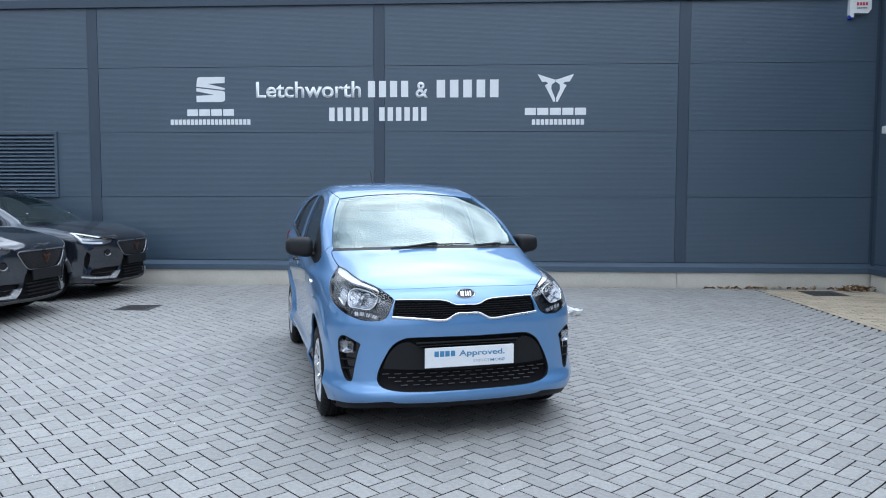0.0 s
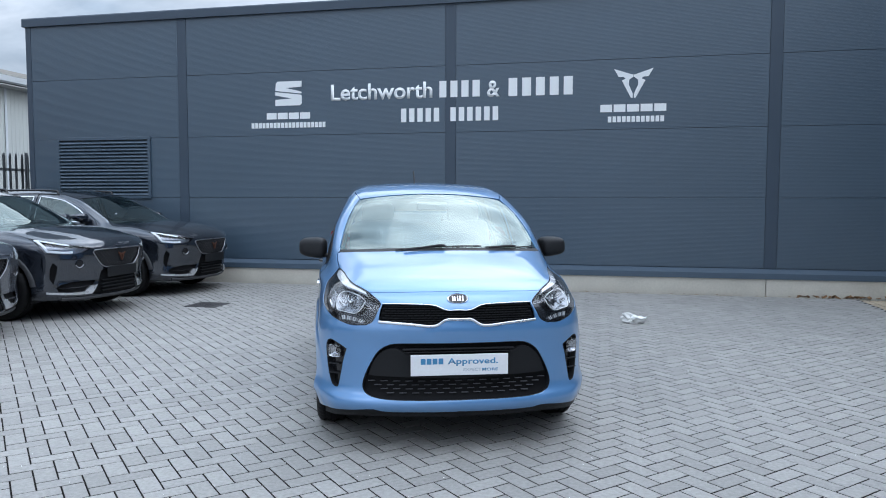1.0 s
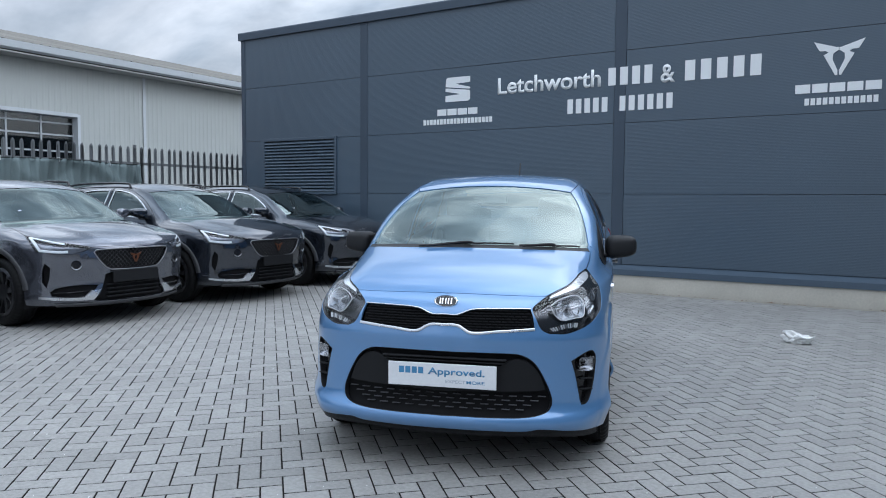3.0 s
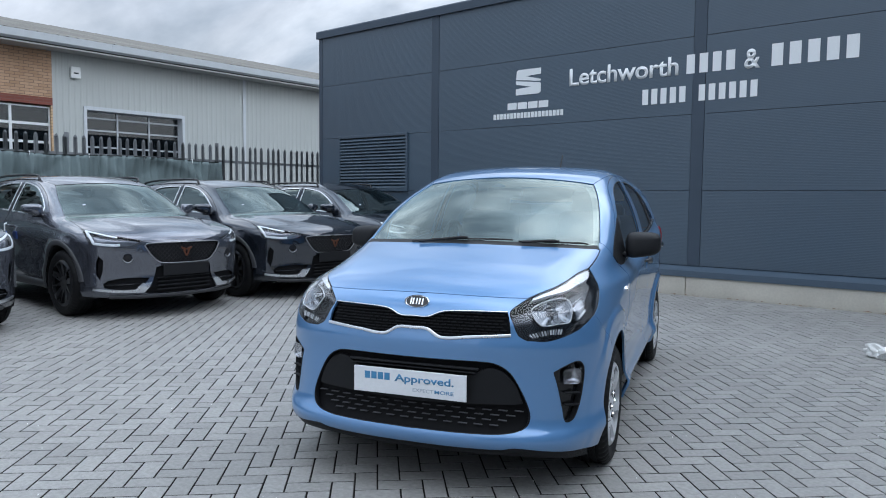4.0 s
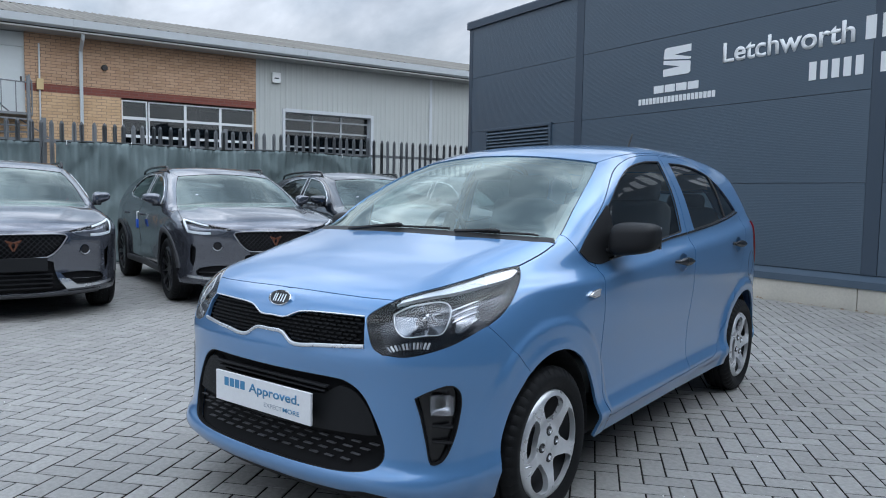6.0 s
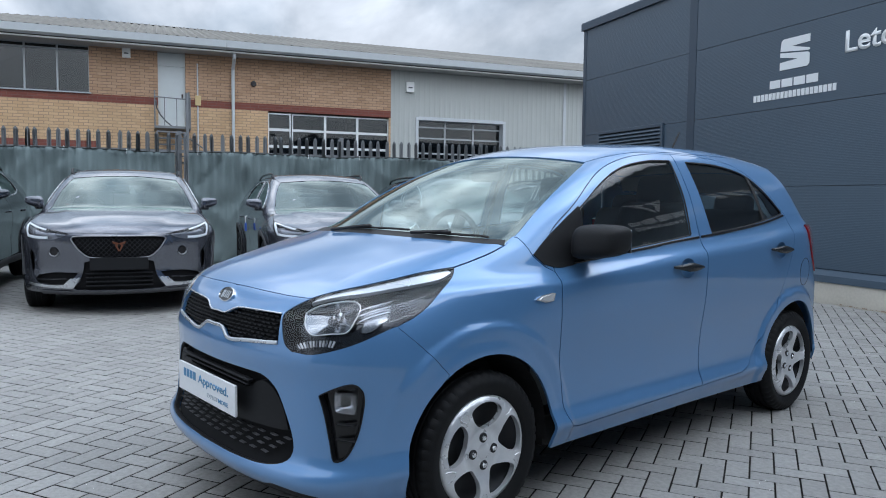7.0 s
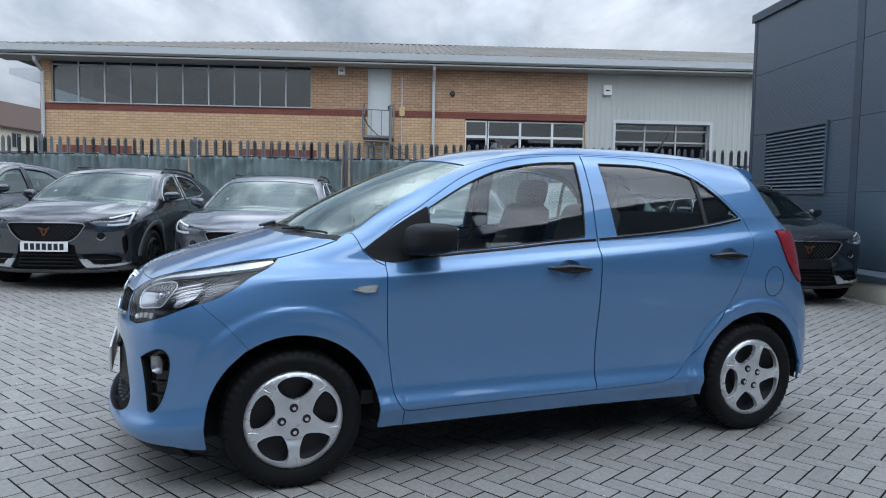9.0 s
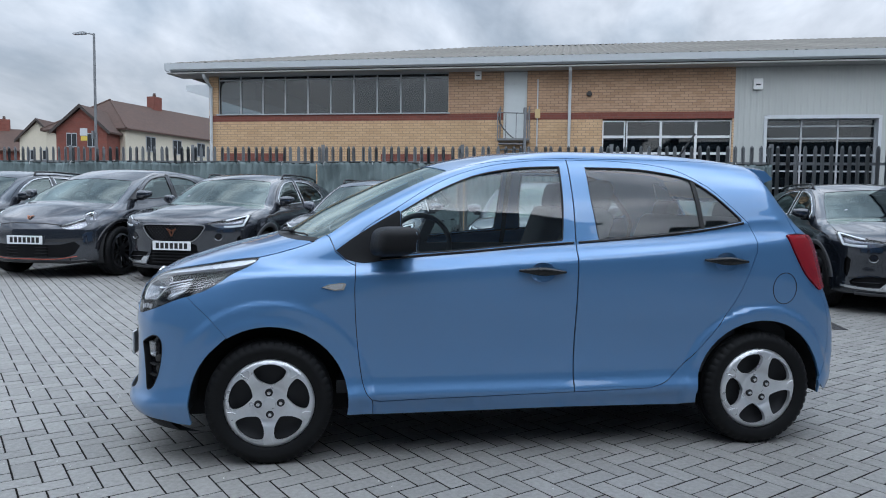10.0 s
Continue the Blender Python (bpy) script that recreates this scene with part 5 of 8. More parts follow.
CM = {
    "blue": car_paint("light blue metallic paint", (0.115, 0.262, 0.506), 0.32, 0.30),
    "black_plastic": mat("grained black plastic", (0.012, 0.0125, 0.014), 0.55, spec=0.22, vary=0.1, scale=8, bump=0.0004, bscale=900),
    "handle": mat("smooth black plastic", (0.012, 0.0125, 0.014), 0.26, spec=0.5, vary=0.08, scale=8),
    "black_gloss": mat("gloss black plastic", (0.012, 0.012, 0.014), 0.12, vary=0.05),
    "rubber": mat("tyre rubber", (0.007, 0.0072, 0.008), 0.62, spec=0.25, vary=0.2, scale=12, fine=0.1, fscale=200, bump=0.0005, bscale=300),
    "seal": mat("black rubber seal", (0.012, 0.012, 0.013), 0.6),
    "chrome": mat("bright chrome", (0.82, 0.83, 0.85), 0.10, metal=1.0, vary=0.03, rvary=0.04),
    "satin": mat("satin silver trim", (0.72, 0.74, 0.77), 0.28, metal=0.9, vary=0.04),
    "hubcap": mat("silver painted wheel trim", (0.74, 0.75, 0.77), 0.30, metal=0.55, vary=0.10, scale=9, fine=0.05),
    "steel_dark": mat("dark steel wheel", (0.035, 0.035, 0.038), 0.55, metal=0.5, vary=0.25, scale=12),
    "slot_grey": mat("dark grey mesh", (0.07, 0.07, 0.075), 0.45, vary=0.1),
    "mesh_black": mat("matt black grille", (0.006, 0.006, 0.007), 0.6, spec=0.12, vary=0.1),
    "disc": mat("worn brake disc", (0.34, 0.33, 0.32), 0.4, metal=0.9, vary=0.2, scale=20),
    "cloth": mat("dark grey seat cloth", (0.055, 0.056, 0.062), 0.9, vary=0.12, scale=10, fine=0.2, fscale=300, bump=0.001),
    "dash": mat("black soft plastic", (0.040, 0.041, 0.044), 0.6, vary=0.1),
    "headlining": mat("pale grey headlining", (0.42, 0.42, 0.41), 0.9, vary=0.05),
    "screen_glass": glass("windscreen glass", (0.62, 0.70, 0.67), 2.65, 0.0, (0.88, 1.0, 0.95)),
    "side_glass": glass("side glass", (0.84, 0.90, 0.89), 1.85),
    "privacy_glass": glass("tinted rear glass", (0.72, 0.78, 0.77), 1.85),
    "lamp_inner": mat("bright lamp inner", (0.48, 0.48, 0.50), 0.20, metal=0.9, vary=0.3, scale=25),
    "lamp_dark": mat("dark lamp housing", (0.085, 0.086, 0.092), 0.20, metal=0.8, vary=0.3, scale=20),
    "lamp_silver": mat("bright lamp reflector", (0.27, 0.28, 0.30), 0.16, metal=0.95, vary=0.15, scale=30),
    "lamp_white": mat("bright lamp blade", (0.80, 0.81, 0.83), 0.25, metal=0.6, vary=0.05),
    "lens": glass("clear lamp lens", (0.95, 0.96, 0.97), 1.5),
    "red_lens": mat("red lamp lens", (0.32, 0.007, 0.013), 0.10, vary=0.1, scale=15, coat=1.0),
    "plate_white": mat("white plate", (0.80, 0.81, 0.83), 0.35, vary=0.02),
    "plate_blue": mat("blue print", (0.07, 0.25, 0.46), 0.4),
    "plate_grey": mat("grey print", (0.40, 0.44, 0.50), 0.4),
    "under": mat("dark underbody", (0.012, 0.012, 0.013), 0.9, vary=0.2),
}

KB = Body(
    plan=[(-1.9, 0.66), (-1.72, 0.728), (-1.5, 0.768), (-1.2, 0.788), (-0.7, 0.792), (0, 0.792), (0.6, 0.794), (1.0, 0.797), (1.25, 0.800), (1.5, 0.790), (1.7, 0.755), (1.9, 0.70)],
    tuck=[(0.10, 0.085), (0.20, 0.046), (0.265, 0.022), (0.295, 0.007), (0.312, 0.005), (0.338, 0.015), (0.366, 0.026), (0.40, 0.0305), (0.46, 0.031), (0.56, 0.025), (0.66, 0.012), (0.76, 0.002), (0.84, 0.0), (0.885, 0.001), (0.905, 0.006), (0.940, 0.034), (0.962, 0.046), (0.978, 0.0515),
          (1.08, 0.079), (1.18, 0.109), (1.28, 0.150), (1.40, 0.210), (1.46, 0.245), (1.60, 0.34)],
    belt=[(-1.7, 1.17), (-1.2, 1.125), (-0.75, 1.066), (-0.24, 1.022), (0.2, 0.985), (0.65, 0.945), (0.9, 0.93), (1.9, 0.93)],
    top=[(-1.9, 1.22), (-1.55, 1.36), (-1.4, 1.405), (-1.2, 1.442), (-0.95, 1.468), (-0.6, 1.484), (-0.25, 1.484), (0.085, 1.463), (0.30, 1.428), (0.57, 1.340), (0.82, 1.230), (1.0, 1.138), (1.12, 1.066), (1.19, 1.036),
         (1.34, 0.995), (1.49, 0.955), (1.69, 0.890), (1.80, 0.842), (1.90, 0.76), (2.3, 0.40)],
    crown=[(-1.9, 0.10), (0.2, 0.10), (0.7, 0.05), (1.1, 0.04), (1.9, 0.05)],
    bow=[(-1.9, -0.15), (-1.0, -0.05), (-0.4, 0.10), (0.3, 0.42), (0.9, 0.42), (1.2, 0.22), (1.6, 0.12), (1.9, 0.10)],
    nose=[(0.0, 1.70), (0.13, 1.80), (0.200, 1.885), (0.235, 1.917), (0.262, 1.926), (0.285, 1.920), (0.315, 1.899), (0.35, 1.888), (0.45, 1.882), (0.56, 1.880), (0.64, 1.884), (0.70, 1.872), (0.78, 1.852), (0.84, 1.815), (0.92, 1.70), (1.1, 1.45)],
    nose_plan=[(0.0, 0.0), (0.15, 0.004), (0.3, 0.018), (0.45, 0.047), (0.55, 0.080), (0.65, 0.143), (0.72, 0.222), (0.78, 0.32), (0.9, 0.62)],
    tail=[(0.0, -1.60), (0.2, -1.67), (0.3, -1.705), (0.45, -1.725), (0.57, -1.715), (0.70, -1.68), (0.80, -1.635), (0.92, -1.60), (1.04, -1.55), (1.12, -1.46), (1.285, -1.345), (1.40, -1.30), (1.6, -1.22)],
    tail_plan=[(0.0, 0.0), (0.3, 0.004), (0.5, 0.012), (0.6, 0.024), (0.68, 0.048), (0.74, 0.10), (0.80, 0.22), (0.9, 0.5)],
    soft_top=[(-1.9, 0.10), (-0.5, 0.085), (0.5, 0.07), (1.0, 0.08), (1.25, 0.12), (1.9, 0.14)],
    flares=[(1.2, 0.283, 0.442, 0.478, 0.009), (1.2, 0.283, 0.365, 0.405, 0.004), (-1.2, 0.283, 0.395, 0.432, 0.019)], waist=0.98, roof_ref=1.42,
    lean=[(-3, 0.0), (0.55, 0.0), (0.9, 0.022), (1.25, 0.085), (1.6, 0.150), (2.0, 0.17), (3, 0.17)])


def arch(cx, cz, r, a0, a1, n=16):
    return [(cx + r * math.cos(radians(a0 + (a1 - a0) * i / n)), cz + r * math.sin(radians(a0 + (a1 - a0) * i / n))) for i in range(n + 1)]


def join(*segs):
    return np.vstack([np.array(s, float) for s in segs])


def build_hatch(m):
    B = KB
    car = thing("hatchback", "light blue five-door hatchback parked on the block paving", "car", m)
    S, Fv, Tv = B.on_side, B.on_front, B.on_top
    blue, seal, blk = CM["blue"], CM["seal"], CM["black_plastic"]

    # --- lines on the body, left side ---
    door_front_edge = spl([(0.740, 0.292), (0.768, 0.330), (0.787, 0.393), (0.809, 0.575), (0.820, 0.782), (0.815, 0.905)])
    door_pillar = spl([(0.812, 0.94), (0.808, 1.035), (0.652, 1.150), (0.41, 1.296), (0.192, 1.372), (-0.032, 1.406), (-0.230, 1.416)])
    seam_f = spl([(-0.230, 1.416), (-0.234, 1.2), (-0.232, 1.015), (-0.230, 0.827), (-0.226, 0.556), (-0.226, 0.300)])
    sill_f = spl([(-0.226, 0.300), (0.2, 0.293), (0.55, 0.287), (0.70, 0.284), (0.740, 0.292)])
    loop_fd = S(join(door_front_edge, door_pillar, seam_f[1:], sill_f[1:-1]))
    win_f = S(join(spl([(0.604, 0.958), (0.40, 0.970), (0.226, 0.985), (-0.165, 1.022)]), spl([(-0.170, 1.03), (-0.184, 1.2), (-0.189, 1.378)]), spl([(-0.185, 1.382), (0.012, 1.372), (0.232, 1.332), (0.42, 1.256), (0.604, 1.152)])[0:]))
    rd_top = spl([(-0.2325, 1.416), (-0.52, 1.412), (-0.77, 1.380), (-0.925, 1.305), (-1.04, 1.205), (-1.125, 1.115)])
    rd_back = spl([(-1.125, 1.115), (-1.152, 1.04), (-1.146, 0.96), (-1.05, 0.737), (-0.907, 0.541), (-0.763, 0.389), (-0.70, 0.337), (-0.62, 0.310)])
    loop_rd = S(join(rd_top, rd_back[1:], spl([(-0.60, 0.308), (-0.4, 0.303), (-0.2285, 0.300)]), spl([(-0.2285, 0.32), (-0.2285, 0.556), (-0.2325, 0.827), (-0.2345, 1.015), (-0.2365, 1.2)])))
    win_r = S(join(spl([(-0.320, 1.380), (-0.565, 1.377), (-0.774, 1.350), (-0.875, 1.318), (-0.980, 1.243), (-1.095, 1.130)]), spl([(-1.09, 1.120), (-0.935, 1.092), (-0.636, 1.052), (-0.350, 1.029)]), spl([(-0.346, 1.04), (-0.325, 1.22)])))
    roof_line = spl([(0.362, 0.512), (0.20, 0.541), (-0.05, 0.552), (-0.5, 0.552), (-0.9, 0.540), (-1.2, 0.520), (-1.36, 0.505)])       # top view
    roof_edge = Tv(roof_line)
    ws_side = spl([(1.005, 0.655), (0.86, 0.632), (0.70, 0.602), (0.52, 0.560), (0.362, 0.512)])                                    # top view
    ws_edge = Tv(ws_side)
    cowl = spl([(1.005, 0.655), (1.10, 0.58), (1.165, 0.40), (1.195, 0.2), (1.205, 0.0)])                                           # top view
    diag = np.array([0.45, 0.40, 0.80])
    on = lambda p, n=8: B.cast(spl(p, n) + diag, -diag)
    hood_side3 = on([(1.250, 0.645, 0.936), (1.17, 0.652, 0.957), (1.08, 0.656, 0.978), (1.005, 0.655, 1.002)])
    hl_top = on([(1.250, 0.645, 0.936), (1.38, 0.615, 0.925), (1.50, 0.593, 0.905), (1.62, 0.556, 0.880), (1.735, 0.470, 0.842)], 6)
    hl_in = on([(1.735, 0.470, 0.842), (1.772, 0.437, 0.820), (1.803, 0.412, 0.790), (1.818, 0.430, 0.742), (1.823, 0.456, 0.694), (1.816, 0.492, 0.672)], 6)
    hl_low = on([(1.816, 0.492, 0.672), (1.79, 0.568, 0.676), (1.74, 0.636, 0.694), (1.69, 0.680, 0.718), (1.63, 0.707, 0.742), (1.56, 0.722, 0.762)], 6)
    hl_out = on([(1.56, 0.722, 0.762), (1.48, 0.728, 0.800), (1.40, 0.718, 0.842), (1.32, 0.690, 0.888), (1.27, 0.664, 0.916), (1.250, 0.645, 0.936)], 6)
    loop_hl = join(hl_top[:-1], hl_in[:-1], hl_low[:-1], hl_out[:-1])
    hood_front = Tv(spl([(1.776, 0.0), (1.771, 0.2), (1.756, 0.36), (1.735, 0.470)]))
    bump_seam = join(hl_low[-1:], S(spl([(1.53, 0.736), (1.46, 0.672), (1.385, 0.590)])))
    ARF = (1.2, 0.283, 0.352)

    # --- front wing ---
    wing = join(hl_out[::-1], bump_seam[1:], S(arch(*ARF, 57, 190, 20)), S([(0.846, 0.218), (0.735, 0.214), (0.735, 0.275)]), S(door_front_edge),
                S([(0.86, 0.928), (0.905, 0.966), (0.935, 1.035)]), Tv([(0.95, 0.645)]), hood_side3[::-1][:-1])
    pair("front_wing", lambda k: sheet(B, wing, (0.05, 0.85, 0.45), mirror=k, step=0.016), blue, car)
    # --- doors ---
    cups = [(-0.058, 0.876, 0.060, 0.044), (-0.988, 0.924, 0.060, 0.044)]
    cup_loops = [S([(cx_ + rx_ * math.cos(a), cz_ + rz_ * math.sin(a)) for a in np.linspace(0, 2 * math.pi, 33)[:-1]]) for cx_, cz_, rx_, rz_ in cups]
    doors = pair("front_door", lambda k: sheet(B, loop_fd, (0, 1, 0.25), [win_f, cup_loops[0]], mirror=k, lift=0.0005, step=0.015), blue, car) + pair("rear_door", lambda k: sheet(B, loop_rd, (0, 1, 0.25), [win_r, cup_loops[1]], mirror=k, lift=0.0005, step=0.015), blue, car)
    # --- side frame: pillar, cant rail, quarter and sill ---
    q_rear = S(spl([(-1.535, 0.315), (-1.60, 0.45), (-1.60, 0.62), (-1.545, 0.77)]))
    tail_front = S(spl([(-1.525, 0.775), (-1.430, 0.86), (-1.352, 0.98), (-1.318, 1.055)]))
    c_edge = S(spl([(-1.385, 1.062), (-1.35, 1.16), (-1.285, 1.285), (-1.25, 1.345)]))
    outer = join(S([(0.735, 0.214), (-0.2, 0.218), (-0.845, 0.222)]), S(arch(-1.2, 0.283, 0.347, -10, 186, 24)), q_rear, tail_front[1:], c_edge, roof_edge[::-1][1:], ws_edge[::-1][1:], Tv([(0.95, 0.645)]),
                 S([(0.935, 1.035), (0.905, 0.966), (0.86, 0.928)]), S(door_front_edge[::-1]), S([(0.735, 0.275)]))
    ring = join(loop_fd[:len(door_front_edge) + len(door_pillar)], S(spl([(-0.236, 1.417), (-0.5, 1.413)]))[:0], loop_rd[:len(rd_top) + len(rd_back) - 1], loop_rd[len(rd_top) + len(rd_back) - 1:len(rd_top) + len(rd_back) + 1], S(sill_f[1:-1]))
    pair("side_frame", lambda k: sheet(B, outer, (-0.05, 0.9, 0.42), [ring], mirror=k, step=0.022), blue, car)
    # --- bonnet, roof ---
    mir = lambda p: p[::-1] * np.array([1, -1, 1])
    hood = join(hood_front[:-1], hl_top[::-1], hood_side3[1:], Tv(cowl)[1:])
    hood = join(hood, mir(hood)[1:-1])
    part_me("bonnet", sheet(B, hood, (0.15, 0, 1), step=0.04, inset=0.003), blue, car)
    # dark strip added under the bonnet edge, for the shade in its gap
    part_me("bonnet_seal", strip(B, even(join(mir(hood_front)[:-1], hood_front), 0.03, False), 0.03, 0.005, lift=-0.013), seal, car)
    top_front = Tv(spl([(0.362, 0.512), (0.392, 0.38), (0.418, 0.2), (0.428, 0.0)]))
    back_line = Tv(spl([(-1.36, 0.505), (-1.375, 0.3), (-1.38, 0.0)]))
    roof = join(top_front[::-1], roof_edge[1:], back_line[1:])
    roof = join(roof, mir(roof)[1:-1])
    part_me("roof_panel", sheet(B, roof, (0, 0, 1), step=0.05), blue, car)
    # --- front bumper with its openings ---
    g_top = Fv(spl([(0.0, 0.757), (0.062, 0.757), (0.13, 0.781), (0.25, 0.788), (0.402, 0.790)]))
    g_bot = Fv(spl([(0.426, 0.698), (0.25, 0.684), (0.131, 0.676), (0.066, 0.707), (0.0, 0.709)]))
    i_line = Fv(join(spl([(0.0, 0.584), (0.30, 0.585), (0.366, 0.579), (0.425, 0.545), (0.468, 0.48), (0.504, 0.400), (0.512, 0.352), (0.496, 0.318), (0.44, 0.297), (0.33, 0.288), (0.0, 0.286)])))
    fog_line = Fv(spl([(0.596, 0.546), (0.64, 0.572), (0.684, 0.588), (0.702, 0.560), (0.699, 0.476), (0.688, 0.40), (0.670, 0.346), (0.645, 0.338), (0.630, 0.40), (0.612, 0.490), (0.596, 0.546)], 5))[:-1]
    bump_bot = join(S([(1.548, 0.192), (1.60, 0.196)]), Fv(spl([(0.715, 0.205), (0.60, 0.222), (0.46, 0.238), (0.40, 0.226), (0.2, 0.222), (0.0, 0.222)])))
    half = join(hood_front, hl_in[1:], hl_low[1:], bump_seam[1:], S(arch(*ARF, 56, -14, 14))[1:], bump_bot)
    # openings that reach the middle are notched out of the outline
    mid_low, mid_up, mid_nose = (Fv([(-0.002, z) for z in np.linspace(a, b, 8)]) for a, b in ((0.224, 0.285), (0.585, 0.708), (0.758, float(hood_front[0][2]) - 0.002)))
    half = join(half[1:-1], mid_low, i_line[::-1][1:-1], mid_up, g_bot[::-1][1:], g_top[::-1][:-1], mid_nose)
    pair("front_bumper", lambda k: sheet(B, half, (0.68, 0.62, 0.30), [fog_line], mirror=k, step=0.015, inset=0.0), blue, car)
    # upper grille
    g_all = join(g_top, g_bot)
    g_all = join(g_all, mir(g_all)[1:-1])
    gr = part_me("upper_grille", sheet(B, g_all, (1, 0, 0.15), lift=-0.02, skirt=0, step=0.03), CM["mesh_black"], car, "black mesh upper grille")
    full = lambda ln: join(mir(ln)[:-1] if np.abs(ln[0][1]) < 1e-6 else ln, ln if np.abs(ln[0][1]) < 1e-6 else mir(ln)[1:])
    part_me("chrome_strip", strip(B, full(g_top), 0.006, 0.004), CM["satin"], gr, "bright silver strip along the grille")
    part_me("chrome_strip", strip(B, full(g_bot), 0.014, 0.006), CM["satin"], gr, "bright silver strip along the grille")
    lat = bmesh.new()
    for i in range(8):
        z = 0.690 + 0.0125 * i
        for j in range(-14, 15):
            y = (j + 0.5 * (i % 2)) * 0.030
            zlo = float(np.interp(abs(y), [0, 0.066, 0.131, 0.42], [0.709, 0.707, 0.676, 0.70]))
            zhi = float(np.interp(abs(y), [0, 0.062, 0.13, 0.39], [0.757, 0.757, 0.781, 0.79]))
            if zlo + 0.006 < z < zhi - 0.004 and abs(y) < 0.40:
                p = Fv([(y, z)])[0]
                box(lat, p[0] - 0.018, p[0] - 0.007, y - 0.0125, y + 0.0125, z - 0.0022, z + 0.0022)
    part("grille_mesh", lat, blk, gr)
    # lower intake
    i_all = join(i_line, mir(i_line)[1:-1])
    it = part_me("lower_intake", sheet(B, i_all, (1, 0, 0.0), lift=-0.030, skirt=0, step=0.035), CM["mesh_black"], car, "black lower air intake")
    part_me("intake_rim", strip(B, even(i_all, 0.02), 0.012, 0.022, lift=-0.024, closed=True), blk, it)
    plateau = Fv(join(spl([(0.0, 0.520), (0.20, 0.522), (0.27, 0.526), (0.31, 0.548), (0.345, 0.560), (0.40, 0.545), (0.452, 0.49), (0.482, 0.415)]), [(0.46, 0.408), (0.0, 0.392)]))
    pl_all = join(plateau, mir(plateau)[1:-1])
    part_me("plate_surround", sheet(B, pl_all, (1, 0, 0), lift=-0.006, skirt=0.024, step=0.04), blk, it, "satin black number plate surround")
    slots = bmesh.new()
    for i in range(4):
        z = 0.380 - 0.0205 * i
        for j in range(-8, 9):
            y = (j + 0.5 * (i % 2)) * 0.066
            if abs(y) < 0.475 - max(0, (0.345 - z)) * 2.2:
                p = Fv([(y, z)])[0]
                box(slots, p[0] - 0.026, p[0] - 0.014, y - 0.019, y + 0.019, z - 0.0013, z + 0.0013)
    part("intake_mesh", slots, CM["slot_grey"], it, "black honeycomb mesh")
    part("slat", rounded(1.868, 0, 0.552, 0.02, 0.60, 0.010, 0.004), blk, it)
    part("slat", rounded(1.868, 0, 0.536, 0.02, 0.58, 0.006, 0.0028), blk, it)
    # lower lip
    lip = bmesh.new()
    lp = even(full(Fv(spl([(0.0, 0.226), (0.2, 0.226), (0.40, 0.230), (0.55, 0.226), (0.66, 0.212), (0.715, 0.205)]))), 0.04, False)
    rings = []
    for p in lp:
        rings.append([lip.verts.new((p[0] + a, p[1], p[2] + b)) for a, b in ((-0.03, 0.004), (-0.012, 0.0), (-0.022, -0.016), (-0.055, -0.045), (-0.16, -0.055))])
    for a, b in zip(rings, rings[1:]):
        for i in range(4):
            lip.faces.new((a[i], a[i + 1], b[i + 1], b[i]))
    bmesh.ops.recalc_face_normals(lip, faces=lip.faces)
    part("lower_lip", lip, blk, car, "unpainted black lower lip", 50)
    # fog lamps
    for k in (False, True):
        s = -1 if k else 1
        fg = part_me("fog_surround", sheet(B, fog_line, (0.75, 0.66, 0), lift=-0.028, skirt=0, mirror=k, step=0.02), CM["black_gloss"], car, "black fog lamp surround")
        part_me("rim", strip(B, even(fog_line, 0.012), 0.008, 0.028, lift=-0.026, closed=True, mirror=k), blk, fg)
        a = math.degrees(math.atan2(0.50, 0.86)) * s
        c = Fv([(0.655, 0.525)])[0]
        lo = pose(c[0] - 0.026, s * 0.655, 0.525, 0, 0, a)
        fl = bmesh.new()
        for a_, z_ in ((0.0, -0.014), (0.35, -0.012), (0.72, -0.002), (0.96, 0.014)):
            fl_ring = [fl.verts.new((z_, 0.040 * a_ * math.copysign(abs(math.cos(q)) ** 0.45, math.cos(q)), 0.035 * a_ * math.copysign(abs(math.sin(q)) ** 0.45, math.sin(q)))) for q in np.linspace(0, 2 * math.pi, 25)[:-1]]
            if a_:
                for i in range(24):
                    fl.faces.new((last[i], last[(i + 1) % 24], fl_ring[(i + 1) % 24], fl_ring[i]))
            last = fl_ring
        bmesh.ops.remove_doubles(fl, verts=fl.verts, dist=1e-5)
        bmesh.ops.transform(fl, matrix=lo, verts=fl.verts)
        part("reflector", fl, CM["lamp_inner"], fg, smooth=60)
        fl = rounded(0.013, 0, 0, 0.012, 0.084, 0.072, 0.006)
        bmesh.ops.transform(fl, matrix=lo, verts=fl.verts)
        part("lens", fl, CM["lens"], fg, "clear fog lamp lens")
        for z in (0.455, 0.405):
            c = Fv([(0.662, z)])[0]
            sb = rounded(0, 0, 0, 0.02, 0.066, 0.006, 0.0025)
            bmesh.ops.transform(sb, matrix=pose(c[0] - 0.014, s * 0.662, z, 0, 0, a), verts=sb.verts)
            part("slat", sb, blk, fg)
    # headlamps
    lamp_way = (0.62, 0.66, 0.42)
    for k in (False, True):
        s = -1 if k else 1
        mv = Matrix.Diagonal((1, s, 1, 1))
        hd = part_me("headlamp", sheet(B, loop_hl, lamp_way, lift=-0.050, skirt=0, step=0.02, mirror=k, inset=-0.012), CM["lamp_dark"], car, "dark headlamp housing with bright reflectors")
        part_me("bezel", strip(B, even(loop_hl, 0.015), 0.007, 0.048, lift=-0.050, closed=True, mirror=k), CM["black_gloss"], hd)
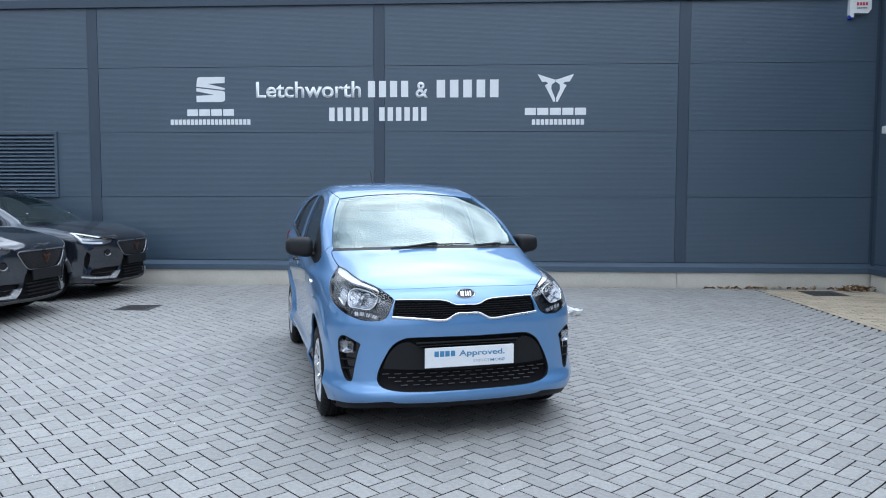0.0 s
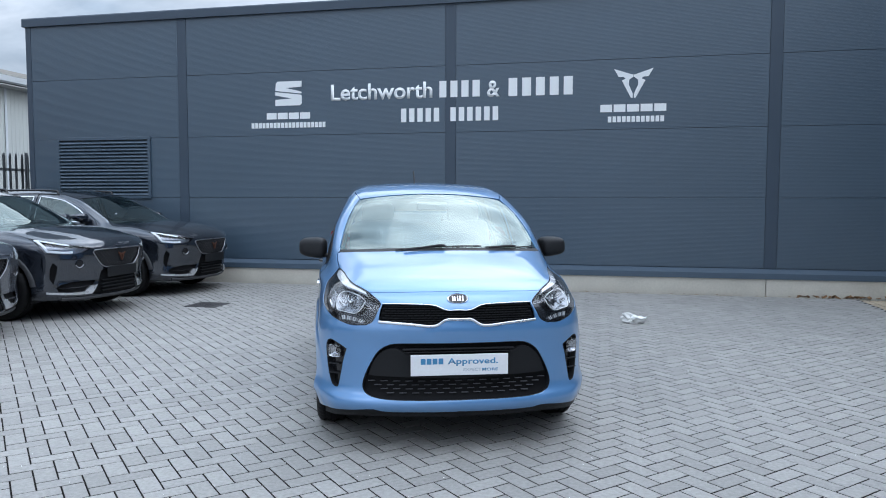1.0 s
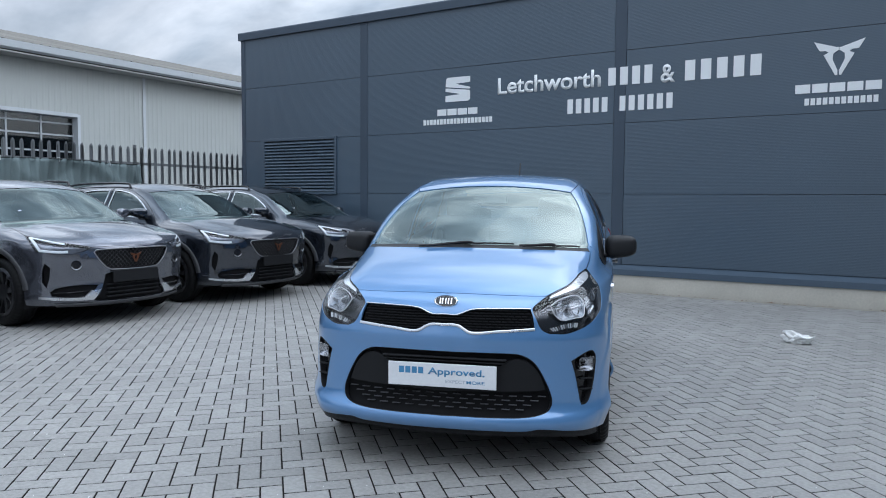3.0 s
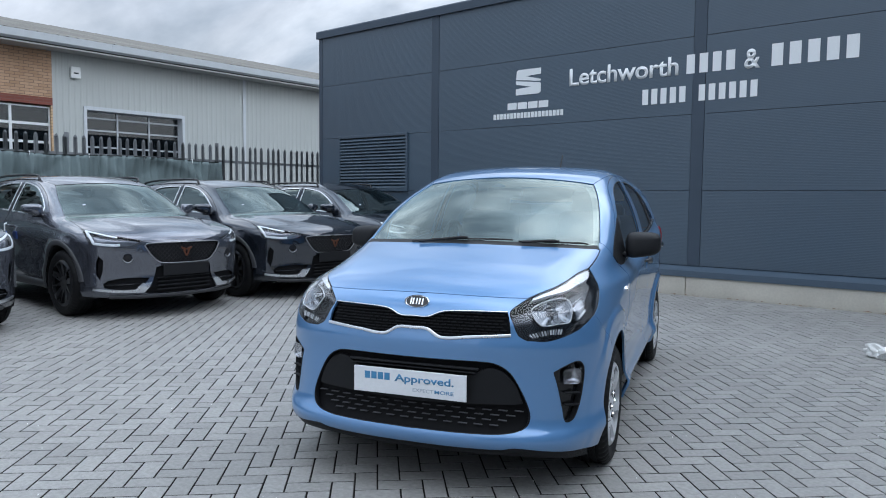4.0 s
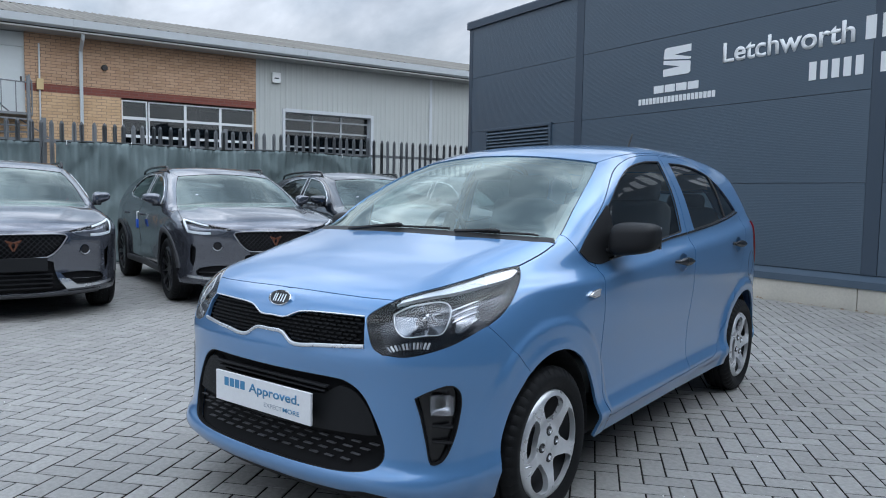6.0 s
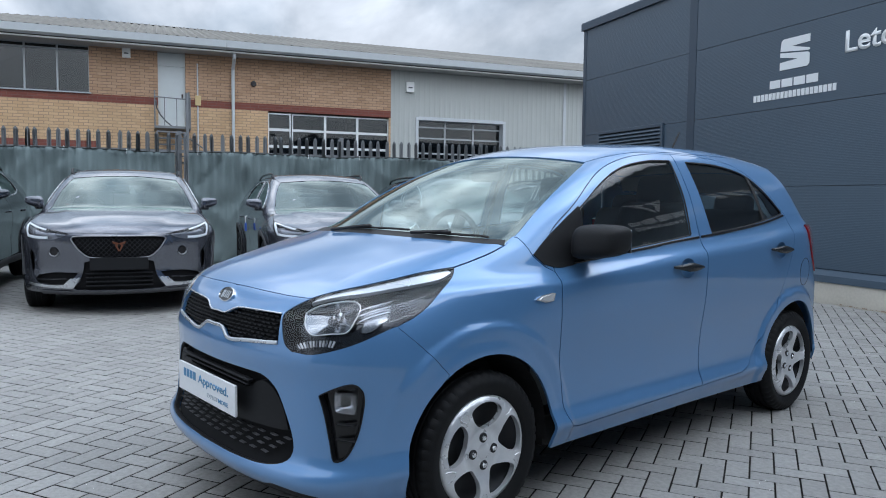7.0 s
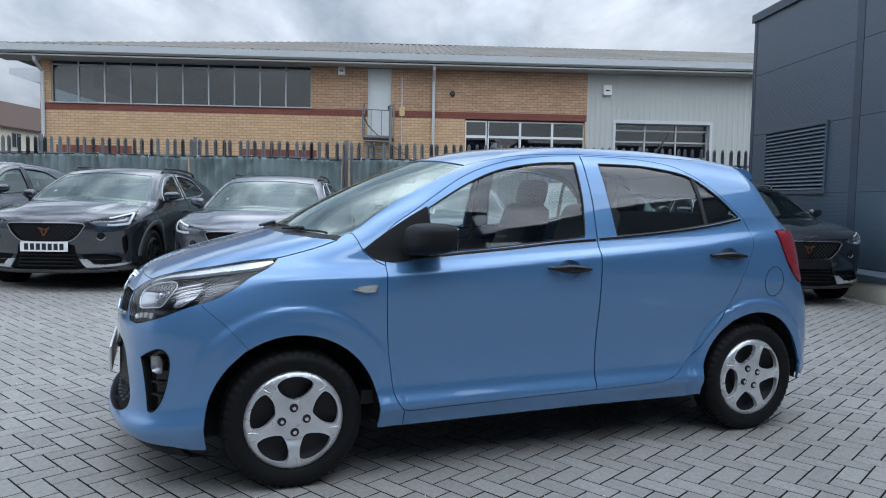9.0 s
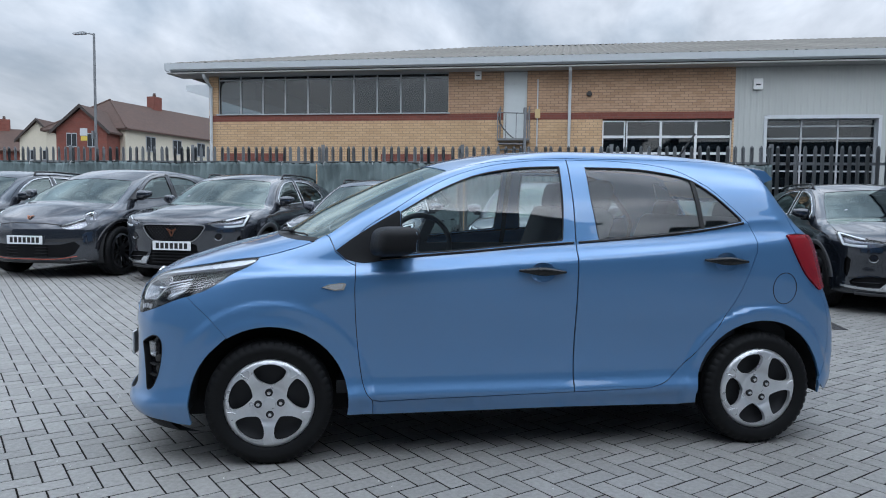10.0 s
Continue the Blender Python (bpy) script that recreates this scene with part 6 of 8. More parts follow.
        part_me("lens", sheet(B, loop_hl, lamp_way, lift=-0.001, skirt=0, step=0.016, mirror=k, inset=0.002), CM["lens"], hd, "clear headlamp lens")
        # bright blade under the top edge, widening towards its outer end
        low = on([(1.262, 0.655, 0.925), (1.33, 0.662, 0.905), (1.485, 0.637, 0.887), (1.60, 0.604, 0.868), (1.693, 0.535, 0.850), (1.742, 0.482, 0.832)], 6)
        part_me("daytime_strip", sheet(B, join(hl_top[1:-1], low[::-1]), lamp_way, lift=-0.008, skirt=0.012, step=0.012, mirror=k, inset=0.003), CM["lamp_white"], hd, "bright chrome blade")
        # main reflector: a hollow with rounded corners, its flutes and its bulb
        rim = on([(1.770, 0.495, 0.808), (1.735, 0.522, 0.829), (1.690, 0.565, 0.841), (1.648, 0.606, 0.845), (1.642, 0.634, 0.828), (1.670, 0.650, 0.790), (1.706, 0.650, 0.752), (1.735, 0.610, 0.735), (1.780, 0.552, 0.735), (1.790, 0.520, 0.770), (1.770, 0.495, 0.808)], 4)[:-1]
        rim = rim - B.normal(rim) * 0.012
        mid = rim.mean(0)
        ax = np.array([0.90, 0.42, 0.10])
        ax = ax / np.linalg.norm(ax)
        bw = bmesh.new()
        rings = []
        for a_ in (1.0, 0.9, 0.78, 0.64, 0.48, 0.30, 0.14):
            rings.append([bw.verts.new(mv @ Vector(mid + (p_ - mid) * a_ - ax * 0.036 * (1 - a_ * a_))) for p_ in rim])
        for a_, b_ in zip(rings, rings[1:]):
            for i in range(len(rim)):
                bw.faces.new((a_[i], a_[(i + 1) % len(rim)], b_[(i + 1) % len(rim)], b_[i]))
        bw.faces.new(rings[-1])
        bmesh.ops.recalc_face_normals(bw, faces=bw.faces)
        part("main_reflector", bw, CM["lamp_silver"], hd, smooth=60)
        part_me("reflector_rim", strip(B, rim, 0.004, 0.004, lift=0.0, closed=True, mirror=k), CM["lamp_white"], hd)
        for i in range(8):
            u_ = 0.10 + 0.80 * i / 7
            for zz in ((0.835, 0.815), (0.765, 0.748)):
                fw = on([(1.706 - 0.062 * u_, 0.575 + 0.060 * u_, z_ - 0.002 * abs(4 - i)) for z_ in (zz[0], sum(zz) / 2, zz[1])], 3)
                part_me("flute", strip(B, fw, 0.0042, 0.004, lift=-0.022, mirror=k), CM["lamp_inner"] if i % 2 else CM["lamp_dark"], hd)
        bb = lathe(bmesh.new(), [(0.0, 0.030), (0.007, 0.028), (0.009, 0.020), (0.009, -0.004), (0.016, -0.006), (0.018, -0.012)], "z", (0, 0, 0), 14)
        bmesh.ops.transform(bb, matrix=mv @ Matrix.Translation(Vector(mid - ax * 0.034)) @ Vector(ax).to_track_quat("Z", "Y").to_matrix().to_4x4(), verts=bb.verts)
        part("bulb", bb, CM["chrome"], hd, smooth=40)
        # indicator beside it, crossed by three bright fins
        ind = on([(1.652, 0.660, 0.812), (1.610, 0.668, 0.838), (1.552, 0.674, 0.845), (1.558, 0.690, 0.822), (1.590, 0.703, 0.788), (1.640, 0.700, 0.762), (1.672, 0.682, 0.760), (1.655, 0.672, 0.785), (1.652, 0.660, 0.812)], 4)[:-1]
        part_me("indicator_reflector", sheet(B, ind, lamp_way, lift=-0.024, skirt=0.02, step=0.012, mirror=k), CM["lamp_inner"], hd)
        for i in range(3):
            fn = on([(1.660 + 0.005 * i, 0.648 + 0.008 * i, 0.828 - 0.020 * i), (1.60 + 0.006 * i, 0.662 + 0.008 * i, 0.838 - 0.020 * i), (1.545 + 0.007 * i, 0.674 + 0.008 * i, 0.846 - 0.020 * i)], 4)
            part_me("fin", strip(B, fn, 0.0036, 0.010, lift=-0.018, mirror=k), CM["chrome"], hd)
        for i in range(6):
            fn = on([(1.640 - 0.012 * i, 0.692 + 0.002 * i, 0.784 + 0.003 * i), (1.652 - 0.012 * i, 0.692 + 0.002 * i, 0.768 + 0.003 * i)], 4)
            part_me("flute", strip(B, even(fn, 0.008, False), 0.004, 0.004, lift=-0.022, mirror=k), CM["chrome"], hd)
        # thin lines on the dark outer end
        for i in range(4):
            fn = on([(1.530 - 0.004 * i, 0.684 + 0.006 * i, 0.846 - 0.012 * i), (1.47, 0.692 + 0.006 * i, 0.856 - 0.012 * i), (1.405 + 0.012 * i, 0.690 + 0.007 * i, 0.868 - 0.012 * i)], 4)
            part_me("fin", strip(B, fn, 0.0026, 0.004, lift=-0.030, mirror=k), CM["lamp_inner"], hd)
        # ribbed side light along the foot
        for i in range(12):
            u_ = i / 11
            fn = on([(1.812 - 0.072 * u_, 0.500 + 0.125 * u_, 0.704 + 0.018 * u_), (1.808 - 0.060 * u_, 0.515 + 0.105 * u_, 0.688 + 0.012 * u_)], 4)
            part_me("side_light", strip(B, even(fn, 0.006, False), 0.0075, 0.004, lift=-0.016, mirror=k), CM["lamp_white"] if i % 3 else CM["lamp_inner"], hd)
    # --- glass ---
    ws = join(Tv(cowl[::-1]), ws_edge[1:], top_front[1:])
    ws = join(ws, mir(ws)[1:-1])
    glz = part_me("windscreen", sheet(B, ws, (0.45, 0, 1), lift=-0.004, skirt=0, step=0.05, inset=0.001), CM["screen_glass"], car, "raked windscreen reflecting clouds")
    ws_in = join(Tv(spl([(1.135, 0.0), (1.125, 0.2), (1.095, 0.40), (1.035, 0.565), (0.965, 0.615)])), Tv(spl([(0.83, 0.592), (0.68, 0.560), (0.52, 0.518), (0.40, 0.462)])), Tv(spl([(0.435, 0.38), (0.462, 0.2), (0.470, 0.0)])))
    ws_in = join(ws_in, mir(ws_in)[1:-1])
    part_me("frit_band", sheet(B, ws, (0.45, 0, 1), [ws_in], lift=-0.014, skirt=0, step=0.03, inset=0.004), CM["black_gloss"], glz, "black border of the windscreen")
    c_in = Tv(spl([(1.160, 0.0), (1.150, 0.2), (1.117, 0.40), (1.055, 0.575), (0.985, 0.640)]))
    c_band = join(Tv(cowl), c_in)
    pair("scuttle", lambda k: sheet(B, c_band, (0.45, 0, 1), lift=-0.001, skirt=0.004, mirror=k, step=0.03, inset=0.0), seal, car, "black scuttle panel below the windscreen")
    for k in (False, True):
        part_me("front_window", sheet(B, win_f, (0, 1, 0.25), lift=-0.008, skirt=0, mirror=k, inset=-0.006), CM["side_glass"], doors[1 if k else 0], "clear front door glass")
        part_me("rear_window", sheet(B, win_r, (0, 1, 0.25), lift=-0.008, skirt=0, mirror=k, inset=-0.006), CM["privacy_glass"], doors[3 if k else 2], "tinted rear door glass")
        part_me("window_seal", strip(B, even(win_f, 0.025), 0.010, 0.004, lift=-0.004, closed=True, mirror=k), seal, doors[1 if k else 0])
        part_me("window_seal", strip(B, even(win_r, 0.025), 0.010, 0.004, lift=-0.004, closed=True, mirror=k), seal, doors[3 if k else 2])
        bar = S(spl([(-0.872, 1.322), (-0.880, 1.20), (-0.886, 1.082)]))
        part_me("divider", strip(B, even(bar, 0.02, False), 0.026, 0.006, lift=-0.006, mirror=k), seal, doors[3 if k else 2])
        belt_f = S(spl([(0.70, 0.934), (0.45, 0.956), (0.226, 0.974), (0.0, 0.996), (-0.222, 1.012)]))
        belt_r = S(spl([(-0.245, 1.014), (-0.5, 1.034), (-0.75, 1.058), (-0.94, 1.083), (-1.10, 1.112)]))
        part_me("waist_strip", strip(B, even(belt_f, 0.03, False), 0.013, 0.006, mirror=k), CM["black_gloss"], doors[1 if k else 0])
        part_me("waist_strip", strip(B, even(belt_r, 0.03, False), 0.013, 0.006, mirror=k), CM["black_gloss"], doors[3 if k else 2])
        # dark seals behind the door gaps, and a strip that darkens the bumper seam
        for ln, lf in ((loop_fd, -0.014), (loop_rd, -0.014)):
            part_me("door_seal", strip(B, even(ln, 0.03), 0.03, 0.006, lift=lf, closed=True, mirror=k), seal, doors[(1 if k else 0) if ln is loop_fd else (3 if k else 2)])
        part_me("seam", strip(B, even(join(bump_seam), 0.02, False), 0.02, 0.005, lift=-0.012, mirror=k), seal, car)
        # sail panel in front of the door glass
        sail = S(join(spl([(0.905, 0.972), (0.826, 1.030), (0.70, 1.110), (0.612, 1.160)]), spl([(0.606, 1.15), (0.604, 0.952)])[0:], spl([(0.65, 0.934), (0.72, 0.922), (0.79, 0.917), (0.86, 0.932)])))
        part_me("sail_panel", sheet(B, sail, (0, 1, 0.25), lift=0.004, skirt=0.012, mirror=k, step=0.025), blk, car, "black triangular panel ahead of the door glass")
        # door handles
        for x, z, dd in ((-0.055, 0.882, doors[1 if k else 0]), (-0.985, 0.930, doors[3 if k else 2])):
            s = -1 if k else 1
            p = S([(x, z)])[0]
            hb_ = rounded(0, 0, 0, 0.232, 0.032, 0.042, 0.014)
            bmesh.ops.subdivide_edges(hb_, edges=[e for e in hb_.edges if abs(e.verts[0].co.x - e.verts[1].co.x) > 0.1], cuts=8)
            for v in hb_.verts:
                v.co.z *= 0.64 + 0.36 * math.cos(v.co.x / 0.116 * math.pi * 0.9)
                v.co.y -= 1.1 * v.co.x ** 2
            bmesh.ops.transform(hb_, matrix=Matrix.Diagonal((1, s, 1, 1)) @ pose(p[0], p[1] + 0.022, p[2], 0, -2, 0), verts=hb_.verts)
            part("handle", hb_, CM["handle"], dd, "black door handle", 60)
            i = 0 if x > -0.5 else 1
            part_me("handle_cup", sheet(B, cup_loops[i], (0, 1, 0.25), lift=0.0003, inset=-0.002, step=0.010, mirror=k, bowl=(*cups[i], 0.020)), blue, dd)
        # mirror
        s = -1 if k else 1
        mr = bmesh.new()
        bmesh.ops.create_uvsphere(mr, u_segments=32, v_segments=20, radius=1.0)
        for v in mr.verts:
            c = v.co
            e = 0.55
            c = Vector([math.copysign(abs(q) ** e, q) for q in c])
            kx = 0.088 * (1.0 if c.x < 0 else 1.12)
            v.co = Vector((c.x * kx + 0.028 * c.z * -0.4 - 0.02 * c.y, c.y * 0.093, c.z * 0.066 * (1.0 - 0.12 * c.y) + 0.006 * c.y))
        bmesh.ops.transform(mr, matrix=Matrix.Diagonal((1, s, 1, 1)) @ pose(0.640, 0.832, 1.022, 0, 0, 6), verts=mr.verts)
        mm = part("door_mirror", mr, blk, car, "black plastic door mirror", 180)
        st = rounded(0.672, s * 0.765, 0.968, 0.075, 0.09, 0.024, 0.010)
        part("mirror_arm", st, blk, mm, smooth=40)
        rf = rounded(0.556, s * 0.835, 1.022, 0.006, 0.15, 0.092, 0.002)
        part("mirror_glass", rf, CM["chrome"], mm)
        # side repeater
        p = S([(0.912, 0.813)])[0]
        rp = bmesh.new()
        prism(rp, [(-0.054, 0.015), (-0.044, -0.013), (0.0, -0.016), (0.056, -0.001), (0.024, 0.012), (-0.034, 0.019)], "y", -0.003, 0.005)
        rl = bmesh.new()
        prism(rl, [(-0.043, 0.012), (-0.036, -0.009), (0.0, -0.011), (0.036, -0.001), (0.018, 0.008), (-0.030, 0.014)], "y", 0.005, 0.009)
        bmesh.ops.transform(rp, matrix=Matrix.Diagonal((1, s, 1, 1)) @ pose(p[0], p[1], p[2]), verts=rp.verts)
        rpo = part("side_repeater", rp, CM["chrome"], car, "clear side indicator on the wing")
        bmesh.ops.transform(rl, matrix=Matrix.Diagonal((1, s, 1, 1)) @ pose(p[0], p[1], p[2]), verts=rl.verts)
        part("lens", rl, CM["lamp_white"], rpo, "clear indicator lens")
        # fuel flap on the left quarter
        if not k:
            fl = S([(-1.314 + 0.066 * math.cos(a), 0.790 + 0.078 * math.sin(a)) for a in np.linspace(0, 2 * math.pi, 37)[:-1]])
            part_me("fuel_flap", strip(B, fl, 0.004, 0.0012, closed=True), seal, car, "thin seam of the fuel flap")
        # tail lamp
        tl = join(tail_front[::-1], B.on_rear(spl([(0.612, 0.785), (0.600, 0.90), (0.592, 1.03)])))
        part_me("tail_lamp", sheet(B, tl, (-0.6, 0.75, 0.2), lift=0.009, skirt=0.02, mirror=k, step=0.02), CM["red_lens"], car, "red tail lamp")
    # --- rear: tailgate, bumper, spoiler ---
    Rv = B.on_rear
    tg = join(Rv(spl([(0.0, 1.365), (0.3, 1.36), (0.49, 1.345)])), c_edge[::-1], Rv(spl([(0.60, 0.98), (0.60, 0.80)])), Rv(spl([(0.58, 0.72), (0.3, 0.66), (0.0, 0.66)])))
    tg = join(tg, mir(tg)[1:-1])
    rw = join(Rv(spl([(0.0, 1.315), (0.25, 1.31), (0.43, 1.29)])), Rv(spl([(0.48, 1.20), (0.52, 1.06)])), Rv(spl([(0.50, 1.03), (0.25, 1.015), (0.0, 1.015)])))
    rw = join(rw, mir(rw)[1:-1])
    gate = part_me("tailgate", sheet(B, tg, (-1, 0, 0.3), [rw], step=0.05, mirror=False), blue, car)
    part_me("rear_screen", sheet(B, rw, (-1, 0, 0.3), lift=-0.006, skirt=0, step=0.05, inset=-0.006), CM["privacy_glass"], gate, "tinted rear screen")
    rb = join(Rv(spl([(0.0, 0.655), (0.3, 0.655), (0.58, 0.715)])), Rv([(0.60, 0.775)]), tail_front[:1], q_rear[::-1], S([(-1.556, 0.288), (-1.590, 0.262)]), Rv(spl([(0.60, 0.24), (0.3, 0.24), (0.0, 0.24)])))
    pair("rear_bumper", lambda k: sheet(B, rb, (-0.75, 0.62, 0.1), step=0.04, mirror=k, inset=0.0), blue, car)
    sp = bmesh.new()
    ys = np.linspace(-0.53, 0.53, 21)
    ring = []
    for y in ys:
        z = float(Tv([(-1.15, y)])[0][2]) - 0.037
        xe = -1.412 + 0.12 * y * y
        ring.append([sp.verts.new(q) for q in ((-1.20, y, z + 0.030), (-1.34, y, z + 0.010), (xe, y, z - 0.022), (xe - 0.004, y, z - 0.034), (xe + 0.02, y, z - 0.042), (-1.30, y, z - 0.070))])
    for a, b in zip(ring, ring[1:]):
        for i in range(6):
            sp.faces.new((a[i], a[(i + 1) % 6], b[(i + 1) % 6], b[i]))
    sp.faces.new(ring[0]), sp.faces.new(ring[-1][::-1])
    bmesh.ops.recalc_face_normals(sp, faces=sp.faces)
    part("roof_spoiler", sp, blue, car, smooth=40)
    # --- badge and plate ---
    nb = Fv([(0.0, 0.812)])[0]
    tilt = 32
    bd = bmesh.new()
    lathe(bd, [(0.0, 0.004), (0.92, 0.004), (0.95, 0.009), (1.0, 0.007), (1.0, -0.006)], "z", (0, 0, 0), 40)
    bmesh.ops.transform(bd, matrix=pose(nb[0], 0, nb[2], 0, 90 - tilt, 0) @ Matrix.Diagonal((0.030, 0.058, 1, 1)), verts=bd.verts)
    badge = part("badge", bd, CM["chrome"], car, "oval chrome badge", 40)
    bd = bmesh.new()
    lathe(bd, [(0.0, 0.0052), (0.88, 0.0052), (0.88, 0.003)], "z", (0, 0, 0), 40)
    bmesh.ops.transform(bd, matrix=pose(nb[0], 0, nb[2], 0, 90 - tilt, 0) @ Matrix.Diagonal((0.030, 0.058, 1, 1)), verts=bd.verts)
    part("badge_field", bd, CM["black_gloss"], badge)
    bd = bmesh.new()
    for y, w in ((-0.030, 0.006), (-0.019, 0.006), (-0.003, 0.005), (0.010, 0.006), (0.024, 0.006)):
        box(bd, -0.015, 0.015, y, y + w, 0.005, 0.0068)
    bmesh.ops.transform(bd, matrix=pose(nb[0], 0, nb[2], 0, 90 - tilt, 0), verts=bd.verts)
    part("badge_bars", bd, CM["chrome"], badge)
    px = float(Fv([(0.0, 0.475)])[0][0]) + 0.022
    pln = thing("show_plate", "white show plate with blue print on the bumper", "plate", m @ pose(px, 0, 0.474, 0, 0, 90))
    part("board", boxed(-0.26, 0.26, -0.006, 0.004, -0.0555, 0.0555, 0.002), CM["plate_white"], pln)
    bars("print_bars", 4, -0.21, -0.085, 0.005, 0.036, -0.0062, CM["plate_blue"], "", gap=0.2, thick=0.0008, parent=pln)
    lettering("print", "Approved.", -0.065, 0.205, 0.005, 0.037, -0.0062, CM["plate_blue"], "", thick=0.0008, parent=pln)
    lettering("print", "EXPECT", 0.02, 0.115, -0.034, -0.018, -0.0062, CM["plate_grey"], "", thick=0.0008, parent=pln, bold=0.0)
    lettering("print", "MORE", 0.12, 0.205, -0.034, -0.018, -0.0062, CM["plate_blue"], "", thick=0.0008, parent=pln, bold=0.006)
    # --- wipers and aerial ---
    for pts in ([(1.180, -0.30), (1.165, -0.10), (1.155, 0.08), (1.140, 0.24)], [(1.148, 0.27), (1.105, 0.45), (1.035, 0.60)]):
        ln = Tv(spl(pts))
        bm = bmesh.new()
        tube(bm, [tuple(p + [0, 0, 0.006]) for p in ln], 0.005, 6)
        q = ln[len(ln) // 2]
        tube(bm, [tuple(ln[int(len(ln) * 0.10)] + [0.03, 0, 0.004]), tuple(q + [0.008, 0, 0.017]), tuple(q + [0.0, 0, 0.010])], 0.007, 6)
        box(bm, q[0] + 0.004, q[0] + 0.022, q[1] - 0.035, q[1] + 0.02, q[2] + 0.008, q[2] + 0.020, 0.005)
        part("wiper", bm, seal, car, "black wiper blade")
    cwl = join(Tv(cowl[::-1]), Tv(spl([(1.245, 0.0), (1.235, 0.2), (1.205, 0.40), (1.14, 0.58), (1.05, 0.655)])))
    pair("cowl_cover", lambda k: sheet(B, cwl, (0.3, 0, 1), lift=-0.022, skirt=0, mirror=k, step=0.03), seal, car)
    bm = bmesh.new()
    q = Tv([(-1.12, 0.0)])[0]
    tube(bm, [(-1.10, 0.0, q[2] - 0.005), (-1.11, 0, q[2] + 0.02), (-1.22, 0.0, q[2] + 0.17)], 0.006, 6)
    part("aerial", bm, seal, car, "short black roof aerial")
    # --- underside, arches, cabin ---
    ub = bmesh.new()
    box(ub, -1.50, 1.62, -0.50, 0.50, 0.17, 0.34), box(ub, -0.82, 0.82, -0.70, 0.70, 0.205, 0.32)
    box(ub, -1.62, -1.45, -0.55, 0.55, 0.24, 0.6), box(ub, 1.60, 1.74, -0.40, 0.40, 0.19, 0.60)
    part("underbody", ub, CM["under"], car)
    for cx in (1.2, -1.2):
        for s in (1, -1):
            al = bmesh.new()
            pr = arch(cx, 0.283, 0.358, -6, 186, 24)
            a = [al.verts.new((x, s * (0.735 if cx > 0 else 0.715), z)) for x, z in pr]
            b = [al.verts.new((x, s * 0.50, z)) for x, z in pr]
            for i in range(len(pr) - 1):
                al.faces.new((a[i], a[i + 1], b[i + 1], b[i]))
            al.faces.new(b)
            part("arch_liner", al, CM["under"], car)
    inner = bmesh.new()
    box(inner, 0.66, 1.16, -0.48, 0.48, 0.33, 0.90)
    box(inner, -1.45, -1.05, -0.60, 0.60, 0.5, 0.92)
    box(inner, -0.2, 0.6, -0.13, 0.13, 0.30, 0.55, 0.04)
    part("cabin_floor", box(inner, -1.45, 0.9, -0.68, 0.68, 0.30, 0.36), CM["dash"], car)
    dsh = rounded(0.72, 0, 0.86, 0.50, 1.30, 0.22, 0.07)
    part("dashboard", dsh, CM["dash"], car, "black dashboard", 40)
    for k in (1, -1):
        dt = bmesh.new()
        box(dt, -1.1, 0.7, k * 0.685 - 0.015, k * 0.685 + 0.015, 0.36, 0.93)
        part("door_trim", dt, CM["dash"], car)
    for y in (0.36, -0.36):
        seat = part("front_seat", rounded(-0.05, y, 0.53, 0.52, 0.50, 0.18, 0.06), CM["cloth"], car, "dark cloth front seat", 40)
        part("backrest", rounded(-0.36, y, 0.88, 0.16, 0.48, 0.62, 0.06, (0, -18, 0), 0.12), CM["cloth"], seat, smooth=40)
        part("headrest", rounded(-0.475, y, 1.24, 0.10, 0.27, 0.17, 0.045, (0, -12, 0)), CM["cloth"], seat, smooth=40)
        for dy in (-0.05, 0.05):
            part("headrest_post", tube(bmesh.new(), [(-0.445, y + dy, 1.10), (-0.47, y + dy, 1.20)], 0.006, 6), CM["satin"], seat)
    rs = part("rear_seat", rounded(-0.85, 0, 0.55, 0.50, 1.22, 0.18, 0.06), CM["cloth"], car, "dark cloth rear bench", 40)
    part("backrest", rounded(-1.12, 0, 0.86, 0.14, 1.20, 0.58, 0.06, (0, -20, 0)), CM["cloth"], rs, smooth=40)
    for y in (0.38, -0.38):
        part("headrest", rounded(-1.23, y, 1.16, 0.09, 0.24, 0.13, 0.04, (0, -12, 0)), CM["cloth"], rs, smooth=40)
    sw = bmesh.new()
    tube(sw, [(0.185 * math.cos(a), 0.185 * math.sin(a), 0) for a in np.linspace(0, 2 * math.pi, 33)[:-1]], 0.016, 8, True)
    box(sw, -0.17, 0.17, -0.03, 0.03, -0.03, 0.0), box(sw, -0.03, 0.03, -0.17, 0.0, -0.03, 0.0)
    bmesh.ops.transform(sw, matrix=pose(0.38, -0.36, 0.93, 0, 62 - 90 + 4, 0) @ pose(0, 0, 0, 0, 90, 90), verts=sw.verts)
    part("steering_wheel", sw, CM["dash"], car, smooth=50)
    part("rear_view_mirror", rounded(0.47, 0, 1.30, 0.03, 0.22, 0.06, 0.014), CM["dash"], car)
    part_me("headlining", sheet(B, roof, (0, 0, 1), step=0.08, lift=-0.03, inset=0.02, skirt=0), CM["headlining"], car, "pale grey headlining")
    # --- wheels ---
    tyre = tyre_mesh(0.286, 0.204, 0.172)
    ho = []
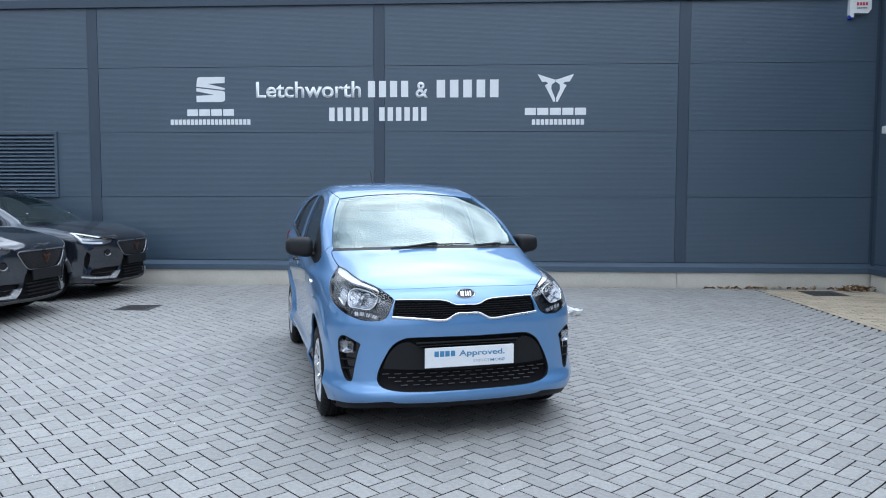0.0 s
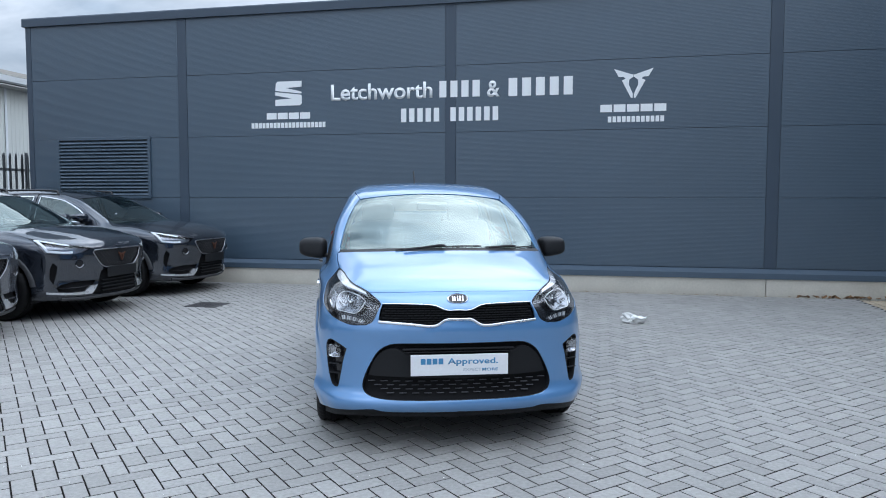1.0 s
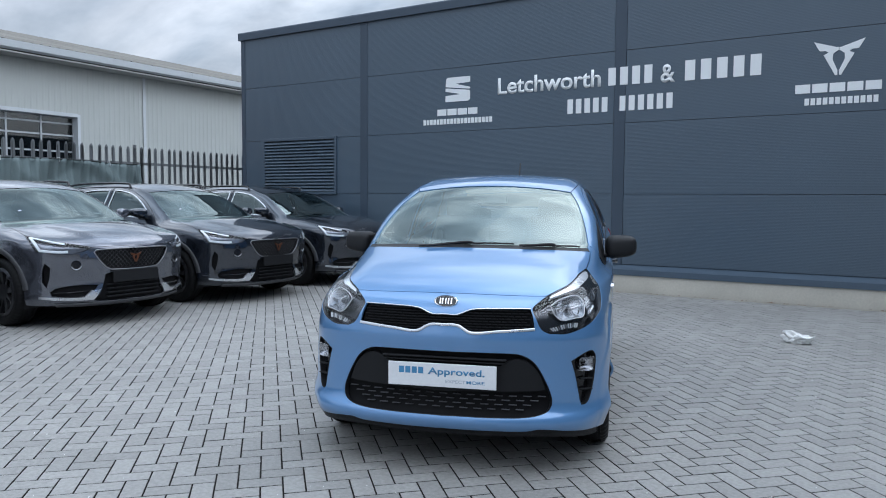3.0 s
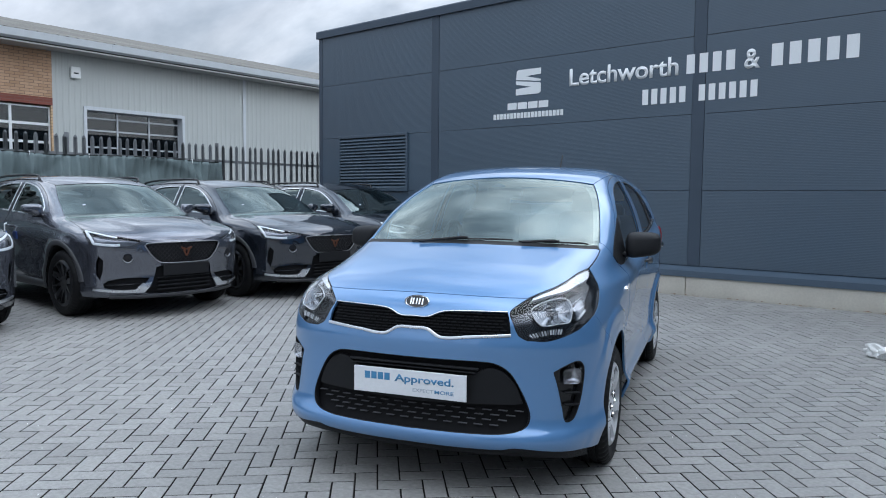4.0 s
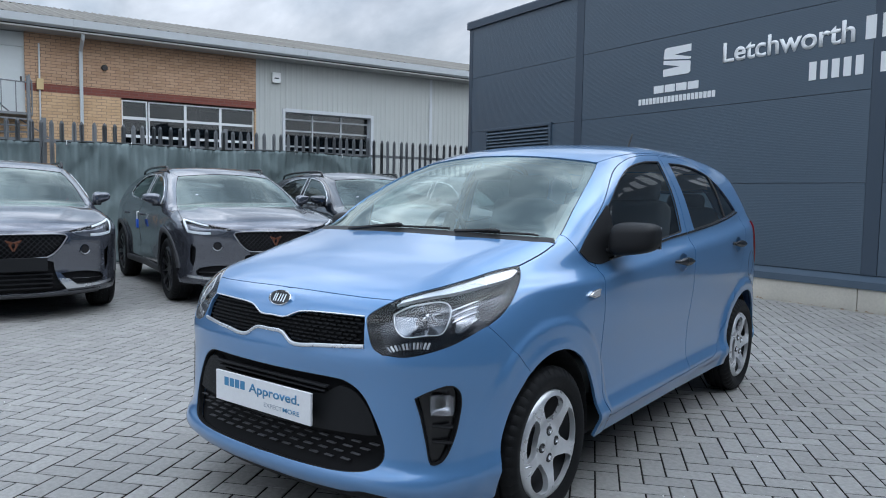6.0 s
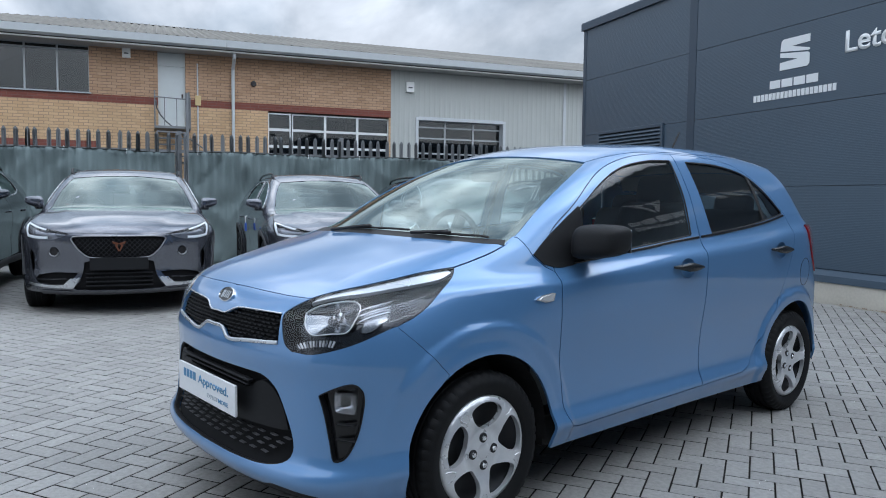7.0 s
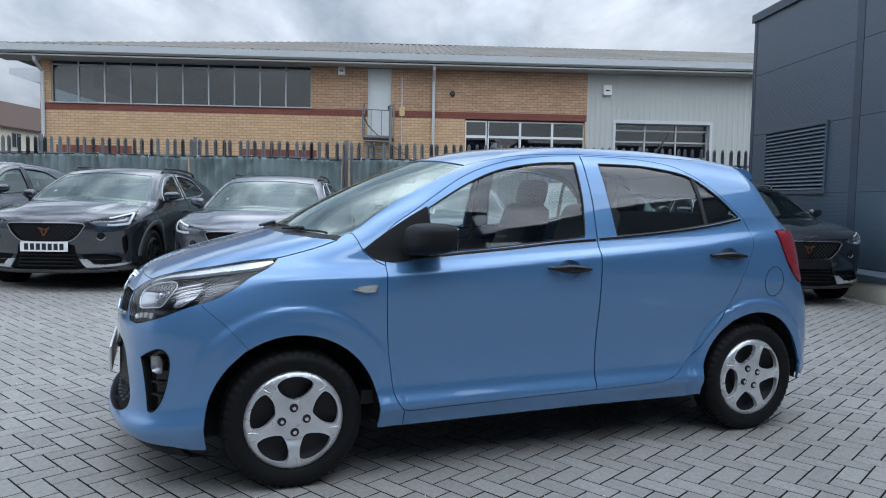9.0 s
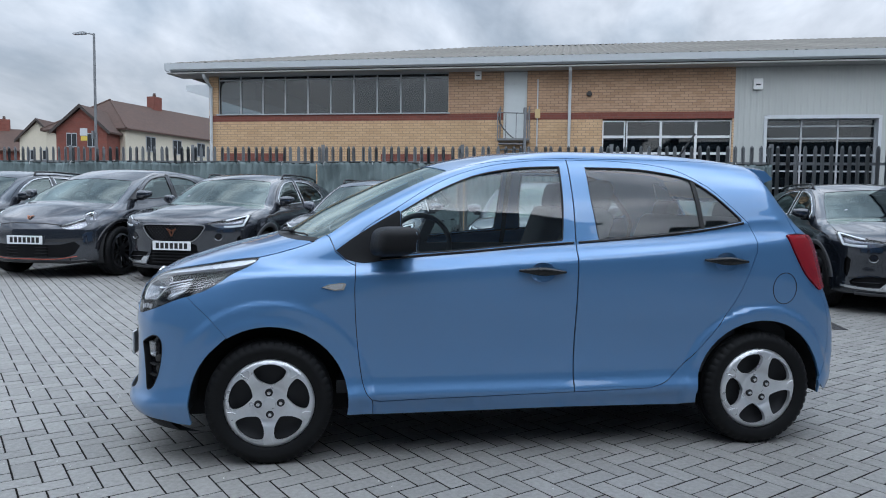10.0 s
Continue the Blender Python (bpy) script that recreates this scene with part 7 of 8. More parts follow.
    for i in range(5):
        a = math.pi / 2 + 2 * math.pi * (i + 0.5) / 5
        pts = [(0.084, -0.20), (0.077, 0.0), (0.084, 0.20), (0.110, 0.42), (0.140, 0.475), (0.161, 0.44), (0.171, 0.24), (0.1735, 0.0), (0.171, -0.24), (0.161, -0.44), (0.140, -0.475), (0.110, -0.42), (0.084, -0.20)]
        c = spl([(1.045 * r * math.cos(a + t), 1.045 * r * math.sin(a + t)) for r, t in pts], 4)[:-1]
        ho.append([tuple(q) for q in c])
    dome = smooth_curve([(0.0, 0.030), (0.03, 0.032), (0.055, 0.030), (0.075, 0.026), (0.11, 0.040), (0.15, 0.046), (0.186, 0.041), (0.199, 0.031), (0.209, 0.014)])
    cap = disc_mesh("hubcap", circle(0.207, 90), ho, dome, 0.022, 0.011)
    cap.materials.append(CM["hubcap"])
    for wi, (cx, s) in enumerate(((1.2, 1), (1.2, -1), (-1.2, 1), (-1.2, -1))):
        wh = part_me("wheel", tyre, CM["rubber"], car, "black tyre on a silver five-spoke trim") if wi == 0 else new("wheel", tyre)
        wh.parent = car
        wh["label"] = "black tyre on a silver five-spoke trim"
        base = pose(cx, s * 0.690, 0.283, 0, (47, 20, 71, 50)[wi], 0 if s > 0 else 180)
        wh.matrix_basis = base
        hc = new("hubcap", cap)
        hc.parent, hc.location.y = wh, 0.040
        hc.rotation_euler.y = radians(-12)
        bk = bmesh.new()
        lathe(bk, [(0.02, 0.045), (0.07, 0.045), (0.085, 0.025), (0.15, 0.02), (0.176, 0.028), (0.192, 0.05), (0.198, 0.07), (0.198, -0.07), (0.18, -0.08)], "y", (0, 0, 0), 40)
        part("steel_rim", bk, CM["steel_dark"], wh, smooth=45)
        bd2 = bmesh.new()
        lathe(bd2, [(0.0, 0.044), (0.024, 0.044), (0.030, 0.041), (0.031, 0.036)], "y", (0, 0.031, 0), 24)
        part("centre_cap", bd2, CM["hubcap"], wh, smooth=40)
        for i in range(5):
            a = math.pi / 2 + 2 * math.pi * i / 5 + radians(12)
            for t0, t1 in ((-0.11, -0.045), (0.11, 0.045)):
                rb_ = tube(bmesh.new(), [(r * math.cos(a + t), 0.040 + float(dome(r)) - 0.0004, r * math.sin(a + t)) for r, t in ((0.187, t0), (0.168, t0 * 0.9), (0.152, t1))], 0.0026, 6)
                part("rib", rb_, CM["hubcap"], wh, smooth=60)
        for i in range(4):
            a = math.pi / 4 + math.pi / 2 * i
            nt_ = bmesh.new()
            lathe(nt_, [(0.0, 0.082), (0.0085, 0.081), (0.0105, 0.074), (0.0105, 0.060)], "y", (0.050 * math.cos(a), 0, 0.050 * math.sin(a)), 6)
            part("wheel_nut", nt_, CM["chrome"], wh)
            rc = bmesh.new()
            lathe(rc, [(0.0, 0.0725), (0.0175, 0.0732), (0.018, 0.068)], "y", (0.050 * math.cos(a), 0, 0.050 * math.sin(a)), 16)
            part("nut_recess", rc, CM["steel_dark"], wh)
    return car


build_hatch(pose(-0.677, 6.098, 0.0, 0, 0, -71.07))


# ---- the row of dark crossovers ----
SB = Body(
    plan=[(-2.4, 0.70), (-2.15, 0.82), (-1.9, 0.872), (-1.3, 0.902), (-0.6, 0.900), (0, 0.896), (0.8, 0.902), (1.3, 0.912), (1.7, 0.905), (2.0, 0.87), (2.3, 0.80)],
    tuck=[(0.10, 0.10), (0.24, 0.050), (0.34, 0.030), (0.44, 0.026), (0.56, 0.030), (0.68, 0.016), (0.80, 0.002), (0.88, 0.004), (0.94, 0.020), (0.99, 0.042), (1.02, 0.060),
          (1.12, 0.105), (1.28, 0.180), (1.42, 0.250), (1.48, 0.29), (1.65, 0.40)],
    belt=[(-2.2, 1.12), (-1.6, 1.085), (-1.0, 1.05), (-0.3, 1.025), (0.4, 1.005), (0.9, 0.985), (1.3, 0.975), (2.3, 0.97)],
    top=[(-2.5, 0.98), (-2.15, 1.17), (-1.95, 1.285), (-1.7, 1.375), (-1.3, 1.452), (-0.8, 1.496), (-0.35, 1.508), (0.0, 1.498), (0.3, 1.458), (0.55, 1.390), (0.85, 1.255), (1.10, 1.125), (1.24, 1.055),
         (1.36, 1.034), (1.6, 1.012), (1.85, 0.972), (2.05, 0.925), (2.18, 0.875), (2.28, 0.79), (2.6, 0.5)],
    crown=[(-2.4, 0.09), (0.3, 0.09), (0.9, 0.05), (1.3, 0.05), (1.9, 0.09), (2.3, 0.10)],
    bow=[(-2.4, -0.10), (-1.2, -0.04), (-0.3, 0.08), (0.4, 0.36), (1.1, 0.36), (1.4, 0.22), (1.9, 0.16), (2.3, 0.12)],
    nose=[(0.0, 1.95), (0.18, 2.10), (0.26, 2.185), (0.33, 2.205), (0.45, 2.200), (0.55, 2.215), (0.70, 2.238), (0.80, 2.235), (0.88, 2.195), (0.96, 2.05), (1.1, 1.75)],
    nose_plan=[(0.0, 0.0), (0.2, 0.010), (0.4, 0.052), (0.55, 0.110), (0.68, 0.185), (0.78, 0.270), (0.86, 0.380), (1.0, 0.66)],
    tail=[(0.0, -2.05), (0.25, -2.15), (0.45, -2.205), (0.65, -2.20), (0.85, -2.17), (1.05, -2.08), (1.2, -1.98), (1.35, -1.85), (1.6, -1.7)],
    tail_plan=[(0.0, 0.0), (0.4, 0.025), (0.6, 0.07), (0.75, 0.15), (0.87, 0.32), (1.0, 0.55)],
    soft_top=[(-2.4, 0.12), (-0.5, 0.10), (0.5, 0.08), (1.1, 0.09), (1.4, 0.10), (2.3, 0.12)],
    flares=[(1.34, 0.34, 0.43, 0.52, 0.022), (-1.34, 0.34, 0.43, 0.52, 0.028)], waist=1.02, roof_ref=1.44, dome=(1.36, 2.08, 0.60, 0.40, 0.018, 0.016))
EB = Body(
    plan=[(-2.3, 0.72), (-2.05, 0.82), (-1.8, 0.865), (-1.3, 0.890), (-0.6, 0.888), (0, 0.884), (0.8, 0.890), (1.3, 0.900), (1.7, 0.885), (1.95, 0.84), (2.3, 0.74)],
    tuck=[(0.10, 0.10), (0.24, 0.050), (0.34, 0.026), (0.46, 0.030), (0.58, 0.034), (0.70, 0.018), (0.82, 0.004), (0.92, 0.006), (0.98, 0.024), (1.03, 0.050), (1.06, 0.066),
          (1.14, 0.105), (1.30, 0.175), (1.45, 0.245), (1.51, 0.285), (1.7, 0.40)],
    belt=[(-2.2, 1.16), (-1.6, 1.12), (-1.0, 1.09), (-0.3, 1.06), (0.4, 1.03), (0.9, 0.99), (1.4, 0.97), (2.3, 0.96)],
    top=[(-2.4, 1.10), (-2.1, 1.30), (-1.9, 1.42), (-1.5, 1.492), (-0.9, 1.532), (-0.4, 1.540), (0.05, 1.520), (0.4, 1.450), (0.8, 1.310), (1.15, 1.160), (1.38, 1.060), (1.52, 1.012), (1.75, 0.955), (1.95, 0.885), (2.1, 0.80),
         (2.25, 0.68), (2.5, 0.5)],
    crown=[(-2.4, 0.09), (0.3, 0.09), (0.9, 0.05), (1.4, 0.06), (2.3, 0.10)],
    bow=[(-2.4, -0.10), (-1.2, -0.04), (-0.3, 0.10), (0.4, 0.36), (1.2, 0.36), (1.5, 0.25), (2.3, 0.16)],
    nose=[(0.0, 1.90), (0.18, 2.04), (0.26, 2.10), (0.35, 2.115), (0.50, 2.12), (0.62, 2.118), (0.72, 2.09), (0.80, 2.04), (0.90, 1.90), (1.1, 1.6)],
    nose_plan=[(0.0, 0.0), (0.2, 0.012), (0.4, 0.060), (0.55, 0.125), (0.68, 0.205), (0.78, 0.300), (0.86, 0.420), (1.0, 0.70)],
    tail=[(0.0, -2.0), (0.25, -2.08), (0.45, -2.12), (0.65, -2.11), (0.85, -2.08), (1.05, -2.02), (1.25, -1.95), (1.4, -1.86), (1.6, -1.75)],
    tail_plan=[(0.0, 0.0), (0.4, 0.025), (0.6, 0.07), (0.75, 0.15), (0.87, 0.32), (1.0, 0.55)],
    soft_top=[(-2.4, 0.12), (-0.5, 0.10), (0.5, 0.08), (1.2, 0.09), (1.5, 0.16), (2.3, 0.18)],
    flares=[(1.36, 0.345, 0.42, 0.52, 0.020), (-1.36, 0.345, 0.42, 0.52, 0.024)], waist=1.06, roof_ref=1.47, dome=(1.55, 2.0, 0.56, 0.34, 0.02, 0.012))

CM["grey"] = car_paint("mid grey metallic paint", (0.112, 0.120, 0.146), 0.70, 0.20)
CM["graphite"] = car_paint("dark graphite metallic paint", (0.044, 0.050, 0.064), 0.70, 0.20)
CM["midnight"] = car_paint("midnight metallic paint", (0.021, 0.027, 0.040), 0.65, 0.19)
CM["clad_grey"] = mat("dark wheel arch cladding", (0.045, 0.046, 0.050), 0.55, vary=0.1)
CM["intake_black"] = mat("matt black intake", (0.006, 0.006, 0.007), 0.6, spec=0.15)
CM["alloy"] = mat("dark machined alloy", (0.085, 0.086, 0.094), 0.3, metal=0.85, vary=0.2)
CM["suv_lamp"] = mat("smoky lamp inner", (0.34, 0.35, 0.39), 0.2, metal=0.7, vary=0.4, scale=18)
CM["edge_grey"] = mat("satin grey surround", (0.34, 0.34, 0.36), 0.3, metal=0.8)
CM["suv_mesh"] = mat("dark satin mesh", (0.030, 0.030, 0.034), 0.35, metal=0.5)
CM["copper"] = mat("copper badge metal", (0.30, 0.125, 0.075), 0.30, metal=0.9)
CM["drl"] = mat("white lamp guide", (0.80, 0.83, 0.86), 0.25, vary=0.02)
CM["suv_glass"] = glass("crossover glass", (0.36, 0.42, 0.42), 2.5, 0.0, (0.88, 1.0, 0.96))
CM["red_line"] = mat("copper red trim line", (0.40, 0.07, 0.04), 0.4)


def build_crossover(name, label, m, B, paint, electric=False):
    car = thing(name, label, "car", m, "parked cars")
    S, Fv, Tv = B.on_side, B.on_front, B.on_top
    seal, blk, gl = CM["seal"], CM["black_plastic"], CM["black_gloss"]
    mir = lambda p: p[::-1] * np.array([1, -1, 1])
    wx = 1.36 if electric else 1.34
    wz, ar = 0.345, 0.405
    dz = 0.03 if electric else 0.0
    fx = 0.16 if electric else 0.0        # windscreen and bonnet lines further forward
    # lines
    fd_front = spl([(0.80, 0.345), (0.86, 0.40), (0.895, 0.55), (0.91, 0.80), (0.90, 0.97)])
    fd_top = spl([(0.88, 1.03), (0.80, 1.10 + dz), (0.55, 1.255 + dz), (0.25, 1.375 + dz), (-0.02, 1.425 + dz), (-0.20, 1.435 + dz)])
    loop_fd = S(join(fd_front, fd_top, spl([(-0.205, 1.38), (-0.21, 1.1), (-0.215, 0.8), (-0.215, 0.35)]), [(0.3, 0.342)]))
    win_f = S(join(spl([(0.70, 1.035 + dz), (0.3, 1.050 + dz), (-0.15, 1.068 + dz)]), spl([(-0.158, 1.20), (-0.155, 1.395 + dz)]), spl([(-0.02, 1.388 + dz), (0.25, 1.340 + dz), (0.50, 1.235 + dz), (0.68, 1.125 + dz)])))
    loop_rd = S(join(spl([(-0.213, 1.435 + dz), (-0.6, 1.430 + dz), (-0.95, 1.385 + dz), (-1.18, 1.30 + dz)]), spl([(-1.25, 1.15), (-1.24, 1.0), (-1.13, 0.82), (-1.02, 0.62), (-0.93, 0.48), (-0.84, 0.40)]), [(-0.75, 0.352), (-0.223, 0.35)], spl([(-0.222, 0.8), (-0.217, 1.1)])))
    win_r = S(join(spl([(-0.27, 1.395 + dz), (-0.6, 1.390 + dz), (-0.90, 1.350 + dz), (-1.12, 1.262 + dz)]), spl([(-1.17, 1.16 + dz), (-1.0, 1.118 + dz), (-0.6, 1.090 + dz), (-0.27, 1.074 + dz)])))
    roof_line = spl([(0.42 + fx, 0.555), (0.22, 0.595), (-0.1, 0.61), (-0.6, 0.61), (-1.1, 0.595), (-1.5, 0.57), (-1.75, 0.54)])
    roof_edge = Tv(roof_line)
    ws_edge = Tv(spl([(1.12 + fx, 0.735), (0.95 + fx, 0.700), (0.70 + fx, 0.645), (0.42 + fx, 0.555)]))
    cowl = Tv(spl([(1.12 + fx, 0.735), (1.22 + fx, 0.62), (1.28 + fx, 0.4), (1.305 + fx, 0.2), (1.31 + fx, 0.0)]))
    top_front = Tv(spl([(0.42 + fx, 0.555), (0.47 + fx, 0.4), (0.50 + fx, 0.2), (0.51 + fx, 0.0)]))
    hood_side = Tv(spl([(1.12 + fx, 0.735), (1.35 + fx, 0.775), (1.6 + fx * 0.6, 0.775), (1.80, 0.745)] if electric else [(1.12, 0.735), (1.30, 0.778), (1.46, 0.803), (1.58, 0.815)]))
    dg = np.array([0.62, 0.66, 0.42]) * 0.8
    if electric:
        hl = Fv(spl([(0.42, 0.700), (0.52, 0.735), (0.62, 0.780), (0.70, 0.825)], 5))
        hl_low = S(spl([(1.66, 0.900), (1.74, 0.80), (1.82, 0.725)], 5))
        hl_l2 = Fv(spl([(0.66, 0.665), (0.54, 0.655), (0.42, 0.700)], 5))
        loop_hl = join(hl[:-1], S(spl([(1.80, 0.850), (1.72, 0.885), (1.66, 0.905)], 5)), hl_low[1:], hl_l2[:-1])
        nose_line = Fv(spl([(0.0, 0.735), (0.2, 0.735), (0.42, 0.715)]))
    else:
        on = lambda p: B.cast(np.array(spl(p, 8)) + dg, -dg)
        hl_up = on([(2.17, 0.455, 0.808), (2.09, 0.60, 0.842), (1.98, 0.712, 0.872), (1.84, 0.80, 0.905), (1.69, 0.845, 0.930)])      # inner tip to outer tip
        hl_side = on([(1.69, 0.845, 0.930), (1.80, 0.852, 0.860), (1.885, 0.838, 0.760)])
        hl_down = on([(1.885, 0.838, 0.760), (1.97, 0.76, 0.742), (2.07, 0.65, 0.738), (2.14, 0.53, 0.760), (2.17, 0.455, 0.800)])
        loop_hl = join(hl_up[:-1], hl_side[:-1], hl_down[:-1])
        nose_line = Fv(spl([(0.0, 0.806), (0.25, 0.806), (0.44, 0.800)]))
    if electric:
        hood = join(nose_line, hl[1:], S([(1.80, 0.853), (1.72, 0.888), (1.66, 0.908)]), hood_side[::-1][2:], cowl[1:])
    else:
        hood = join(nose_line, hl_up[1:], hood_side[::-1], cowl[1:])
    hood = join(hood, mir(hood)[1:-1])
    part_me("bonnet", sheet(B, hood, (0.25, 0, 1), step=0.06), paint, car)
    # wing and side in one, with door openings
    ring = join(loop_fd[:len(fd_front) + len(fd_top)], loop_rd[:-9], S([(-0.2, 0.35), (0.3, 0.342)]))
    outer = join(S(arch(wx, wz, ar, 8, 188, 20)), S([(wx - ar, 0.26), (0, 0.27), (-wx + ar, 0.27)]), S(arch(-wx, wz, ar, -8, 184, 20)), S(spl([(-1.85, 0.42), (-2.0, 0.60), (-2.02, 0.80)])), S(spl([(-1.95, 0.98), (-1.86, 1.10), (-1.72, 1.26)])),
                 roof_edge[::-1], ws_edge[::-1][1:], hood_side[1:], S(spl([(1.765, 0.930), (1.80, 0.858), (1.845, 0.795)])) if electric else hl_side, S(spl([(1.86, 0.70), (1.84, 0.58)])))
    pair("body_side", lambda k: sheet(B, outer, (0.05, 0.9, 0.42), [ring], mirror=k, step=0.06), paint, car)
    doors = pair("front_door", lambda k: sheet(B, loop_fd, (0, 1, 0.25), [win_f], mirror=k, step=0.06, inset=0.003), paint, car) + pair("rear_door", lambda k: sheet(B, loop_rd, (0, 1, 0.25), [win_r], mirror=k, step=0.06, inset=0.003), paint, car)
    roof = join(top_front[::-1], roof_edge[1:], Tv(spl([(-1.75, 0.54), (-1.79, 0.3), (-1.80, 0.0)]))[1:])
    roof = join(roof, mir(roof)[1:-1])
    part_me("roof_panel", sheet(B, roof, (0, 0, 1), step=0.07), paint, car)
    ws = join(cowl[::-1], ws_edge[1:], top_front[1:])
    ws = join(ws, mir(ws)[1:-1])
    part_me("windscreen", sheet(B, ws, (0.45, 0, 1), lift=-0.004, skirt=0, step=0.06, inset=0.001), CM["suv_glass"], car, "raked windscreen reflecting the sky")
    part_me("sensor_cover", sheet(B, Tv([(0.53 + fx, -0.17), (0.55 + fx, -0.10), (0.64 + fx, -0.07), (0.64 + fx, 0.07), (0.55 + fx, 0.10), (0.53 + fx, 0.17)]), (0.45, 0, 1), lift=-0.010, skirt=0, step=0.05), gl, car)
    part_me("sticker", sheet(B, Tv([(0.935 + fx, -0.49), (0.955 + fx, -0.49), (0.955 + fx, -0.455), (0.935 + fx, -0.455)]), (0.45, 0, 1), lift=-0.002, skirt=0, step=0.05), CM["plate_grey"], car, "small pale paper sticker")
    part_me("windscreen_edge", strip(B, even(ws, 0.05), 0.05, 0.003, lift=-0.009, closed=True), gl, car)
    for k in (False, True):
        d0, d1 = doors[1 if k else 0], doors[3 if k else 2]
        part_me("front_window", sheet(B, win_f, (0, 1, 0.25), lift=-0.008, skirt=0, mirror=k, step=0.07, inset=-0.006), CM["suv_glass"], d0, "dark door glass")
        part_me("rear_window", sheet(B, win_r, (0, 1, 0.25), lift=-0.008, skirt=0, mirror=k, step=0.07, inset=-0.006), CM["suv_glass"], d1, "dark door glass")
        tm = gl if electric else CM["satin"]
        part_me("window_trim", strip(B, even(win_f, 0.03), 0.018, 0.005, closed=True, mirror=k), tm, d0)
        part_me("window_trim", strip(B, even(win_r, 0.03), 0.018, 0.005, closed=True, mirror=k), tm, d1)
        part_me("door_seal", strip(B, even(loop_fd, 0.04), 0.03, 0.006, lift=-0.016, closed=True, mirror=k), seal, d0)
        part_me("door_seal", strip(B, even(loop_rd, 0.04), 0.03, 0.006, lift=-0.016, closed=True, mirror=k), seal, d1)
        if electric:
            part_me("pillar_trim", strip(B, even(S([(-0.212, 1.445), (-0.212, 1.09)]), 0.05, False), 0.12, 0.006, lift=-0.001, mirror=k), gl, car, "gloss black pillar trim")
            part_me("quarter_panel", sheet(B, S(join(spl([(0.70, 1.075), (0.90, 1.060), (1.06, 1.045)]), spl([(0.96, 1.10), (0.80, 1.18), (0.69, 1.235)]))), (0, 1, 0.25), lift=0.004, skirt=0.006, mirror=k, step=0.05), gl, car, "gloss black corner panel")
        for x, d in ((-0.06, d0), (-1.02, d1)):
            p = S([(x, 0.90)])[0]
            hh = rounded(p[0], (p[1] + 0.018) * (-1 if k else 1), p[2], 0.20, 0.022, 0.03, 0.01)
            part("handle", hh, paint, d, smooth=40)
        # arch cladding and sill
        for cx, nm in ((wx, "front"), (-wx, "rear")):
            part_me("arch_cladding", strip(B, S(arch(cx, wz, ar + 0.022, -8 if nm == "rear" else 6, 188, 26)), 0.062, 0.014, lift=-0.003, mirror=k), CM["clad_grey"] if not electric else gl, car, smooth=60)
        part_me("sill_cladding", strip(B, even(S([(wx - ar, 0.30), (0, 0.31), (-wx + ar, 0.31)]), 0.1, False), 0.09, 0.016, lift=-0.002, mirror=k), CM["clad_grey"], car, smooth=60)
        s = -1 if k else 1
        mr = bmesh.new()
        bmesh.ops.create_uvsphere(mr, u_segments=24, v_segments=14, radius=1.0)
        for v in mr.verts:
            c = Vector([math.copysign(abs(q) ** 0.6, q) for q in v.co])
            v.co = Vector((c.x * 0.066 - 0.03 * c.y, c.y * 0.098, c.z * 0.060 * (1 - 0.30 * c.y) + 0.014 * c.y))
        bmesh.ops.transform(mr, matrix=Matrix.Diagonal((1, s, 1, 1)) @ pose(0.70 + fx, 0.925, 1.10 + dz, 0, 0, 4), verts=mr.verts)
        mo = part("door_mirror", mr, paint, car, "body-coloured door mirror", 180)
        part("mirror_arm", rounded(0.72 + fx, s * 0.86, 1.03 + dz, 0.07, 0.12, 0.03, 0.012), gl, mo)
        if not electric:
            rl = Tv(spl([(0.10, 0.600), (-0.1, 0.605), (-0.6, 0.605), (-1.2, 0.585), (-1.45, 0.57)]))
            n_ = len(rl)
            up = np.array([0.0 if i in (0, n_ - 1) else 0.045 for i in range(n_)])
            bm = bmesh.new()
            tube(bm, [(p[0], s * p[1], p[2] + u) for p, u in zip(rl, up)], 0.015, 8)
            part("roof_rail", bm, gl, car, "black roof rail", 60)
        # headlamp
        hd = part_me("headlamp", sheet(B, loop_hl, (0.62, 0.66, 0.42), lift=-0.045, skirt=0, step=0.03, mirror=k, inset=0.0), CM["suv_lamp"], car, "slim headlamp with a white light guide")
        part_me("bezel", strip(B, even(loop_hl, 0.025), 0.008, 0.042, lift=-0.042, closed=True, mirror=k), gl, hd)
        part_me("lens", sheet(B, loop_hl, (0.62, 0.66, 0.42), lift=-0.001, skirt=0, step=0.03, mirror=k), CM["lens"], hd)
        cen = loop_hl.mean(0)
        gd = join(loop_hl[:len(loop_hl) * 3 // 5]) if electric else even(join(hl_up[10:-1], hl_side[:-1], hl_down[:20]), 0.02, False)
        gd = gd + (cen - gd) * (0.17 if electric else 0.20)
        gd = B.cast(gd + np.array([0.5, 0.5, 0.3]), -np.array([0.5, 0.5, 0.3]) / math.sqrt(0.59))
        part_me("light_guide", strip(B, gd, 0.026 if electric else 0.026, 0.006, lift=-0.008, mirror=k), CM["drl"], hd, "white light guide")
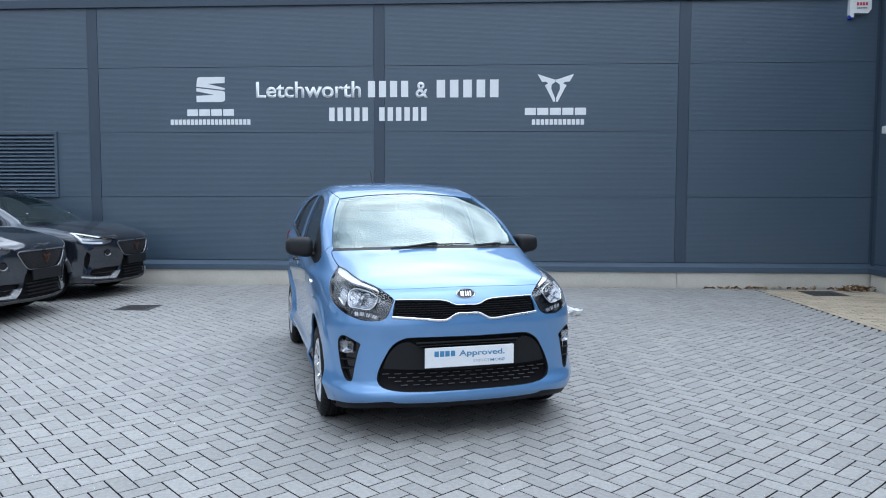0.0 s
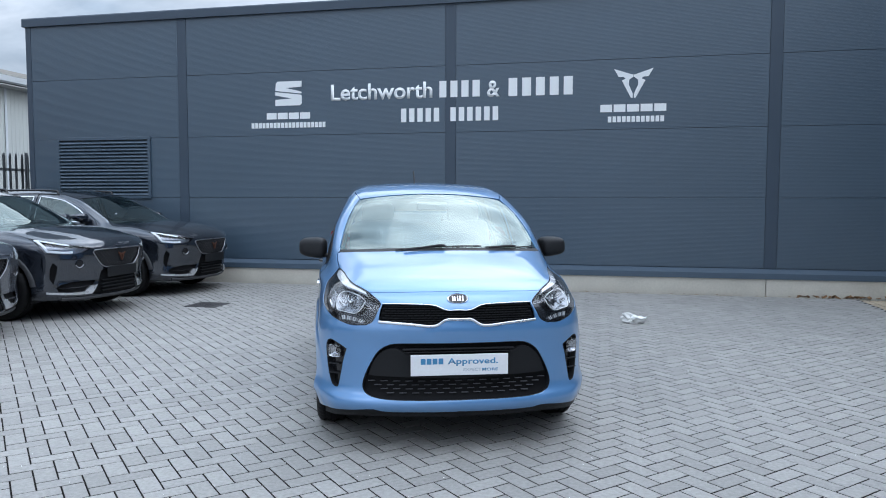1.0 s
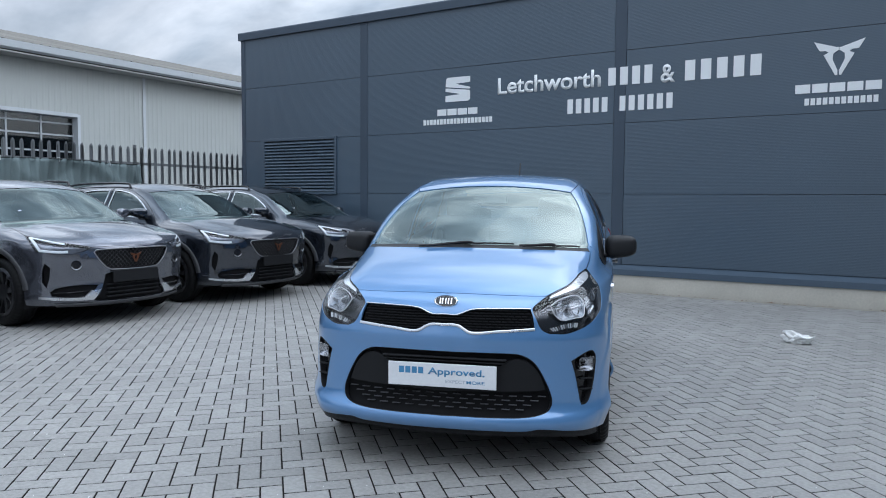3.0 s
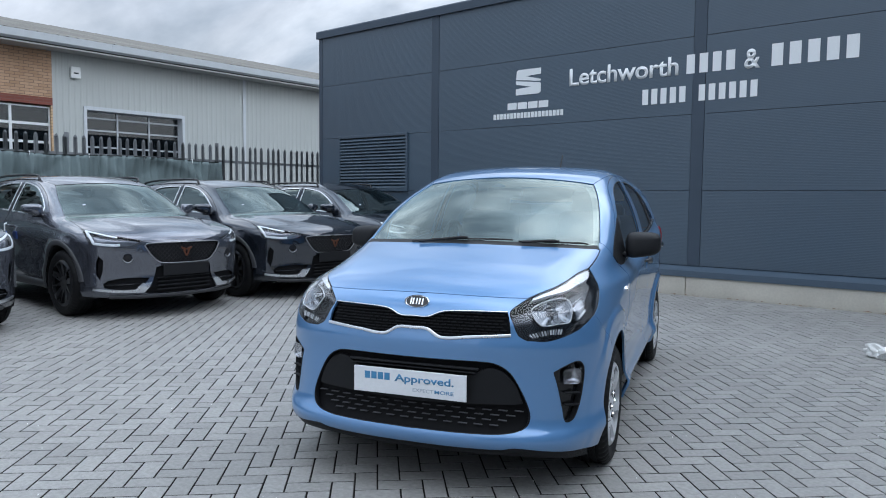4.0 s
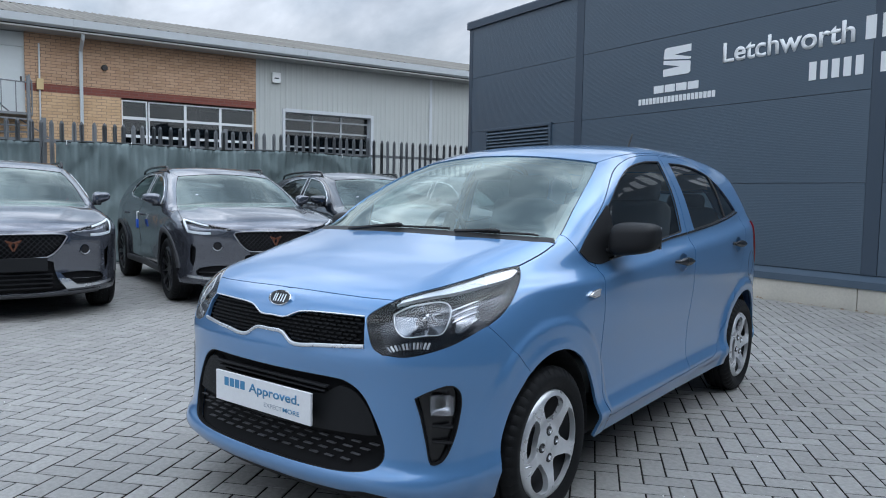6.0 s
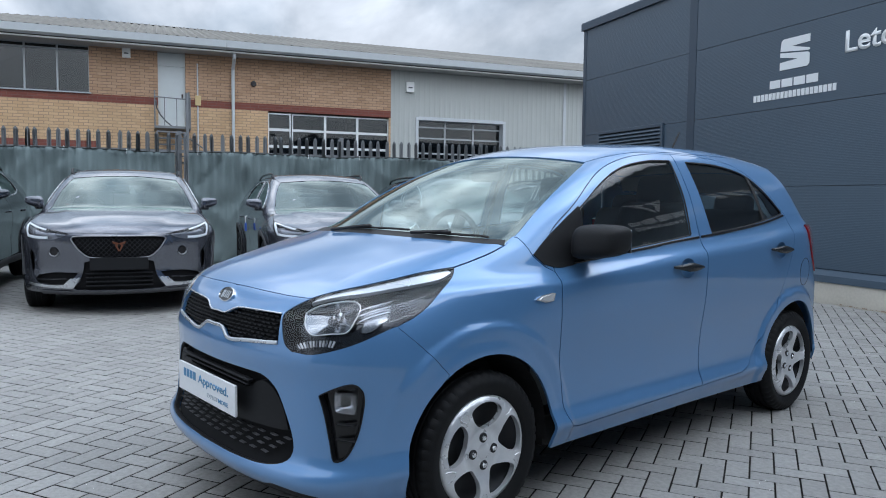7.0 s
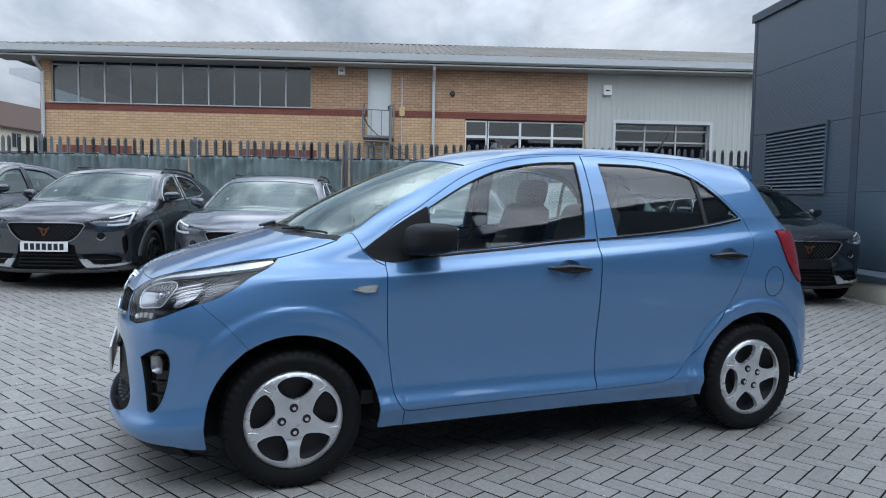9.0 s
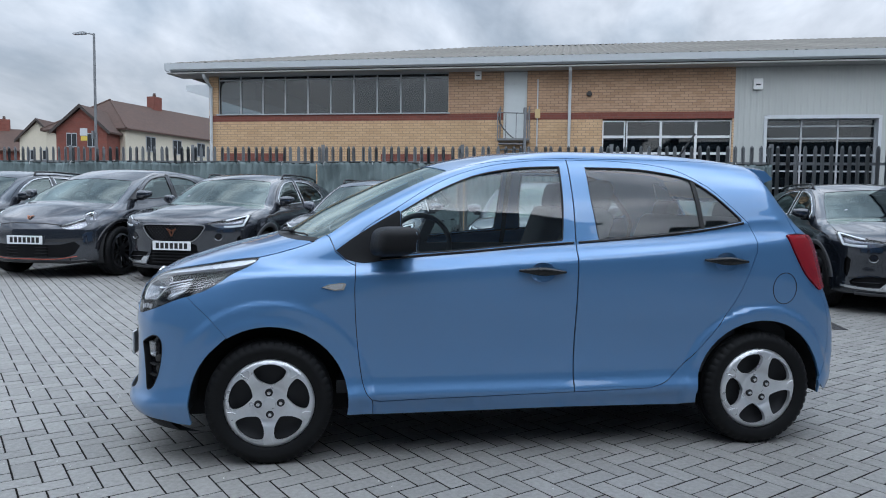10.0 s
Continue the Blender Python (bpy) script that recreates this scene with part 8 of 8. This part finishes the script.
        for q in (0.36, 0.62):
            c = Vector(loop_hl[0] * (1 - q) + cen * q) if q < 0.5 else Vector(cen)
            ax = Vector((0.85, 0.45, 0.1)).normalized()
            bw = bmesh.new()
            lathe(bw, [(0.004, -0.03), (0.024, -0.02), (0.034, 0.004)], "z", (0, 0, 0), 16)
            bmesh.ops.transform(bw, matrix=Matrix.Diagonal((1, s, 1, 1)) @ Matrix.Translation(c - ax * 0.012) @ ax.to_track_quat("Z", "Y").to_matrix().to_4x4(), verts=bw.verts)
            part("reflector", bw, CM["lamp_silver"], hd, smooth=60)
        # tail lamp
        tl = S(join(spl([(-1.78, 1.05), (-1.9, 1.06), (-2.02, 1.0)]), spl([(-2.05, 0.93), (-1.92, 0.95), (-1.80, 1.0)])))
        part_me("tail_lamp", sheet(B, tl, (-0.4, 0.9, 0.1), lift=0.004, skirt=0.01, mirror=k, step=0.04), CM["red_lens"], car, "slim red tail lamp")
    # bumper
    a_f = S(arch(wx, wz, ar, 40, -12, 12))
    low_edge = join(S([(wx + ar + 0.0, 0.24), (1.86, 0.235)]), Fv(spl([(0.78, 0.235), (0.6, 0.225), (0.3, 0.22), (0.0, 0.22)])))
    hl_under = S(spl([(1.845, 0.795), (1.86, 0.70), (1.83, 0.58), (wx + ar * 0.766, wz + ar * 0.643)]))
    if electric:
        mid = Fv([(-0.002, z) for z in np.linspace(0.225, 0.733, 20)])
        half = join(nose_line, loop_hl[::-1][:13], S(spl([(1.80, 0.72), (1.84, 0.62), (wx + ar * 0.766, wz + ar * 0.643)])), a_f, low_edge, mid[:-1])
        holes = []
        intake = Fv(join(spl([(0.0, 0.455), (0.45, 0.46), (0.60, 0.50)]), spl([(0.66, 0.44), (0.60, 0.33)]), spl([(0.5, 0.285), (0.0, 0.28)])))
    else:
        g_line = Fv(join(spl([(0.0, 0.782), (0.30, 0.781), (0.405, 0.775)], 4), spl([(0.425, 0.752), (0.37, 0.665), (0.31, 0.602)], 4), spl([(0.26, 0.574), (0.12, 0.567), (0.0, 0.567)], 4)))
        midn = Fv([(-0.002, z) for z in np.linspace(0.784, 0.804, 4)])
        midl = Fv([(-0.002, z) for z in np.linspace(0.225, 0.255, 4)])
        intake = Fv(join(spl([(0.0, 0.545), (0.24, 0.545), (0.31, 0.53)], 4), spl([(0.33, 0.42), (0.36, 0.34), (0.42, 0.275)], 4), spl([(0.38, 0.258), (0.2, 0.252), (0.0, 0.252)], 4)))
        midm = Fv([(-0.002, z) for z in np.linspace(0.548, 0.564, 4)])
        half = join(nose_line, hl_down[::-1][1:], hl_under[3:], a_f, low_edge, midl, intake[::-1][1:-1], midm, g_line[::-1][1:-1], midn)
        side_in = Fv(join(spl([(0.37, 0.425), (0.58, 0.430), (0.72, 0.405)], 4), spl([(0.755, 0.37), (0.745, 0.33)], 4), spl([(0.60, 0.30), (0.48, 0.30)], 4), [(0.40, 0.385)]))
        slit = Fv(join(spl([(0.757, 0.61), (0.792, 0.655)], 4), spl([(0.805, 0.58), (0.80, 0.47)], 4), spl([(0.775, 0.41), (0.757, 0.50)], 4)))
        holes = [side_in, slit]
    pair("front_bumper", lambda k: sheet(B, half, (0.70, 0.62, 0.25), holes, mirror=k, step=0.04, inset=0.0), paint, car)
    full = lambda ln: join(mir(ln)[:-1], ln)
    i_all = join(intake, mir(intake)[1:-1])
    lo_in = part_me("lower_intake", sheet(B, i_all, (1, 0, 0), lift=-0.02 if not electric else 0.003, skirt=0.004, step=0.05), CM["intake_black"], car, "black lower air intake")
    bm = bmesh.new()
    for z in (0.30, 0.34, 0.38, 0.42):
        w = 0.42
        p = Fv([(0.0, z)])[0]
        box(bm, p[0] - 0.035, p[0] - 0.004, -0.30, 0.30, z - 0.006, z + 0.006)
    part("slat", bm, blk, lo_in)
    if electric:
        part_me("copper_line", strip(B, even(full(Fv(spl([(0.0, 0.262), (0.4, 0.265), (0.62, 0.30)]))), 0.05, False), 0.012, 0.006), CM["red_line"], car, "thin copper-red trim line")
        part_me("nose_gap", strip(B, even(full(nose_line), 0.04, False), 0.016, 0.004, lift=-0.002), gl, car)
        bz = Fv([(0.0, 0.80)])[0]
        em_ = angular_emblem(-0.05, -0.035, 0.10, 0.07, -0.004, 0.004)
        bmesh.ops.transform(em_, matrix=pose(bz[0], 0, bz[2] + 0.01, 0, -48, 0) @ pose(0, 0, 0, 0, 0, 90), verts=em_.verts)
        part("badge", em_, CM["copper"], car, "copper angular badge")
    else:
        g_all = join(g_line, mir(g_line)[1:-1])
        gr = part_me("upper_grille", sheet(B, g_all, (1, 0, 0.1), lift=-0.03, skirt=0, step=0.05), CM["intake_black"], car, "black honeycomb grille")
        part_me("grille_rim", strip(B, even(g_all, 0.03), 0.014, 0.034, lift=-0.03, closed=True), gl, gr)
        part_me("grille_edge", strip(B, even(g_all, 0.03), 0.012, 0.006, lift=-0.001, closed=True), CM["edge_grey"], gr, "satin grey grille surround")
        lat = bmesh.new()
        for i in range(9):
            z = 0.588 + 0.0235 * i
            for j in range(-13, 14):
                y = (j + 0.5 * (i % 2)) * 0.046
                w = float(np.interp(z, [0.567, 0.60, 0.665, 0.752, 0.782], [0.24, 0.30, 0.36, 0.42, 0.40]))
                if abs(y) < w - 0.02:
                    p = Fv([(y, z)])[0]
                    for sg in (-1, 1):
                        q = lat.verts
                        a = Vector((p[0] - 0.012, y, z + 0.0118)), Vector((p[0] - 0.012, y + sg * 0.023, z - 0.0118))
                        tube(lat, a, 0.0028, 4)
        part("grille_mesh", lat, CM["suv_mesh"], gr)
        em_ = angular_emblem(-0.064, -0.050, 0.128, 0.100, -0.006, 0.006)
        bz = Fv([(0.0, 0.685)])[0]
        bmesh.ops.transform(em_, matrix=pose(bz[0] + 0.0, 0, bz[2], 0, 0, 90), verts=em_.verts)
        part("badge", em_, CM["copper"], gr, "copper angular badge")
        for k in (False, True):
            s = -1 if k else 1
            si = part_me("side_intake", sheet(B, side_in, (0.8, 0.6, 0), lift=-0.03, skirt=0, step=0.03, mirror=k), CM["intake_black"], car)
            part_me("blade", sheet(B, Fv([(0.350, 0.378), (0.385, 0.320), (0.415, 0.276), (0.56, 0.279), (0.70, 0.288), (0.82, 0.308), (0.82, 0.328), (0.70, 0.312), (0.56, 0.306), (0.50, 0.310), (0.435, 0.372)]), (0.8, 0.6, 0), lift=0.006, skirt=0.03, step=0.03, mirror=k, inset=0.0), CM["satin"], si, "silver corner blade")
            part_me("blade", strip(B, even(Fv(spl([(0.47, 0.372), (0.60, 0.365), (0.73, 0.360)])), 0.03, False), 0.012, 0.012, lift=-0.012, mirror=k), gl, si)
            part_me("corner_slit", sheet(B, slit, (0.6, 0.8, 0), lift=-0.03, skirt=0, step=0.03, mirror=k), CM["intake_black"], car)
            c = Fv([(0.573, 0.636)])[0]
            fo = bmesh.new()
            lathe(fo, [(0.0, 0.004), (0.030, 0.004), (0.032, 0.008), (0.042, 0.006), (0.044, -0.01)], "x", (0, 0, 0), 20)
            bmesh.ops.transform(fo, matrix=pose(c[0], s * c[1], c[2], 0, 0, s * 24), verts=fo.verts)
            fgl = part("fog_lamp", fo, gl, car, "round dark fog lamp", 40)
            cr = bmesh.new()
            tube(cr, [(0.007, 0.047 * math.cos(q), 0.047 * math.sin(q)) for q in np.linspace(-2.8, -0.3, 14)], 0.005, 6)
            bmesh.ops.transform(cr, matrix=pose(c[0], s * c[1], c[2], 0, 0, s * 24), verts=cr.verts)
            part("rim", cr, CM["edge_grey"], fgl, "bright lower rim", 60)
    lip = strip(B, even(full(Fv(spl([(0.0, 0.225), (0.4, 0.228), (0.7, 0.236)]))), 0.06, False), 0.045, 0.016, lift=-0.004)
    part_me("lower_lip", lip, CM["clad_grey"] if not electric else gl, car, smooth=60)
    # rear closing panel
    Rv = B.on_rear
    rear = join(Rv(spl([(0.0, 1.33), (0.3, 1.32), (0.5, 1.28)])), S(spl([(-1.72, 1.26), (-1.86, 1.10), (-1.95, 0.98)])), S(spl([(-2.02, 0.80), (-2.0, 0.60), (-1.85, 0.42)])), Rv(spl([(0.6, 0.30), (0.3, 0.28), (0.0, 0.28)])))
    pair("tailgate", lambda k: sheet(B, rear, (-0.85, 0.5, 0.15), mirror=k, step=0.08, inset=0), paint, car)
    # underside, arches, cabin, wheels
    ub = bmesh.new()
    box(ub, -1.95, 1.98, -0.55, 0.55, 0.20, 0.45), box(ub, -0.93, 0.93, -0.80, 0.80, 0.24, 0.40)
    box(ub, 1.80, 1.92 if electric else 2.06, -0.5, 0.5, 0.24, 0.70)
    box(ub, 0.80, 1.30, -0.75, 0.75, 0.4, 0.92), box(ub, -1.75, 0.8, -0.78, 0.78, 0.405, 0.46)
    part("underbody", ub, CM["under"], car)
    for cx in (wx, -wx):
        for s in (1, -1):
            al = bmesh.new()
            pr = arch(cx, wz, ar + 0.006, -20, 200, 20)
            a = [al.verts.new((x, s * 0.88, z)) for x, z in pr]
            b = [al.verts.new((x, s * 0.56, z)) for x, z in pr]
            for i in range(len(pr) - 1):
                al.faces.new((a[i], a[i + 1], b[i + 1], b[i]))
            al.faces.new(b)
            part("arch_liner", al, CM["under"], car)
    part("dashboard", rounded(0.85, 0, 0.93, 0.55, 1.45, 0.20, 0.07), CM["dash"], car, smooth=40)
    for y in (0.40, -0.40):
        st = part("front_seat", rounded(-0.02, y, 0.60, 0.55, 0.54, 0.2, 0.06), CM["cloth"], car, smooth=40)
        part("backrest", rounded(-0.36, y, 0.95, 0.16, 0.50, 0.62, 0.06, (0, -18, 0), 0.12), CM["cloth"], st, smooth=40)
        part("headrest", rounded(-0.47, y, 1.27, 0.10, 0.27, 0.17, 0.045, (0, -12, 0)), CM["cloth"], st, smooth=40)
    part("rear_seat", rounded(-1.12, 0, 0.9, 0.16, 1.36, 0.6, 0.06, (0, -20, 0)), CM["cloth"], car, smooth=40)
    part_me("headlining", sheet(B, roof, (0, 0, 1), step=0.12, lift=-0.03, inset=0.02, skirt=0), CM["dash"], car)
    part("steering_wheel", tube(bmesh.new(), [(0.42 + 0.17 * math.cos(a) * 0.35, -0.40 + 0.18 * math.sin(a), 1.0 + 0.17 * math.cos(a)) for a in np.linspace(0, 2 * math.pi, 25)[:-1]], 0.015, 6, True), CM["dash"], car)
    tyre = tyre_mesh(0.345, 0.244, 0.225)
    tyre.materials.append(CM["rubber"])
    ho = []
    for i in range(10):
        a = 2 * math.pi * (i + 0.5) / 10
        sk = 0.06 if i % 2 else -0.06
        pts = [(0.075, -0.05), (0.075, 0.05), (0.15, 0.20 + sk), (0.215, 0.235 + sk), (0.220, 0.0), (0.215, -0.235 + sk), (0.15, -0.20 + sk)]
        ho.append([(r * math.cos(a + t), r * math.sin(a + t)) for r, t in pts])
    dome = smooth_curve([(0.0, 0.02), (0.06, 0.022), (0.09, 0.02), (0.16, 0.036), (0.22, 0.046), (0.238, 0.04), (0.25, 0.02)])
    spk = disc_mesh("spokes", circle(0.246, 60), ho, dome, 0.03, 0.03)
    spk.materials.append(CM["alloy"])
    for cx, s in ((wx, 1), (wx, -1), (-wx, 1), (-wx, -1)):
        wh = new("wheel", tyre)
        wh.parent, wh["label"] = car, "black tyre on a dark alloy wheel"
        wh.matrix_basis = pose(cx, s * 0.795, 0.345, 0, 17 * cx + 11 * s, 0 if s > 0 else 180)
        sp_ = new("alloy_spokes", spk)
        sp_.parent, sp_.location.y = wh, 0.062
        bk = bmesh.new()
        lathe(bk, [(0.0, 0.02), (0.10, 0.02), (0.15, 0.01), (0.165, 0.01), (0.166, -0.01), (0.236, -0.05), (0.242, 0.02), (0.248, 0.10), (0.248, -0.10)], "y", (0, 0, 0), 32)
        part("rim_barrel", bk, CM["steel_dark"], wh, smooth=45)
        dk = bmesh.new()
        lathe(dk, [(0.06, 0.028), (0.158, 0.028), (0.16, 0.02)], "y", (0, 0, 0), 32)
        part("brake_disc", dk, CM["disc"], wh)
    return car


def repaint(car, old, new_mat):
    for o in car.children_recursive:
        for sl in o.material_slots:
            if sl.material == old:
                sl.link = "OBJECT"
                sl.material = new_mat


def plate(m, kind, label):
    p = thing("number_plate", label, "number plate", m)
    if kind == "white":
        part("board", boxed(-0.26, 0.26, -0.006, 0.004, -0.0555, 0.0555, 0.002), CM["plate_white"], p)
        bars("print_bars", 7, -0.225, 0.225, -0.036, 0.036, -0.0062, CM["seal"], "", gap=0.3, thick=0.0008, skip=(), parent=p)
    else:
        part("holder", boxed(-0.26, 0.26, -0.012, 0.004, -0.06, 0.06, 0.004), CM["black_plastic"], p)


SUV_X = -7.17
first = build_crossover("crossover", "mid grey crossover with a honeycomb grille parked by the fence", pose(SUV_X, 6.16, 0), SB, CM["grey"])
ROW = [(10.37, "midnight", "near-black crossover parked against the clad wall", 0.0), (8.23, "midnight", "midnight blue crossover with a honeycomb grille in the row", 0.0),
       (3.78, "grey", "mid grey crossover with a blank plate holder in the row", 0.03), (1.59, "graphite", "dark graphite crossover with a white plate in the row", 0.0), (-2.75, "graphite", "dark graphite crossover at the end of the row", -0.1)]
plate(pose(SUV_X + 2.228, 6.16, 0.500, 0, 0, 90), "black", "blank black plate holder on the bumper")
for y, col, lab, dx in ROW:
    up = float(rise(SUV_X + dx, y))
    c = copy_thing(first, pose(SUV_X + dx, y, up))
    tagged(c, lab)
    if col != "grey":
        repaint(c, CM["grey"], CM[col])
    plate(pose(SUV_X + dx + 2.232, y, 0.515 + up, 0, 0, 90), "white" if y == 1.59 else "black", "white number plate with dark bars on a bumper" if y == 1.59 else "blank black plate holder on the bumper")
tag = thing("hanging_tag", "blue plastic tag hanging from a crossover door handle", "tag", pose(SUV_X - 0.02, 6.16 - 0.945, 0.90))
part("tag", boxed(-0.045, 0.045, -0.012, 0.008, -0.17, -0.06, 0.006), M["tag_blue"], tag)
part("strap", tube(bmesh.new(), [(0.0, 0.02, 0.03), (0.012, -0.006, 0.02), (0.006, -0.004, -0.07)], 0.008, 6), M["white_plastic"], tag, "white strap")
build_crossover("electric_hatchback", "dark grey electric hatchback with a closed nose and white plate", pose(SUV_X + 0.10, -0.50, float(rise(SUV_X, -0.5))), EB, CM["graphite"], True)
plate(pose(SUV_X + 0.10 + 2.135, -0.50, 0.515 + float(rise(SUV_X, -0.5)), 0, 0, 90), "white", "white number plate with dark bars on a bumper")


# ---- the paving blocks ----
hb = herringbone(*YARD)
NEAR = (1.0, 3.0, 4.5, 7.45)      # the stretch of the yard that is walked closest to
near = (hb[:, 0] > NEAR[0]) & (hb[:, 0] < NEAR[1]) & (hb[:, 1] > NEAR[2]) & (hb[:, 1] < NEAR[3])
rest = hb[~near]
ob = part_me("paving_blocks", laid(rest[:, :2], rest[:, 2], (0.2, 0.1), 5, YARD), [M["paver"], M["dark_side"]], pavement, "grey concrete blocks laid in herringbone")
ob["kind"] = "stuff"
one = laid(np.zeros((1, 2)), np.zeros(1), (0.2, 0.1), 6)
one.materials.append(M["paver_one"])
one.materials.append(M["dark_side"])
prng = random.Random(8)
for x, y, a in hb[near][:300]:
    b = new("paving_block", one)
    b.parent, b.matrix_basis = pavement, pose(x, y, prng.gauss(0, 0.0003), math.degrees(prng.gauss(0, 0.0024)), math.degrees(prng.gauss(0, 0.0024)), math.degrees(a))
more = hb[near][300:]
if len(more):
    ob = part_me("paving_blocks", laid(more[:, :2], more[:, 2], (0.2, 0.1), 7), [M["paver"], M["dark_side"]], pavement, "grey concrete blocks laid in herringbone")
    ob["kind"] = "stuff"
rows = []
nx = round((BUFF[1] - BUFF[0] - 0.1) / 0.2)
for j in range(int((BUFF[3] - BUFF[2]) / 0.1)):
    y = BUFF[2] + 0.05 + 0.1 * j
    for i in range(nx + 1):
        rows.append((BUFF[0] + 0.2 + 0.2 * i - (0.1 if j % 2 else 0.0), y, 0.0))
edge = [(BUFF[0] + 0.05, BUFF[2] + 0.1 + 0.2 * j, math.pi / 2) for j in range(int((BUFF[3] - BUFF[2]) / 0.2))]
for pts, seed, lim in ((rows, 11, (BUFF[0] + 0.1, *BUFF[1:])), (edge, 12, None)):
    q = np.array(pts)
    ob = part_me("buff_blocks", laid(q[:, :2], q[:, 2], (0.2, 0.1), seed, lim), [M["buff"], M["dark_side"]], pavement, "buff concrete blocks in straight courses")
    ob["kind"] = "stuff"
